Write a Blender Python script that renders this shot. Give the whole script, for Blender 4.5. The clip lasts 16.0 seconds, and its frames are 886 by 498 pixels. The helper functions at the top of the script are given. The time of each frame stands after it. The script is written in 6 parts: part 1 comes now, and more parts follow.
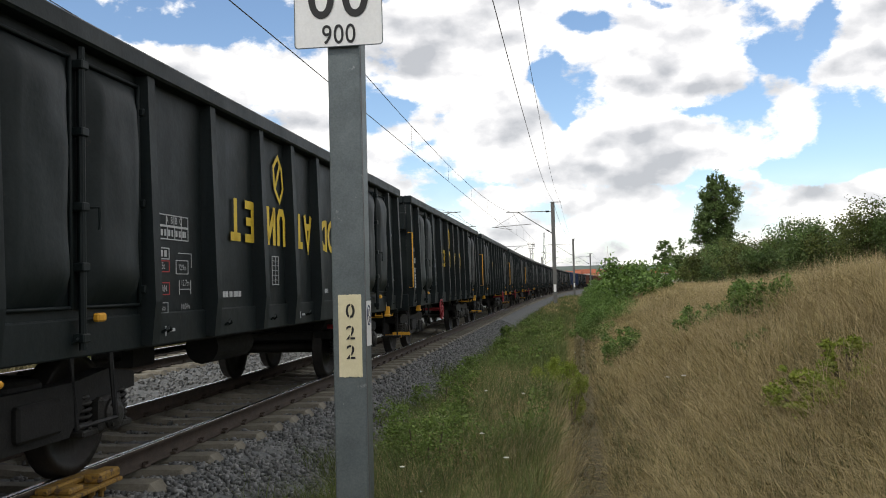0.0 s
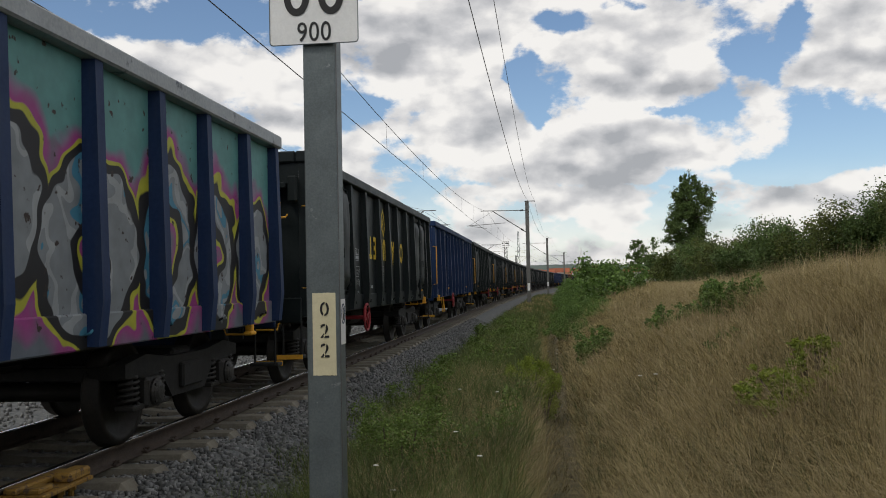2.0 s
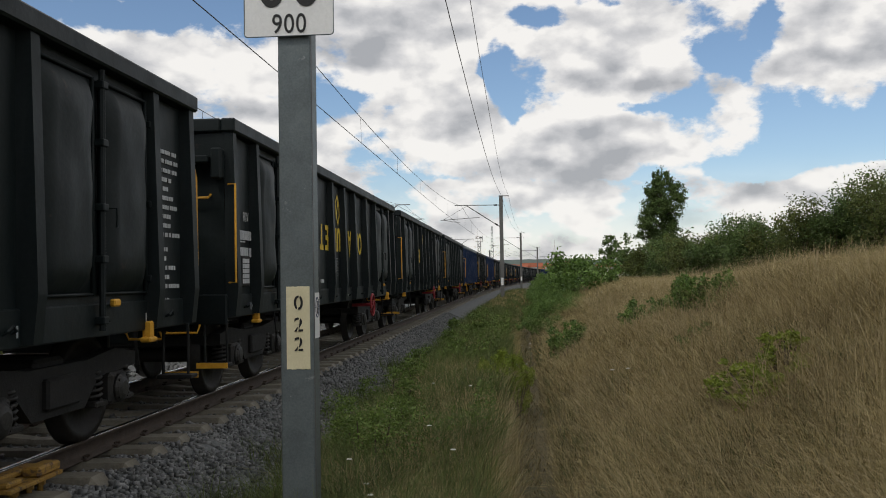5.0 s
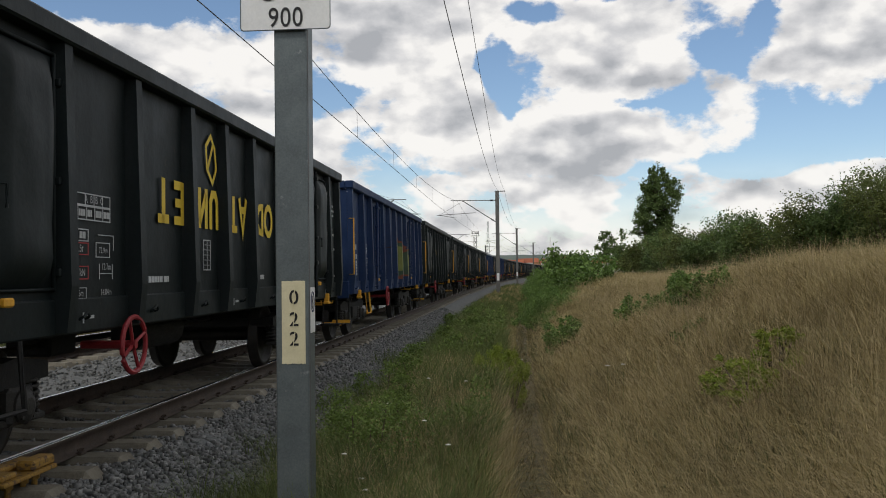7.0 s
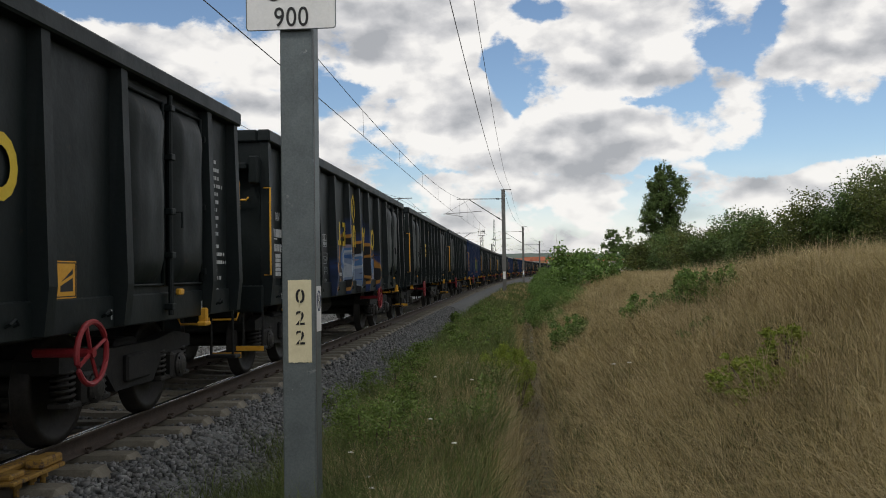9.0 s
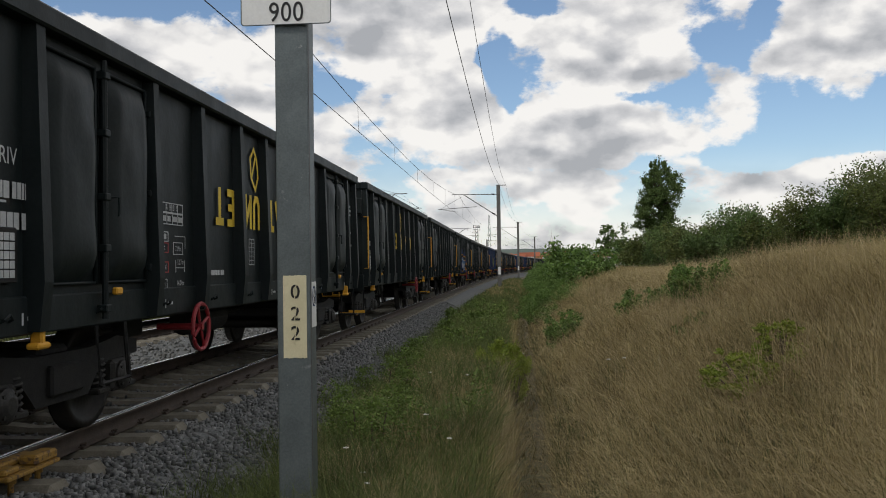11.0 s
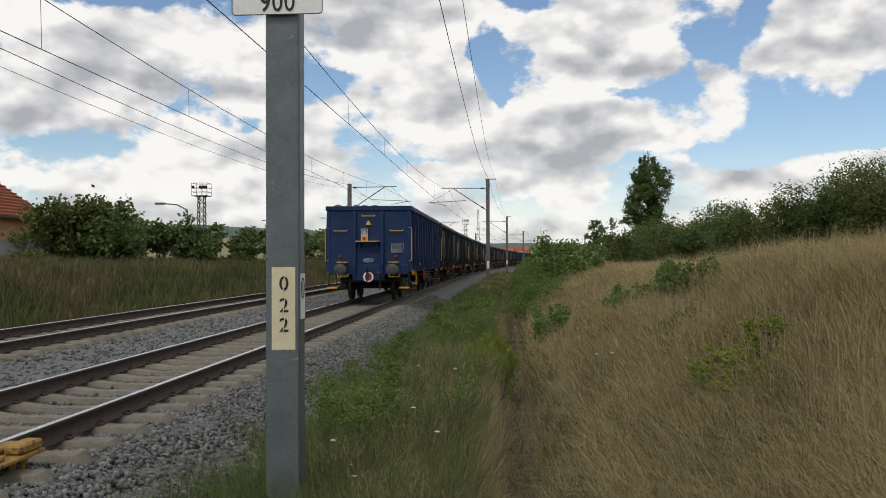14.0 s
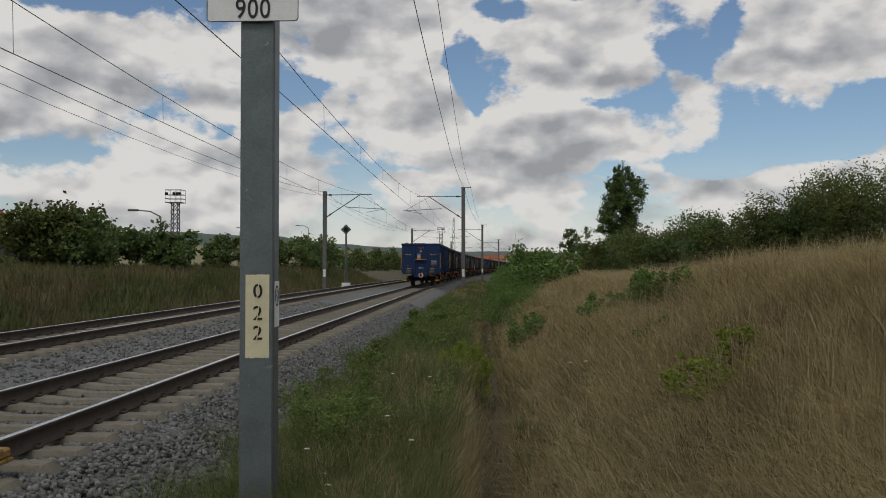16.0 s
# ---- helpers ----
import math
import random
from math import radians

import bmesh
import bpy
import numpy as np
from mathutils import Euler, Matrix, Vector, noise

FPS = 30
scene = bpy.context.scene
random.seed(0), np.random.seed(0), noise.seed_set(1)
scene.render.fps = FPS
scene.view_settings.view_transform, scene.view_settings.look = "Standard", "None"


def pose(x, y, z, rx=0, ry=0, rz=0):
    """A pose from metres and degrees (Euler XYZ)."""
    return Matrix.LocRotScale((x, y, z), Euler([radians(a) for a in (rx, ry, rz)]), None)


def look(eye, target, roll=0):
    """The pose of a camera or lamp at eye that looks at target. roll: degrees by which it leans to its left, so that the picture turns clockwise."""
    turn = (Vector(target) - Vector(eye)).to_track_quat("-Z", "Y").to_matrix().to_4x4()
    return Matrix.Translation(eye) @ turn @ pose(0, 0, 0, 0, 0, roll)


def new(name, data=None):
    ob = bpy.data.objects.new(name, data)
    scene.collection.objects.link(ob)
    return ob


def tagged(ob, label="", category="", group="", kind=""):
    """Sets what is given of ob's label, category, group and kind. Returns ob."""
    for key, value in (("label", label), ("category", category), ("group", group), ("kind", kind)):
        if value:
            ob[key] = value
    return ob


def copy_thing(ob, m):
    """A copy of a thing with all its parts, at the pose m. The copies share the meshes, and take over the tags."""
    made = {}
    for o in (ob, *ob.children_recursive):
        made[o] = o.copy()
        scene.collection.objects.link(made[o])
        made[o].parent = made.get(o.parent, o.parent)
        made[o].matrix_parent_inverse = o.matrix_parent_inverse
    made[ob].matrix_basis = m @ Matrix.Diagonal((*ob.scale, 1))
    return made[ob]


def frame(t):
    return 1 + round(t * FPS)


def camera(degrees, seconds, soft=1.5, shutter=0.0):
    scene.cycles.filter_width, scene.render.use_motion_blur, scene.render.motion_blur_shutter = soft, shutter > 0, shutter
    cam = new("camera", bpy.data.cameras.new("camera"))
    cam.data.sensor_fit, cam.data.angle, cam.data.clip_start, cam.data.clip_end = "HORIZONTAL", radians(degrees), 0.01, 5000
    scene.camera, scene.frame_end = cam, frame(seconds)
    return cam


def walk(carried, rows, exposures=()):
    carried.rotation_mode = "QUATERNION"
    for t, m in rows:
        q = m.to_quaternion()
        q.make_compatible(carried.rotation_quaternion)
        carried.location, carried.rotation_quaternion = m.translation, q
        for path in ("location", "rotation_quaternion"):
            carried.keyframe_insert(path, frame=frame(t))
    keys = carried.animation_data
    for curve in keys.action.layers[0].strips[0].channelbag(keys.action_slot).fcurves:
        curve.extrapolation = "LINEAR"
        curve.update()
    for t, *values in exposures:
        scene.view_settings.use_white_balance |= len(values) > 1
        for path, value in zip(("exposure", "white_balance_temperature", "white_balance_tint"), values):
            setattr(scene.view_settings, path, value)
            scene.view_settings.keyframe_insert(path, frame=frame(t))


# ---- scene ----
from bpy import data as D

# ---------------- camera and its way ----------------
cam = camera(52.81, 16.0, soft=1.0)
CAMERA_ROWS = [
    (0, (0.011, -0.005, 1.369), (-0.274, 1.973, 1.451), -1.4),
    (0.5, (0.012, -0.017, 1.369), (-0.27, 1.962, 1.443), -1.1),
    (1, (0.008, -0.02, 1.372), (-0.269, 1.96, 1.446), -1.2),
    (1.5, (0.008, -0.014, 1.371), (-0.25, 1.968, 1.446), -1.2),
    (2, (0.009, -0.012, 1.371), (-0.219, 1.973, 1.448), -1.2),
    (2.5, (0.007, -0.013, 1.371), (-0.193, 1.975, 1.45), -1.2),
    (3, (0.006, -0.015, 1.369), (-0.187, 1.974, 1.447), -1.2),
    (3.5, (0.0, -0.006, 1.371), (-0.188, 1.983, 1.446), -1.1),
    (4, (0.003, -0.017, 1.369), (-0.179, 1.973, 1.44), -1.1),
    (6.5, (0.002, -0.008, 1.37), (-0.157, 1.985, 1.424), -0.7),
    (7, (0.002, -0.007, 1.37), (-0.159, 1.986, 1.422), -0.7),
    (7.5, (0.004, -0.014, 1.371), (-0.16, 1.979, 1.422), -0.7),
    (8, (0.001, -0.007, 1.369), (-0.168, 1.985, 1.421), -0.8),
    (8.5, (0.001, -0.004, 1.371), (-0.172, 1.988, 1.422), -0.8),
    (9, (0.007, -0.019, 1.371), (-0.168, 1.973, 1.42), -0.8),
    (11.5, (0.005, -0.018, 1.371), (-0.158, 1.976, 1.409), -0.8),
    (12, (0.001, -0.01, 1.369), (-0.162, 1.982, 1.41), -0.8),
    (12.5, (0.002, -0.011, 1.367), (-0.163, 1.982, 1.407), -0.8),
    (13, (0.0, -0.013, 1.368), (-0.164, 1.98, 1.404), -0.8),
    (13.5, (-0.001, -0.007, 1.367), (-0.162, 1.986, 1.396), -0.6),
    (14, (-0.003, -0.004, 1.369), (-0.142, 1.991, 1.393), -0.2),
    (14.5, (-0.002, 0.0, 1.369), (-0.107, 1.997, 1.392), 0.0),
    (15, (0.001, 0.003, 1.368), (-0.094, 2.001, 1.396), -0.0),
    (15.5, (0.002, -0.004, 1.371), (-0.087, 1.993, 1.407), 0.0),
    (16, (0.001, -0.009, 1.369), (-0.083, 1.989, 1.411), 0.0),
]
walk(cam, [(t, look(e, g, r)) for t, e, g, r in CAMERA_ROWS],
     exposures=[(0, 0.08), (0.3, 0.03), (0.8, -0.24), (1.3, -0.42), (3.5, -0.46), (7, -0.39), (9, -0.4), (11.5, -0.42), (12.5, -0.24), (13.5, -0.25), (14, -0.38), (15, -0.64), (16, -0.86)])

# ---------------- sky and sun ----------------
SUN_EL, SUN_AZ = radians(52), radians(205)   # azimuth from +y towards +x


# cloud banks (+) and openings (-): azimuth, elevation, widths in milliradians, weight
OPENINGS = [
    (-430, 278, 74, 18, -0.4), (-520, 292, 50, 22, -0.4), (-24, 226, 15, 32, -0.42), (-4, 188, 14, 26, -0.35), (24, 284, 32, 17, -0.36), (92, 298, 36, 9, -0.3),
    (318, 294, 20, 16, -0.4), (266, 258, 14, 26, -0.4), (230, 224, 22, 18, -0.4), (186, 186, 28, 11, -0.35), (132, 180, 26, 7, -0.22), (310, 136, 70, 20, -0.46), (410, 150, 66, 30, -0.46),
    (240, 110, 40, 10, -0.3), (-205, 196, 22, 14, -0.3), (-285, 152, 34, 8, -0.2), (-420, 118, 60, 9, -0.15), (60, 108, 60, 5, -0.16), (-110, 112, 50, 5, -0.14),
]
BANKS = [
    (128, 248, 66, 44, 0.28), (80, 210, 46, 20, 0.2), (372, 252, 66, 34, 0.28), (300, 204, 46, 15, 0.24), (222, 152, 40, 20, 0.16), (-94, 222, 60, 40, 0.18), (-160, 236, 46, 24, 0.12),
    (-376, 222, 110, 40, 0.18), (-470, 176, 72, 34, 0.12), (64, 146, 76, 26, 0.16), (-64, 146, 84, 26, 0.14), (390, 105, 50, 8, 0.16), (170, 128, 40, 14, 0.12),
]
GREY = [
    (-132, 272, 74, 15, 0.4), (346, 214, 60, 14, 0.34), (128, 214, 60, 12, 0.22), (-370, 190, 90, 14, 0.25), (20, 126, 70, 9, 0.2), (-470, 132, 74, 18, 0.4), (70, 164, 26, 14, 0.35), (-64, 158, 60, 12, 0.3), (-260, 262, 60, 14, 0.25), (130, 212, 60, 12, 0.2),
]


def make_world():
    w = D.worlds.new("sky")
    scene.world = w
    w.use_nodes = True
    nt = w.node_tree
    nt.nodes.clear()
    N = nt.nodes.new
    L = nt.links.new

    def math_(op, a, b=None, c=None, clamp=False):
        n = N("ShaderNodeMath")
        n.operation, n.use_clamp = op, clamp
        for i, v in enumerate((a, b, c)):
            if v is None:
                continue
            if isinstance(v, (int, float)):
                n.inputs[i].default_value = v
            else:
                L(v, n.inputs[i])
        return n.outputs[0]

    def vec(op, a, b=None):
        n = N("ShaderNodeVectorMath")
        n.operation = op
        for i, v in enumerate((a, b)):
            if v is None:
                continue
            if isinstance(v, tuple):
                n.inputs[i].default_value = v
            else:
                L(v, n.inputs[i])
        return n

    sky = N("ShaderNodeTexSky")
    sky.sky_type, sky.sun_disc = "NISHITA", False
    sky.sun_elevation, sky.sun_rotation = SUN_EL, SUN_AZ
    sky.air_density, sky.dust_density, sky.ozone_density = 1.0, 0.3, 3.0
    co = N("ShaderNodeTexCoord").outputs["Generated"]
    d = vec("NORMALIZE", co).outputs[0]
    sep = N("ShaderNodeSeparateXYZ")
    L(d, sep.inputs[0])
    x, y, z = sep.outputs
    az = math_("ARCTAN2", x, y)
    el = math_("ARCSINE", z)
    flat = N("ShaderNodeCombineXYZ")
    L(az, flat.inputs[0])
    L(el, flat.inputs[1])
    # cloud field in direction space, a little flattened
    cp = N("ShaderNodeVectorMath")
    cp.operation = "MULTIPLY"
    L(d, cp.inputs[0])
    cp.inputs[1].default_value = (1.0, 1.0, 1.7)

    def fbm(shift, scale, detail=9.0, rough=0.56):
        n = N("ShaderNodeTexNoise")
        n.inputs["Scale"].default_value, n.inputs["Detail"].default_value = scale, detail
        n.inputs["Roughness"].default_value = rough
        L(vec("ADD", cp.outputs[0], shift).outputs[0], n.inputs["Vector"])
        return n.outputs["Fac"]

    base = fbm((3.1, 1.7, 0.4), 7.0, 12.0, 0.6)
    soft = fbm((3.1, 1.7, 0.4), 9.0, 3.0, 0.5)
    lit = fbm((3.09, 1.69, 0.43), 9.0, 3.0, 0.5)
    fine = fbm((9.1, 4.0, 0.0), 20.0, 9.0, 0.62)
    def gathered(rows):
        total = None
        for a, e, sa, se, wgt in rows:
            q = vec("MULTIPLY", vec("SUBTRACT", warped, (a / 1000, e / 1000, 0)).outputs[0], (1000 / sa, 1000 / se, 0))
            r2 = vec("DOT_PRODUCT", q.outputs[0], q.outputs[0]).outputs["Value"]
            g = math_("MULTIPLY", math_("EXPONENT", math_("MULTIPLY", r2, -1.0)), wgt)
            total = g if total is None else math_("ADD", total, g)
        return total

    # ragged outlines: the banks' places are shaken by noise
    wn = N("ShaderNodeTexNoise")
    wn.inputs["Scale"].default_value, wn.inputs["Detail"].default_value = 17.0, 7.0
    L(flat.outputs[0], wn.inputs["Vector"])
    shake = vec("MULTIPLY", vec("SUBTRACT", wn.outputs["Color"], (0.5, 0.5, 0.5)).outputs[0], (0.066, 0.05, 0))
    warped = vec("ADD", flat.outputs[0], shake.outputs[0]).outputs[0]
    dens = math_("ADD", math_("MULTIPLY_ADD", base, 1.35, -0.13), math_("MULTIPLY", math_("ADD", gathered(OPENINGS), gathered(BANKS)), 0.95))
    dens = math_("MULTIPLY_ADD", math_("SUBTRACT", fine, 0.5), 0.14, dens)
    mask = N("ShaderNodeMapRange")
    mask.interpolation_type = "SMOOTHSTEP"
    L(dens, mask.inputs["Value"])
    mask.inputs["From Min"].default_value, mask.inputs["From Max"].default_value = 0.41, 0.53
    low = N("ShaderNodeMapRange")
    low.interpolation_type = "SMOOTHSTEP"
    L(el, low.inputs["Value"])
    low.inputs["From Min"].default_value, low.inputs["From Max"].default_value = 0.13, 0.0
    grey = gathered(GREY)
    # light and grey parts of the clouds
    thick = math_("SUBTRACT", dens, 0.5)
    relief = math_("SUBTRACT", soft, lit)
    shade = math_("MULTIPLY_ADD", relief, 2.8, math_("MULTIPLY_ADD", math_("MINIMUM", thick, 0.35), -0.4, 0.84))
    shade = math_("MULTIPLY_ADD", math_("SUBTRACT", fine, 0.5), 1.1, shade)
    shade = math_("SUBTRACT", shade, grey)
    ramp = N("ShaderNodeValToRGB")
    L(shade, ramp.inputs[0])
    els = ramp.color_ramp.elements
    els[0].position, els[0].color = 0.22, (0.43, 0.44, 0.462, 1)
    els[1].position, els[1].color = 0.95, (0.99, 0.965, 0.93, 1)
    e2 = els.new(0.62)
    e2.color = (0.69, 0.685, 0.692, 1)
    bg_sky = N("ShaderNodeBackground")
    L(sky.outputs[0], bg_sky.inputs[0])
    bg_sky.inputs[1].default_value = 0.145
    bg_cloud = N("ShaderNodeBackground")
    L(ramp.outputs[0], bg_cloud.inputs[0])
    bg_cloud.inputs[1].default_value = 1.27
    mix = N("ShaderNodeMixShader")
    haze = math_("MULTIPLY", math_("MAXIMUM", mask.outputs[0], math_("MULTIPLY", low.outputs[0], 0.8)), 0.97)
    L(haze, mix.inputs[0])
    L(bg_sky.outputs[0], mix.inputs[1])
    L(bg_cloud.outputs[0], mix.inputs[2])
    out = N("ShaderNodeOutputWorld")
    L(mix.outputs[0], out.inputs[0])


make_world()
sun = new("sun", D.lights.new("sun", "SUN"))
sun.data.energy, sun.data.angle, sun.data.color = 1.3, radians(9), (1.0, 0.95, 0.87)
sun.matrix_world = look((0, 0, 0), (-math.sin(SUN_AZ) * math.cos(SUN_EL), -math.cos(SUN_AZ) * math.cos(SUN_EL), -math.sin(SUN_EL)))


# ---------------- materials ----------------
def material(name, tones, rough=0.7, metal=0.0, scale=3.0, fine=40.0, bump=0.0, bump_scale=60.0, rand=0.0, island=False, spec=0.4,
             stain=None, stain_at=(0.56, 0.7), streak=False, translucent=0.0, rust=None):
    """tones: two or three colours mixed by broad and fine noise; stain: a further colour in patches; rand: spread of value by object or island."""
    m = D.materials.new(name)
    m.use_nodes = True
    nt = m.node_tree
    N, L = nt.nodes.new, nt.links.new
    b = nt.nodes["Principled BSDF"]
    co = N("ShaderNodeTexCoord").outputs["Object"]

    def nz(s, detail=4.0, rgh=0.6, vec=None):
        n = N("ShaderNodeTexNoise")
        n.inputs["Scale"].default_value, n.inputs["Detail"].default_value, n.inputs["Roughness"].default_value = s, detail, rgh
        L(vec or co, n.inputs["Vector"])
        return n.outputs["Fac"]

    mixer = N("ShaderNodeMath")
    mixer.operation = "MULTIPLY_ADD"
    L(nz(fine, 3.0), mixer.inputs[0])
    mixer.inputs[1].default_value = 0.45
    half = N("ShaderNodeMath")
    half.operation = "MULTIPLY"
    L(nz(scale), half.inputs[0])
    half.inputs[1].default_value = 0.55
    L(half.outputs[0], mixer.inputs[2])
    ramp = N("ShaderNodeValToRGB")
    els = ramp.color_ramp.elements
    els[0].position, els[0].color = 0.36, (*tones[0], 1)
    els[1].position, els[1].color = 0.64, (*tones[-1], 1)
    if len(tones) == 3:
        els.new(0.5).color = (*tones[1], 1)
    L(mixer.outputs[0], ramp.inputs[0])
    col = ramp.outputs[0]
    if stain:
        vec = co
        if streak:
            mp = N("ShaderNodeMapping")
            mp.inputs["Scale"].default_value = (1, 1, 0.12)
            L(co, mp.inputs["Vector"])
            vec = mp.outputs[0]
        mr = N("ShaderNodeMapRange")
        mr.interpolation_type = "SMOOTHSTEP"
        L(nz(scale * 1.7, 7.0, 0.68, vec), mr.inputs["Value"])
        mr.inputs["From Min"].default_value, mr.inputs["From Max"].default_value = stain_at
        mx = N("ShaderNodeMix")
        mx.data_type = "RGBA"
        L(mr.outputs[0], mx.inputs["Factor"])
        L(col, mx.inputs["A"])
        mx.inputs["B"].default_value = (*stain, 1)
        col = mx.outputs["Result"]
    if rust:
        mr = N("ShaderNodeMapRange")
        mr.interpolation_type = "SMOOTHSTEP"
        L(nz(3.4, 8.0, 0.72), mr.inputs["Value"])
        mr.inputs["From Min"].default_value, mr.inputs["From Max"].default_value = 0.63, 0.70
        mx = N("ShaderNodeMix")
        mx.data_type = "RGBA"
        L(mr.outputs[0], mx.inputs["Factor"])
        L(col, mx.inputs["A"])
        mx.inputs["B"].default_value = (*rust, 1)
        col = mx.outputs["Result"]
    if rand:
        if island:
            r = N("ShaderNodeNewGeometry").outputs["Random Per Island"]
        else:
            r = N("ShaderNodeObjectInfo").outputs["Random"]
        mr = N("ShaderNodeMapRange")
        L(r, mr.inputs["Value"])
        mr.inputs["To Min"].default_value, mr.inputs["To Max"].default_value = 1 - rand, 1 + rand
        hs = N("ShaderNodeHueSaturation")
        L(mr.outputs[0], hs.inputs["Value"])
        L(col, hs.inputs["Color"])
        col = hs.outputs[0]
    L(col, b.inputs["Base Color"])
    rr = N("ShaderNodeMapRange")
    L(nz(scale * 2.3), rr.inputs["Value"])
    rr.inputs["To Min"].default_value, rr.inputs["To Max"].default_value = max(0.03, rough - 0.14), min(1, rough + 0.14)
    L(rr.outputs[0], b.inputs["Roughness"])
    b.inputs["Metallic"].default_value = metal
    b.inputs["Specular IOR Level"].default_value = spec
    if bump:
        bp = N("ShaderNodeBump")
        bp.inputs["Strength"].default_value, bp.inputs["Distance"].default_value = bump, 0.02
        L(nz(bump_scale, 4.0), bp.inputs["Height"])
        L(bp.outputs[0], b.inputs["Normal"])
    if translucent:
        tr = N("ShaderNodeBsdfTranslucent")
        L(col, tr.inputs["Color"])
        mx = N("ShaderNodeMixShader")
        mx.inputs[0].default_value = translucent
        L(b.outputs[0], mx.inputs[1])
        L(tr.outputs[0], mx.inputs[2])
        L(mx.outputs[0], nt.nodes["Material Output"].inputs["Surface"])
    return m


M = {}
M["wagon_dark"] = material("dark green wagon paint", [(0.0056, 0.0092, 0.0095), (0.0098, 0.0152, 0.0154)], 0.52, 0, 1.1, 30, 0.34, 4, stain=(0.023, 0.029, 0.031), stain_at=(0.5, 0.8), streak=True, spec=0.22, rust=(0.030, 0.024, 0.019))
M["wagon_blue"] = material("blue wagon paint", [(0.010, 0.027, 0.080), (0.017, 0.038, 0.105)], 0.6, 0, 1.2, 30, 0.16, 5, stain=(0.032, 0.042, 0.07), stain_at=(0.5, 0.8), streak=True, spec=0.2, rust=(0.055, 0.030, 0.024))
M["wagon_rust"] = material("red-brown wagon paint", [(0.10, 0.035, 0.022), (0.15, 0.055, 0.035)], 0.65, 0, 1.2, 30, stain=(0.06, 0.04, 0.035))
M["wagon_teal"] = material("pale graffiti ground", [(0.16, 0.32, 0.33), (0.22, 0.40, 0.39)], 0.45, 0, 1.6, 20, stain=(0.10, 0.14, 0.17), stain_at=(0.58, 0.66))
# near-black tones carry the shade below the wagons; brown patches are dirt
M["under"] = material("dirty underframe steel with painted shade", [(0.0052, 0.0052, 0.005), (0.013, 0.0122, 0.0112)], 0.75, 0.0, 6, 50, 0.2, 60, stain=(0.03, 0.024, 0.019), stain_at=(0.6, 0.8))
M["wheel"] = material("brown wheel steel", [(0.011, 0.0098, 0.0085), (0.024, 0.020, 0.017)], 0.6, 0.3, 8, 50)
M["tread"] = material("bright rail steel", [(0.55, 0.55, 0.56), (0.68, 0.68, 0.69)], 0.22, 1.0, 4, 60)
M["rail"] = material("brown rail side", [(0.035, 0.026, 0.02), (0.07, 0.05, 0.037)], 0.8, 0.0, 8, 70, 0.2, 80)
M["concrete"] = material("weathered sleeper concrete", [(0.145, 0.13, 0.10), (0.225, 0.205, 0.16)], 0.9, 0, 5, 60, 0.25, 70, rand=0.12, stain=(0.10, 0.085, 0.062), stain_at=(0.5, 0.75))
M["ballast"] = material("grey ballast stone", [(0.074, 0.077, 0.075), (0.13, 0.134, 0.130), (0.185, 0.19, 0.184)], 0.9, 0, 9, 45, 0.5, 40, rand=0.0)
M["stone"] = material("loose ballast stone", [(0.12, 0.122, 0.117), (0.205, 0.206, 0.199)], 0.9, 0, 9, 45, 0.3, 60, rand=0.45, island=True)
M["soil"] = material("dry soil and litter", [(0.06, 0.048, 0.03), (0.11, 0.09, 0.052), (0.075, 0.078, 0.034)], 0.95, 0, 1.5, 18, 0.5, 25)
M["galv"] = material("dull galvanised steel", [(0.105, 0.124, 0.127), (0.165, 0.19, 0.193)], 0.5, 0.35, 5, 70, 0.08, 90, stain=(0.27, 0.29, 0.29), stain_at=(0.64, 0.7))
M["cream"] = material("chipped cream paint", [(0.62, 0.56, 0.36), (0.72, 0.66, 0.45)], 0.6, 0, 9, 90, stain=(0.5, 0.44, 0.28), stain_at=(0.6, 0.8))
M["white"] = material("white sign enamel", [(0.72, 0.72, 0.70), (0.82, 0.82, 0.80)], 0.4, 0, 4, 60)
M["black"] = material("black paint", [(0.012, 0.012, 0.012), (0.02, 0.02, 0.02)], 0.6, 0, 8, 60)
M["mast"] = material("weathered mast steel", [(0.10, 0.10, 0.095), (0.17, 0.165, 0.155)], 0.7, 0.1, 2, 40)
M["wire"] = material("dark copper wire", [(0.03, 0.032, 0.034), (0.05, 0.05, 0.05)], 0.5, 0.3, 2, 40)
M["yellow"] = material("yellow handrail paint", [(0.62, 0.30, 0.02), (0.75, 0.40, 0.04)], 0.55, 0, 8, 60, stain=(0.25, 0.12, 0.03), stain_at=(0.62, 0.75))
M["mark_yellow"] = material("yellow wagon lettering", [(0.60, 0.42, 0.03), (0.72, 0.52, 0.05)], 0.6, 0, 3, 60)
M["mark_white"] = material("white wagon stencil", [(0.36, 0.375, 0.38), (0.52, 0.53, 0.53)], 0.7, 0, 6, 90)
M["red"] = material("red handwheel paint", [(0.20, 0.012, 0.018), (0.30, 0.025, 0.03)], 0.5, 0, 8, 60)
M["clamp"] = material("rusty yellow clamp paint", [(0.25, 0.14, 0.028), (0.37, 0.215, 0.04)], 0.7, 0, 12, 70, stain=(0.10, 0.06, 0.035), stain_at=(0.5, 0.62))
M["dry"] = material("dry straw grass", [(0.176, 0.142, 0.065), (0.335, 0.265, 0.12), (0.54, 0.46, 0.24)], 0.85, 0, 1.3, 9, rand=0.35, island=True, translucent=0.25)
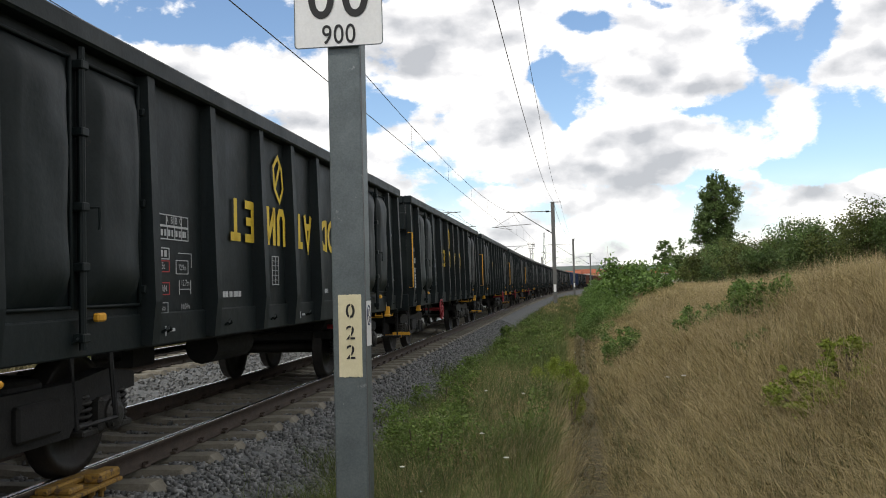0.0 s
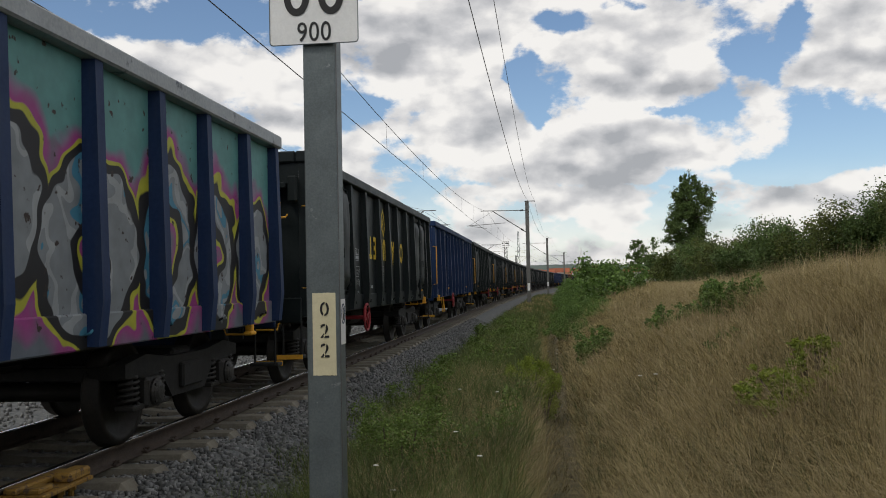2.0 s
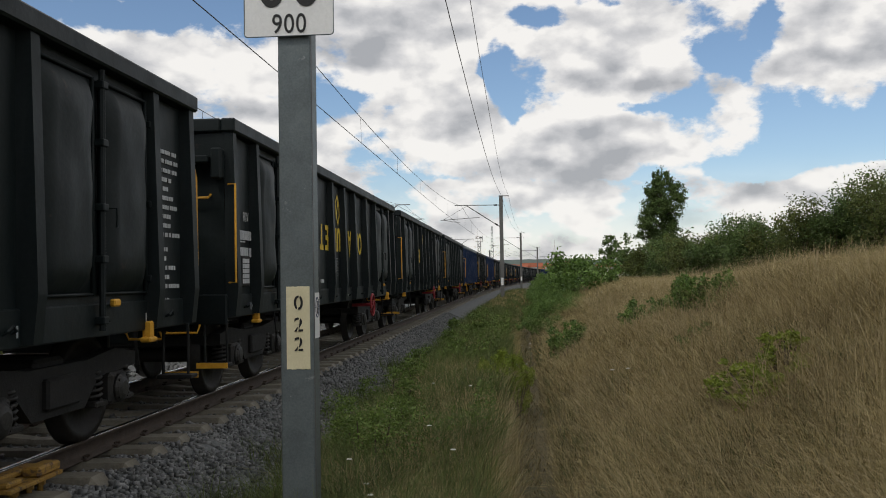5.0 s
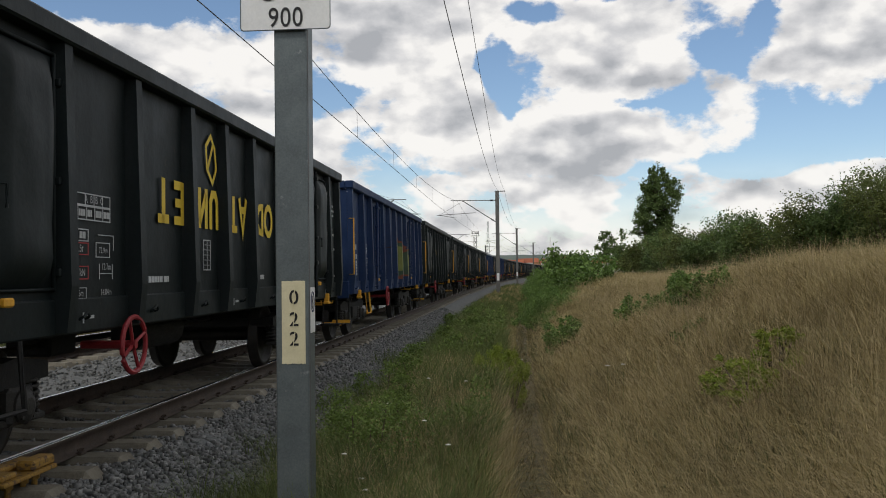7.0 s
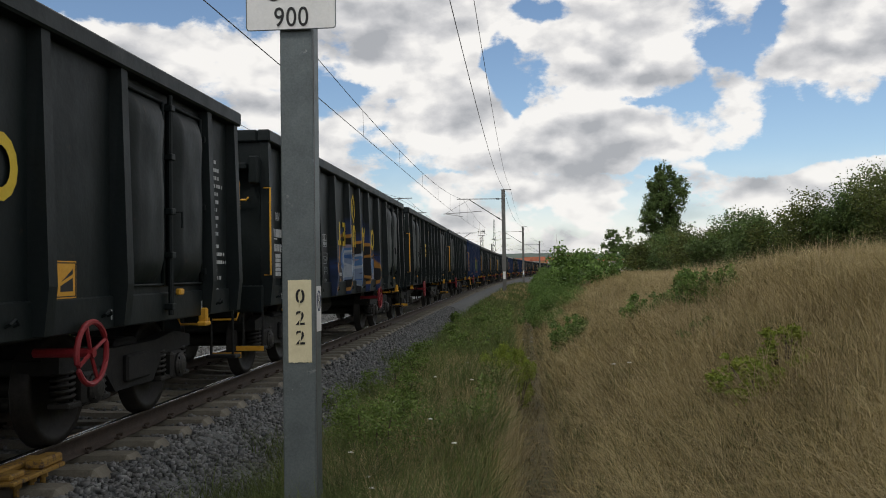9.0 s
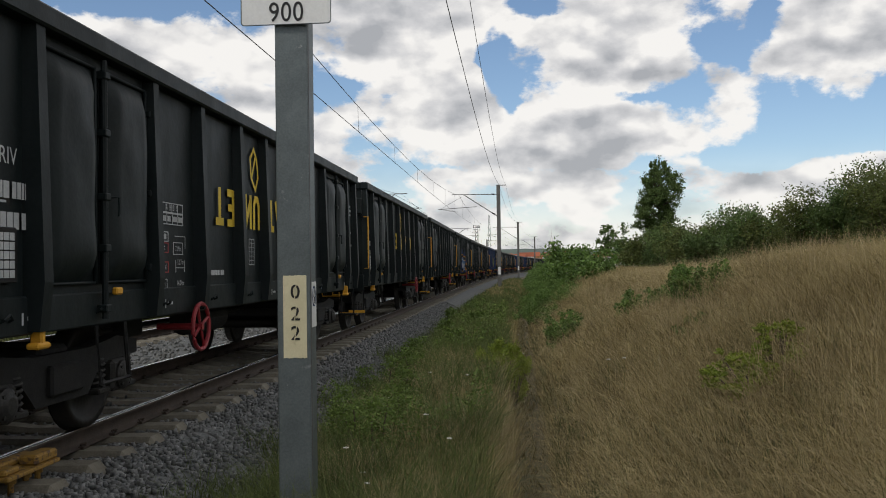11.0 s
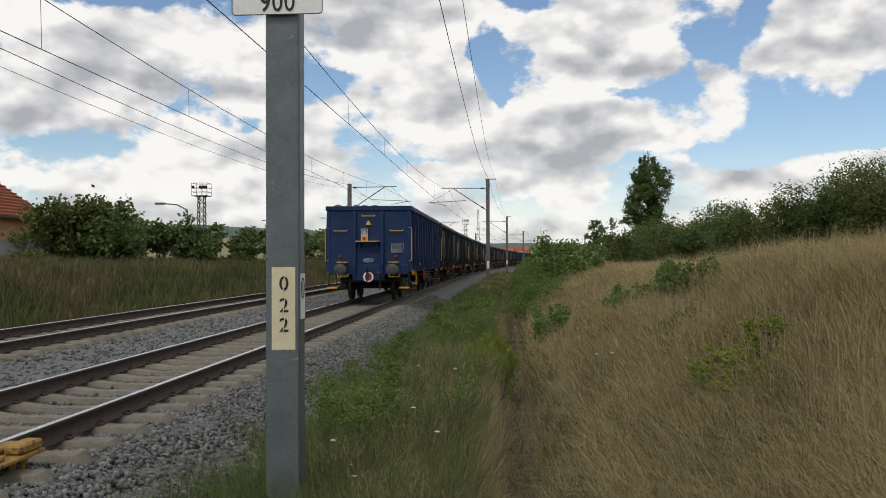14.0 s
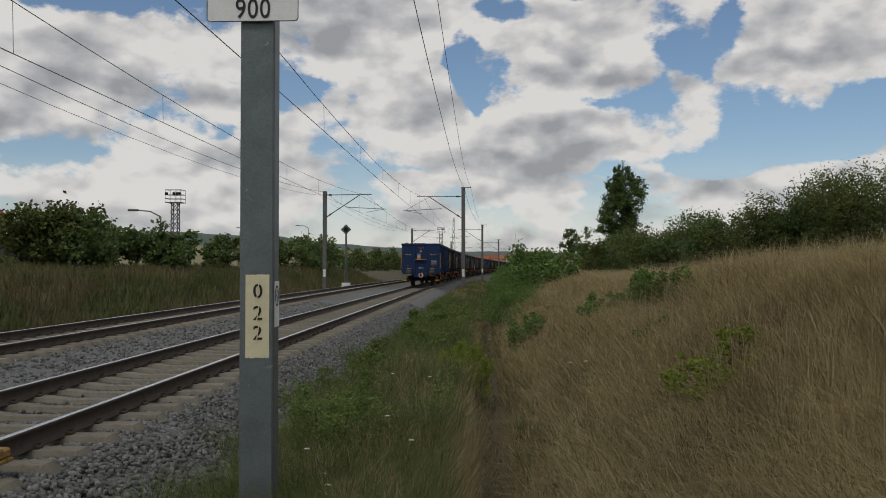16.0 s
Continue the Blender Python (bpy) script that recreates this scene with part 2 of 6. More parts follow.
M["straw"] = material("pale seed heads", [(0.38, 0.30, 0.16), (0.50, 0.41, 0.24)], 0.85, 0, 0.9, 9, rand=0.3, island=True, translucent=0.25)
M["green"] = material("green weeds", [(0.075, 0.105, 0.028), (0.14, 0.17, 0.05)], 0.7, 0, 0.9, 9, rand=0.4, island=True, translucent=0.3)
M["lime"] = material("bright yellow-green leaves", [(0.15, 0.22, 0.02), (0.27, 0.32, 0.04)], 0.65, 0, 2, 9, rand=0.35, island=True, translucent=0.3)
M["leaf"] = material("dark green leaves", [(0.072, 0.118, 0.034), (0.14, 0.20, 0.057)], 0.6, 0, 0.6, 5, rand=0.4, island=True, translucent=0.35)
M["bark"] = material("grey-brown bark", [(0.06, 0.045, 0.033), (0.12, 0.095, 0.07)], 0.9, 0, 4, 30, 0.5, 20)
M["flower"] = material("white umbel flowers", [(0.62, 0.62, 0.56), (0.75, 0.75, 0.70)], 0.8, 0, 4, 30)


# ---------------- mesh building ----------------
class Mesh:
    def __init__(self):
        self.v, self.f, self.mi, self.cur = [], [], [], 0

    def face(self, ids):
        self.f.append(ids)
        self.mi.append(self.cur)

    def add(self, verts, faces, m=None):
        o = len(self.v)
        self.v += [tuple(m @ Vector(p)) for p in verts] if m is not None else [tuple(p) for p in verts]
        for f in faces:
            self.face([o + i for i in f])

    def box(self, x0, x1, y0, y1, z0, z1, b=0.0, m=None):
        """A box; b cuts its edges."""
        if b <= 0:
            vs = [(x, y, z) for x in (x0, x1) for y in (y0, y1) for z in (z0, z1)]
            self.add(vs, [(0, 1, 3, 2), (4, 6, 7, 5), (0, 4, 5, 1), (2, 3, 7, 6), (0, 2, 6, 4), (1, 5, 7, 3)], m)
            return self
        lo, hi = (x0, y0, z0), (x1, y1, z1)
        vs, idx = [], {}
        for c in range(8):
            s = [(c >> i) & 1 for i in range(3)]
            for ax in range(3):
                p = [hi[i] - b if s[i] else lo[i] + b for i in range(3)]
                p[ax] = hi[ax] if s[ax] else lo[ax]
                idx[(c, ax)] = len(vs)
                vs.append(p)
        fs = []
        for ax in range(3):
            a1, a2 = (ax + 1) % 3, (ax + 2) % 3
            for s in (0, 1):
                ring = [(s << ax) | (i << a1) | (j << a2) for i, j in ((0, 0), (1, 0), (1, 1), (0, 1))]
                ring = ring if s else ring[::-1]
                fs.append([idx[(c, ax)] for c in ring])
            for i in (0, 1):
                for j in (0, 1):
                    c0 = (i << a1) | (j << a2)
                    c1 = c0 | (1 << ax)
                    q = [idx[(c0, a1)], idx[(c1, a1)], idx[(c1, a2)], idx[(c0, a2)]]
                    fs.append(q if i != j else q[::-1])
        for c in range(8):
            t = [idx[(c, 0)], idx[(c, 1)], idx[(c, 2)]]
            fs.append(t if bin(c).count("1") % 2 == 1 else t[::-1])
        self.add(vs, fs, m)
        return self

    def tube(self, pts, r, n=8, r2=None, caps=True):
        """A round bar along a line of points."""
        pts = [Vector(p) for p in pts]
        o, k = len(self.v), len(pts)
        for i, p in enumerate(pts):
            d = (pts[min(i + 1, k - 1)] - pts[max(i - 1, 0)]).normalized()
            a = d.orthogonal().normalized() if abs(d.z) > 0.95 else d.cross(Vector((0, 0, 1))).normalized()
            bb = d.cross(a)
            rr = r if r2 is None else r + (r2 - r) * i / (k - 1)
            for j in range(n):
                t = 2 * math.pi * j / n
                self.v.append(tuple(p + (a * math.cos(t) + bb * math.sin(t)) * rr))
        for i in range(k - 1):
            for j in range(n):
                self.face([o + i * n + j, o + i * n + (j + 1) % n, o + (i + 1) * n + (j + 1) % n, o + (i + 1) * n + j])
        if caps:
            self.face([o + j for j in range(n)][::-1])
            self.face([o + (k - 1) * n + j for j in range(n)])
        return self

    def prism(self, prof, y0, y1, m=None):
        """A profile of (x, z) drawn along y."""
        n = len(prof)
        vs = [(x, y0, z) for x, z in prof] + [(x, y1, z) for x, z in prof]
        fs = [(i, i + n, (i + 1) % n + n, (i + 1) % n) for i in range(n)] + [tuple(range(n)), tuple(range(2 * n - 1, n - 1, -1))]
        self.add(vs, fs, m)
        return self

    def lathe(self, prof, n=20, m=None):
        """A profile of (radius, z) turned about z; the radius may be zero at the ends."""
        vs, fs, k = [], [], len(prof)
        for r, z in prof:
            for j in range(n):
                t = 2 * math.pi * j / n
                vs.append((r * math.cos(t), r * math.sin(t), z))
        for i in range(k - 1):
            for j in range(n):
                fs.append((i * n + j, i * n + (j + 1) % n, (i + 1) * n + (j + 1) % n, (i + 1) * n + j))
        self.add(vs, fs, m)
        return self

    def data(self, name, mats, smooth=False):
        me = D.meshes.new(name)
        me.from_pydata(self.v, [], self.f)
        for mt in mats if isinstance(mats, (list, tuple)) else [mats]:
            me.materials.append(mt)
        if any(self.mi):
            me.polygons.foreach_set("material_index", self.mi)
        if smooth:
            me.polygons.foreach_set("use_smooth", [True] * len(self.f))
        me.update()
        bm = bmesh.new()
        bm.from_mesh(me)
        bmesh.ops.recalc_face_normals(bm, faces=bm.faces)
        bm.to_mesh(me)
        bm.free()
        return me


def part(name, me, mat, parent, label="", smooth=False, at=None):
    """One mesh object under a thing or a part."""
    ob = new(name, me.data(name, mat, smooth) if isinstance(me, Mesh) else me)
    ob.parent = parent
    if at is not None:
        ob.matrix_basis = at
    return tagged(ob, label) if label else ob


def thing(name, label, category, group="", m=None):
    ob = new(name)
    ob.empty_display_size = 0.3
    if m is not None:
        ob.matrix_basis = m
    return tagged(ob, label, category, group)


def cloud_mesh(name, verts, polys, mats, smooth=False):
    """A mesh from arrays: verts (n, 3), polys (k, 3 or 4)."""
    me = D.meshes.new(name)
    verts, polys = np.asarray(verts, np.float32), np.asarray(polys, np.int32)
    me.vertices.add(len(verts))
    me.vertices.foreach_set("co", verts.ravel())
    k = polys.shape[1]
    me.loops.add(polys.size)
    me.loops.foreach_set("vertex_index", polys.ravel())
    me.polygons.add(len(polys))
    me.polygons.foreach_set("loop_start", np.arange(len(polys), dtype=np.int32) * k)
    if smooth:
        me.polygons.foreach_set("use_smooth", np.ones(len(polys), bool))
    for mt in mats if isinstance(mats, (list, tuple)) else [mats]:
        me.materials.append(mt)
    me.update(calc_edges=True)
    return me


# ---------------- the line of the railway ----------------
TRACK_X, TRACK2_X, TRACK2_Z, CURVE_FROM, CURVE = -4.607, -8.85, 0.07, 43.0, 4.35e-4


def bend(y):
    """How far the line has turned to the right at y."""
    return 0.5 * CURVE * max(0.0, y - CURVE_FROM) ** 2


def heading(y):
    return CURVE * max(0.0, y - CURVE_FROM)


def graffiti(name, shapes, fills, line, halo, ground, above, edge, wobble=0.22):
    """Spray paint: swollen rounded figures (y, z, half width, half height, hole) with a dark line and a halo, over two coats that meet at height edge."""
    m = D.materials.new(name)
    m.use_nodes = True
    nt = m.node_tree
    N, L = nt.nodes.new, nt.links.new
    b = nt.nodes["Principled BSDF"]
    co = N("ShaderNodeTexCoord").outputs["Object"]

    def num(op, a, c, e=None):
        n = N("ShaderNodeMath")
        n.operation = op
        for i, v in enumerate((a, c, e)):
            if v is None:
                continue
            if isinstance(v, (int, float)):
                n.inputs[i].default_value = v
            else:
                L(v, n.inputs[i])
        return n.outputs[0]

    def vec(op, a, c):
        n = N("ShaderNodeVectorMath")
        n.operation = op
        for i, v in enumerate((a, c)):
            if isinstance(v, tuple):
                n.inputs[i].default_value = v
            else:
                L(v, n.inputs[i])
        return n

    def cloud(scale, detail, where):
        n = N("ShaderNodeTexNoise")
        n.inputs["Scale"].default_value, n.inputs["Detail"].default_value = scale, detail
        L(where, n.inputs["Vector"])
        return n

    def blend(fac, a, c):
        n = N("ShaderNodeMix")
        n.data_type = "RGBA"
        L(fac, n.inputs["Factor"])
        for key, v in (("A", a), ("B", c)):
            if isinstance(v, tuple):
                n.inputs[key].default_value = (*v, 1)
            else:
                L(v, n.inputs[key])
        return n.outputs["Result"]

    def step(v, lo, hi):
        n = N("ShaderNodeMapRange")
        L(v, n.inputs["Value"])
        n.inputs["From Min"].default_value, n.inputs["From Max"].default_value = lo, hi
        return n.outputs[0]

    flat = vec("MULTIPLY", co, (0.0, 1.0, 1.0)).outputs[0]
    shake = vec("MULTIPLY", vec("SUBTRACT", cloud(2.6, 1.0, flat).outputs["Color"], (0.5, 0.5, 0.5)).outputs[0], (0.0, 2 * wobble, 2 * wobble)).outputs[0]
    at = vec("ADD", flat, shake).outputs[0]
    dist = None
    for y, z, ry, rz, hole in shapes:
        q = vec("MULTIPLY", vec("SUBTRACT", at, (0.0, y, z)).outputs[0], (0.0, 1 / ry, 1 / rz))
        r = vec("LENGTH", q.outputs[0], (0.0, 0.0, 0.0)).outputs["Value"]
        d = num("MULTIPLY", num("SUBTRACT", r, 1.0), min(ry, rz))
        if hole:
            d = num("MAXIMUM", d, num("MULTIPLY", num("SUBTRACT", hole, r), min(ry, rz)))
        dist = d if dist is None else num("MINIMUM", dist, d)
    ramp = N("ShaderNodeValToRGB")
    ramp.color_ramp.interpolation = "CONSTANT"
    els = ramp.color_ramp.elements
    els[0].position, els[0].color = 0.0, (*fills[0], 1)
    els[1].position, els[1].color = 0.47, (*fills[1], 1)
    for i, c in enumerate(fills[2:]):
        els.new(0.54 + 0.06 * i).color = (*c, 1)
    L(cloud(2.2, 1.0, at).outputs["Fac"], ramp.inputs[0])
    sep = N("ShaderNodeSeparateXYZ")
    L(co, sep.inputs[0])
    level = num("MULTIPLY_ADD", cloud(1.6, 3.0, flat).outputs["Fac"], 0.9, num("SUBTRACT", sep.outputs[2], 0.45))
    back = blend(step(level, edge - 0.03, edge + 0.03), ground, above)
    col = blend(step(num("MULTIPLY_ADD", cloud(3.0, 2.0, flat).outputs["Fac"], 0.25, dist), 0.36, 0.22), back, halo[1])
    col = blend(step(dist, 0.095, 0.085), col, halo[0])
    col = blend(step(dist, 0.055, 0.045), col, line)
    col = blend(step(dist, -0.045, -0.055), col, ramp.outputs[0])
    hs = N("ShaderNodeHueSaturation")
    L(num("MULTIPLY_ADD", cloud(7.0, 6.0, co).outputs["Fac"], 0.6, 0.62), hs.inputs["Value"])
    L(col, hs.inputs["Color"])
    chips = step(cloud(9.0, 7.0, flat).outputs["Fac"], 0.64, 0.68)
    L(blend(chips, hs.outputs[0], (0.03, 0.018, 0.014)), b.inputs["Base Color"])
    b.inputs["Roughness"].default_value = 0.55
    b.inputs["Specular IOR Level"].default_value = 0.3
    return m


SILVER, INK, TEAL, PINK, LEMON, SKY_BLUE = (0.20, 0.22, 0.235), (0.012, 0.012, 0.014), (0.10, 0.27, 0.26), (0.32, 0.05, 0.22), (0.42, 0.42, 0.04), (0.05, 0.20, 0.30)
WIDE = [(5.7, 1.7, 0.55, 0.6, 0.0), (4.55, 1.75, 0.52, 0.68, 0.4), (3.45, 1.75, 0.58, 0.72, 0.45), (2.1, 1.65, 0.72, 0.72, 0.35), (1.0, 1.9, 0.42, 0.6, 0.0),
        (-0.2, 1.7, 0.62, 0.7, 0.4), (-1.5, 1.75, 0.55, 0.66, 0.0), (-2.7, 1.7, 0.55, 0.6, 0.45), (-3.75, 2.2, 0.42, 0.45, 0.45)]
M["graff_a"] = graffiti("silver and teal graffiti", WIDE, [SILVER, (0.30, 0.32, 0.33), SILVER, SKY_BLUE, (0.25, 0.27, 0.28)], INK, (LEMON, PINK), (0.13, 0.15, 0.18), TEAL, 2.3)
LOW = [(-1.9, 1.35, 0.35, 0.33, 0.0), (-1.2, 1.55, 0.3, 0.45, 0.0), (-0.6, 1.75, 0.28, 0.55, 0.0), (0.0, 1.45, 0.32, 0.4, 0.0), (0.7, 1.6, 0.26, 0.5, 0.3), (1.35, 1.5, 0.34, 0.42, 0.0), (2.0, 1.35, 0.3, 0.3, 0.0)]
M["graff_b"] = graffiti("blue and silver graffiti", LOW, [(0.05, 0.13, 0.32), (0.20, 0.26, 0.36), (0.38, 0.42, 0.47), (0.09, 0.19, 0.36), (0.30, 0.24, 0.30)], INK, ((0.42, 0.20, 0.04), (0.02, 0.04, 0.13)), (0.010, 0.0155, 0.0155), (0.009, 0.014, 0.014), 2.0)
BROAD = [(0.9, 1.7, 0.36, 0.45, 0.0), (1.75, 1.8, 0.4, 0.5, 0.4), (2.6, 1.7, 0.36, 0.45, 0.3), (3.3, 1.6, 0.3, 0.4, 0.0)]
M["graff_c"] = graffiti("olive graffiti on blue", BROAD, [(0.22, 0.24, 0.07), (0.30, 0.30, 0.08), (0.14, 0.20, 0.09), (0.26, 0.27, 0.08)], (0.06, 0.10, 0.06), ((0.22, 0.07, 0.04), (0.018, 0.04, 0.105)), (0.014, 0.033, 0.095), (0.014, 0.033, 0.095), 1.9)
# paler than the underframe: highlights on axleboxes and springs put into the colour
M["cast"] = material("cast steel with painted highlights", [(0.016, 0.0155, 0.0145), (0.036, 0.034, 0.031)], 0.55, 0.2, 9, 60, 0.2, 60, stain=(0.065, 0.055, 0.044), stain_at=(0.58, 0.75))
M["buffer_face"] = material("greasy grey buffer plate", [(0.035, 0.04, 0.038), (0.09, 0.10, 0.095)], 0.5, 0.2, 9, 60)


def lerp_profile(prof, u):
    return float(np.interp(u, [p[0] for p in prof], [p[1] for p in prof]))


GROUND = [(-900, 2.0), (-120, 1.6), (-40, 1.0), (-19, 0.85), (-16, 0.55), (-13.6, -0.55), (-12.2, -0.85), (-11.4, -0.9), (-2.2, -0.9), (-2.0, -0.74),
          (-1.2, -0.66), (-0.28, -0.7), (0.0, -1.05), (0.26, -1.03), (0.6, -0.55), (1.4, -0.02), (2.4, 0.55), (3.4, 1.07), (4.6, 1.27), (12, 1.42), (60, 1.45), (900, 1.45)]


def ground_z(u, y):
    z = lerp_profile(GROUND, u)
    if u > 0.35:
        k = min(1, max(0, (y - 12) / 10))
        k = k * k * (3 - 2 * k)
        z = z - (z + 0.55) * 0.22 * k * min(1, (u - 0.35) / 2)
    if u > -2 or u < -12.5:
        z += 0.10 * noise.noise((u * 0.6, y * 0.45, 1.3)) + 0.05 * noise.noise((u * 2.1, y * 1.7, 7.3))
    return z


def make_ground():
    us = np.unique(np.concatenate([np.array([-900, -500, -250, -120, -70, -40, -28, -22]), np.arange(-19, -11, 0.6), np.array([-11.4, -9, -6, -4]),
                                   np.arange(-2.4, 6, 0.2), np.array([7, 8.5, 10, 12, 16, 22, 32, 60, 120, 250, 500, 900])]))
    ys = np.concatenate([np.array([-300, -120, -50, -25, -12, -6]), np.arange(-3, 30, 0.35), np.arange(30, 80, 1.2), np.arange(82, 200, 6), np.arange(210, 620, 25), np.array([800, 1200, 2000, 3500])])
    vs = []
    for y in ys:
        for u in us:
            vs.append((u + bend(min(y, 620)), y, ground_z(u, y)))
    nu = len(us)
    fs = [(j * nu + i, j * nu + i + 1, (j + 1) * nu + i + 1, (j + 1) * nu + i) for j in range(len(ys) - 1) for i in range(nu - 1)]
    ob = new("ground", cloud_mesh("ground", vs, fs, M["soil"], True))
    tagged(ob, "dry soil bank and verge beside the railway", "ground", kind="structure")


def make_ballast():
    prof = [(-11.7, -0.86), (-11.1, -0.6), (-10.6, -0.20), (-10.15, -0.17), (-9.35, -0.18), (-8.35, -0.18), (-7.5, -0.17), (-6.9, -0.25), (-6.4, -0.27), (-5.9, -0.24), (-5.1, -0.25), (-4.1, -0.25),
            (-3.6, -0.24), (-3.2, -0.25), (-2.8, -0.42), (-2.35, -0.62), (-1.85, -0.76)]
    us = [prof[0][0]]
    for a, b in zip(prof, prof[1:]):
        n = 3
        us += [a[0] + (b[0] - a[0]) * (i + 1) / n for i in range(n)]
    ys = np.concatenate([np.array([-60, -30, -12]), np.arange(-6, 34, 0.22), np.arange(34, 100, 2), np.arange(100, 620, 12)])
    vs = []
    for y in ys:
        for u in us:
            z = lerp_profile(prof, u) + (0.045 * noise.noise((u * 3.1, y * 3.1, 0)) + 0.03 * noise.noise((u * 9, y * 9, 4)) if y < 40 else 0)
            vs.append((u + bend(y), y, z))
    nu = len(us)
    fs = [(j * nu + i, j * nu + i + 1, (j + 1) * nu + i + 1, (j + 1) * nu + i) for j in range(len(ys) - 1) for i in range(nu - 1)]
    ob = new("ballast_bed", cloud_mesh("ballast_bed", vs, fs, M["ballast"], True))
    tagged(ob, "grey crushed stone ballast under two tracks", "ballast", kind="structure")
    # loose stones on the bed, denser where the camera is near
    rng = np.random.default_rng(4)
    n = 62000
    y = 3.0 + 37 * rng.random(n) ** 1.7
    u = np.where(rng.random(n) < 0.62, rng.uniform(-3.9, -1.9, n), rng.uniform(-11.2, -3.9, n))
    keep = ~((np.abs((y / 0.6) % 1 - 0.5) < 0.24) & (np.abs(u - TRACK_X) < 1.3)) & ~((np.abs((y / 0.6) % 1 - 0.5) < 0.24) & (np.abs(u - TRACK2_X) < 1.3))
    for r in (TRACK_X - 0.7525, TRACK_X + 0.7525, TRACK2_X - 0.7525, TRACK2_X + 0.7525):
        keep &= np.abs(u - r) > 0.10
    y, u = y[keep], u[keep]
    n = len(y)
    z = np.interp(u, [p[0] for p in prof], [p[1] for p in prof]) + rng.uniform(-0.01, 0.03, n)
    size = rng.uniform(0.013, 0.028, n)
    base = np.array([(-1, -1, -1), (1, -1, -1), (1, 1, -1), (-1, 1, -1), (-1, -1, 1), (1, -1, 1), (1, 1, 1), (-1, 1, 1)], float) * 0.75
    faces = np.array([(0, 3, 2, 1), (4, 5, 6, 7), (0, 1, 5, 4), (1, 2, 6, 5), (2, 3, 7, 6), (3, 0, 4, 7)])
    pts = base[None] * (1 + rng.uniform(-0.4, 0.4, (n, 8, 3)))
    pts *= (size[:, None] * rng.uniform(0.7, 1.3, (n, 3)))[:, None, :]
    a, b = rng.uniform(0, 6.3, n), rng.uniform(-0.6, 0.6, n)
    ca, sa, cb, sb = np.cos(a)[:, None], np.sin(a)[:, None], np.cos(b)[:, None], np.sin(b)[:, None]
    X, Y, Z = pts[..., 0], pts[..., 1], pts[..., 2]
    Y, Z = cb * Y - sb * Z, sb * Y + cb * Z
    X, Y = ca * X - sa * Y, sa * X + ca * Y
    V = np.stack([X + u[:, None], Y + y[:, None], Z + z[:, None]], -1).reshape(-1, 3)
    F = (faces[None] + 8 * np.arange(n)[:, None, None]).reshape(-1, 4)
    st = new("ballast_stones", cloud_mesh("ballast_stones", V, F, M["stone"]))
    tagged(st, "loose angular grey ballast stones", "stones", kind="stuff")


RAIL_PROF = [(-0.07, -0.172), (0.07, -0.172), (0.07, -0.160), (0.02, -0.145), (0.0085, -0.125), (0.0085, -0.05), (0.033, -0.035), (0.036, -0.012), (0.030, -0.006),
             (-0.030, -0.006), (-0.036, -0.012), (-0.033, -0.035), (-0.0085, -0.05), (-0.0085, -0.125), (-0.02, -0.145), (-0.07, -0.160)]
HEAD_PROF = [(-0.031, -0.009), (0.031, -0.009), (0.031, -0.004), (0.022, 0.0), (-0.022, 0.0), (-0.031, -0.004)]


def swept(prof, u, ys, up=0.0):
    vs, n = [], len(prof)
    for y in ys:
        for px, pz in prof:
            vs.append((u + px + bend(y), y, pz + up))
    fs = [(j * n + i, (j + 1) * n + i, (j + 1) * n + (i + 1) % n, j * n + (i + 1) % n) for j in range(len(ys) - 1) for i in range(n)]
    return cloud_mesh("rail", vs, fs, M["rail"])


def make_rails():
    ys = [-60, 20, 60] + list(range(66, 620, 8))
    for c in (TRACK_X, TRACK2_X):
        for s in (-0.7525, 0.7525):
            r = new("rail", swept(RAIL_PROF, c + s, ys, TRACK2_Z if c == TRACK2_X else 0))
            tagged(r, "brown steel rail with a bright worn top", "rail", group="rails of two tracks", kind="structure")
            me = swept(HEAD_PROF, c + s, ys, TRACK2_Z if c == TRACK2_X else 0)
            me.materials[0] = M["tread"]
            part("running_surface", me, None, r, "shiny worn steel top")


def sleeper_mesh():
    b = Mesh()
    # along x: sloping shoulders, lower waist
    st = [(-1.3, 0.13, 0.09), (-1.22, 0.145, 0.0), (-0.98, 0.145, -0.004), (-0.55, 0.14, -0.004), (-0.3, 0.11, -0.03), (0.3, 0.11, -0.03), (0.55, 0.14, -0.004), (0.98, 0.145, -0.004), (1.22, 0.145, 0.0), (1.3, 0.13, 0.09)]
    ring = []
    for x, w, drop in st:
        top = -0.165 - abs(drop)
        k = len(b.v)
        b.v += [(x, -w, -0.36), (x, -w, top - 0.05), (x, -w * 0.72, top), (x, w * 0.72, top), (x, w, top - 0.05), (x, w, -0.36)]
        ring.append(k)
    for a, c in zip(ring, ring[1:]):
        for i in range(6):
            b.face([a + i, a + (i + 1) % 6, c + (i + 1) % 6, c + i])
    b.face([ring[0] + i for i in range(6)])
    b.face([ring[-1] + i for i in range(6)])
    return b


def clip_mesh():
    b = Mesh()
    for r in (-0.7525, 0.7525):
        for s in (-1, 1):
            b.box(r + s * 0.075 - 0.03, r + s * 0.075 + 0.03, -0.05, 0.05, -0.168, -0.145, 0.006)
            b.tube([(r + s * 0.085, -0.04, -0.15), (r + s * 0.06, -0.02, -0.125), (r + s * 0.10, 0.0, -0.12), (r + s * 0.06, 0.02, -0.125), (r + s * 0.085, 0.04, -0.15)], 0.009, 5)
    return b


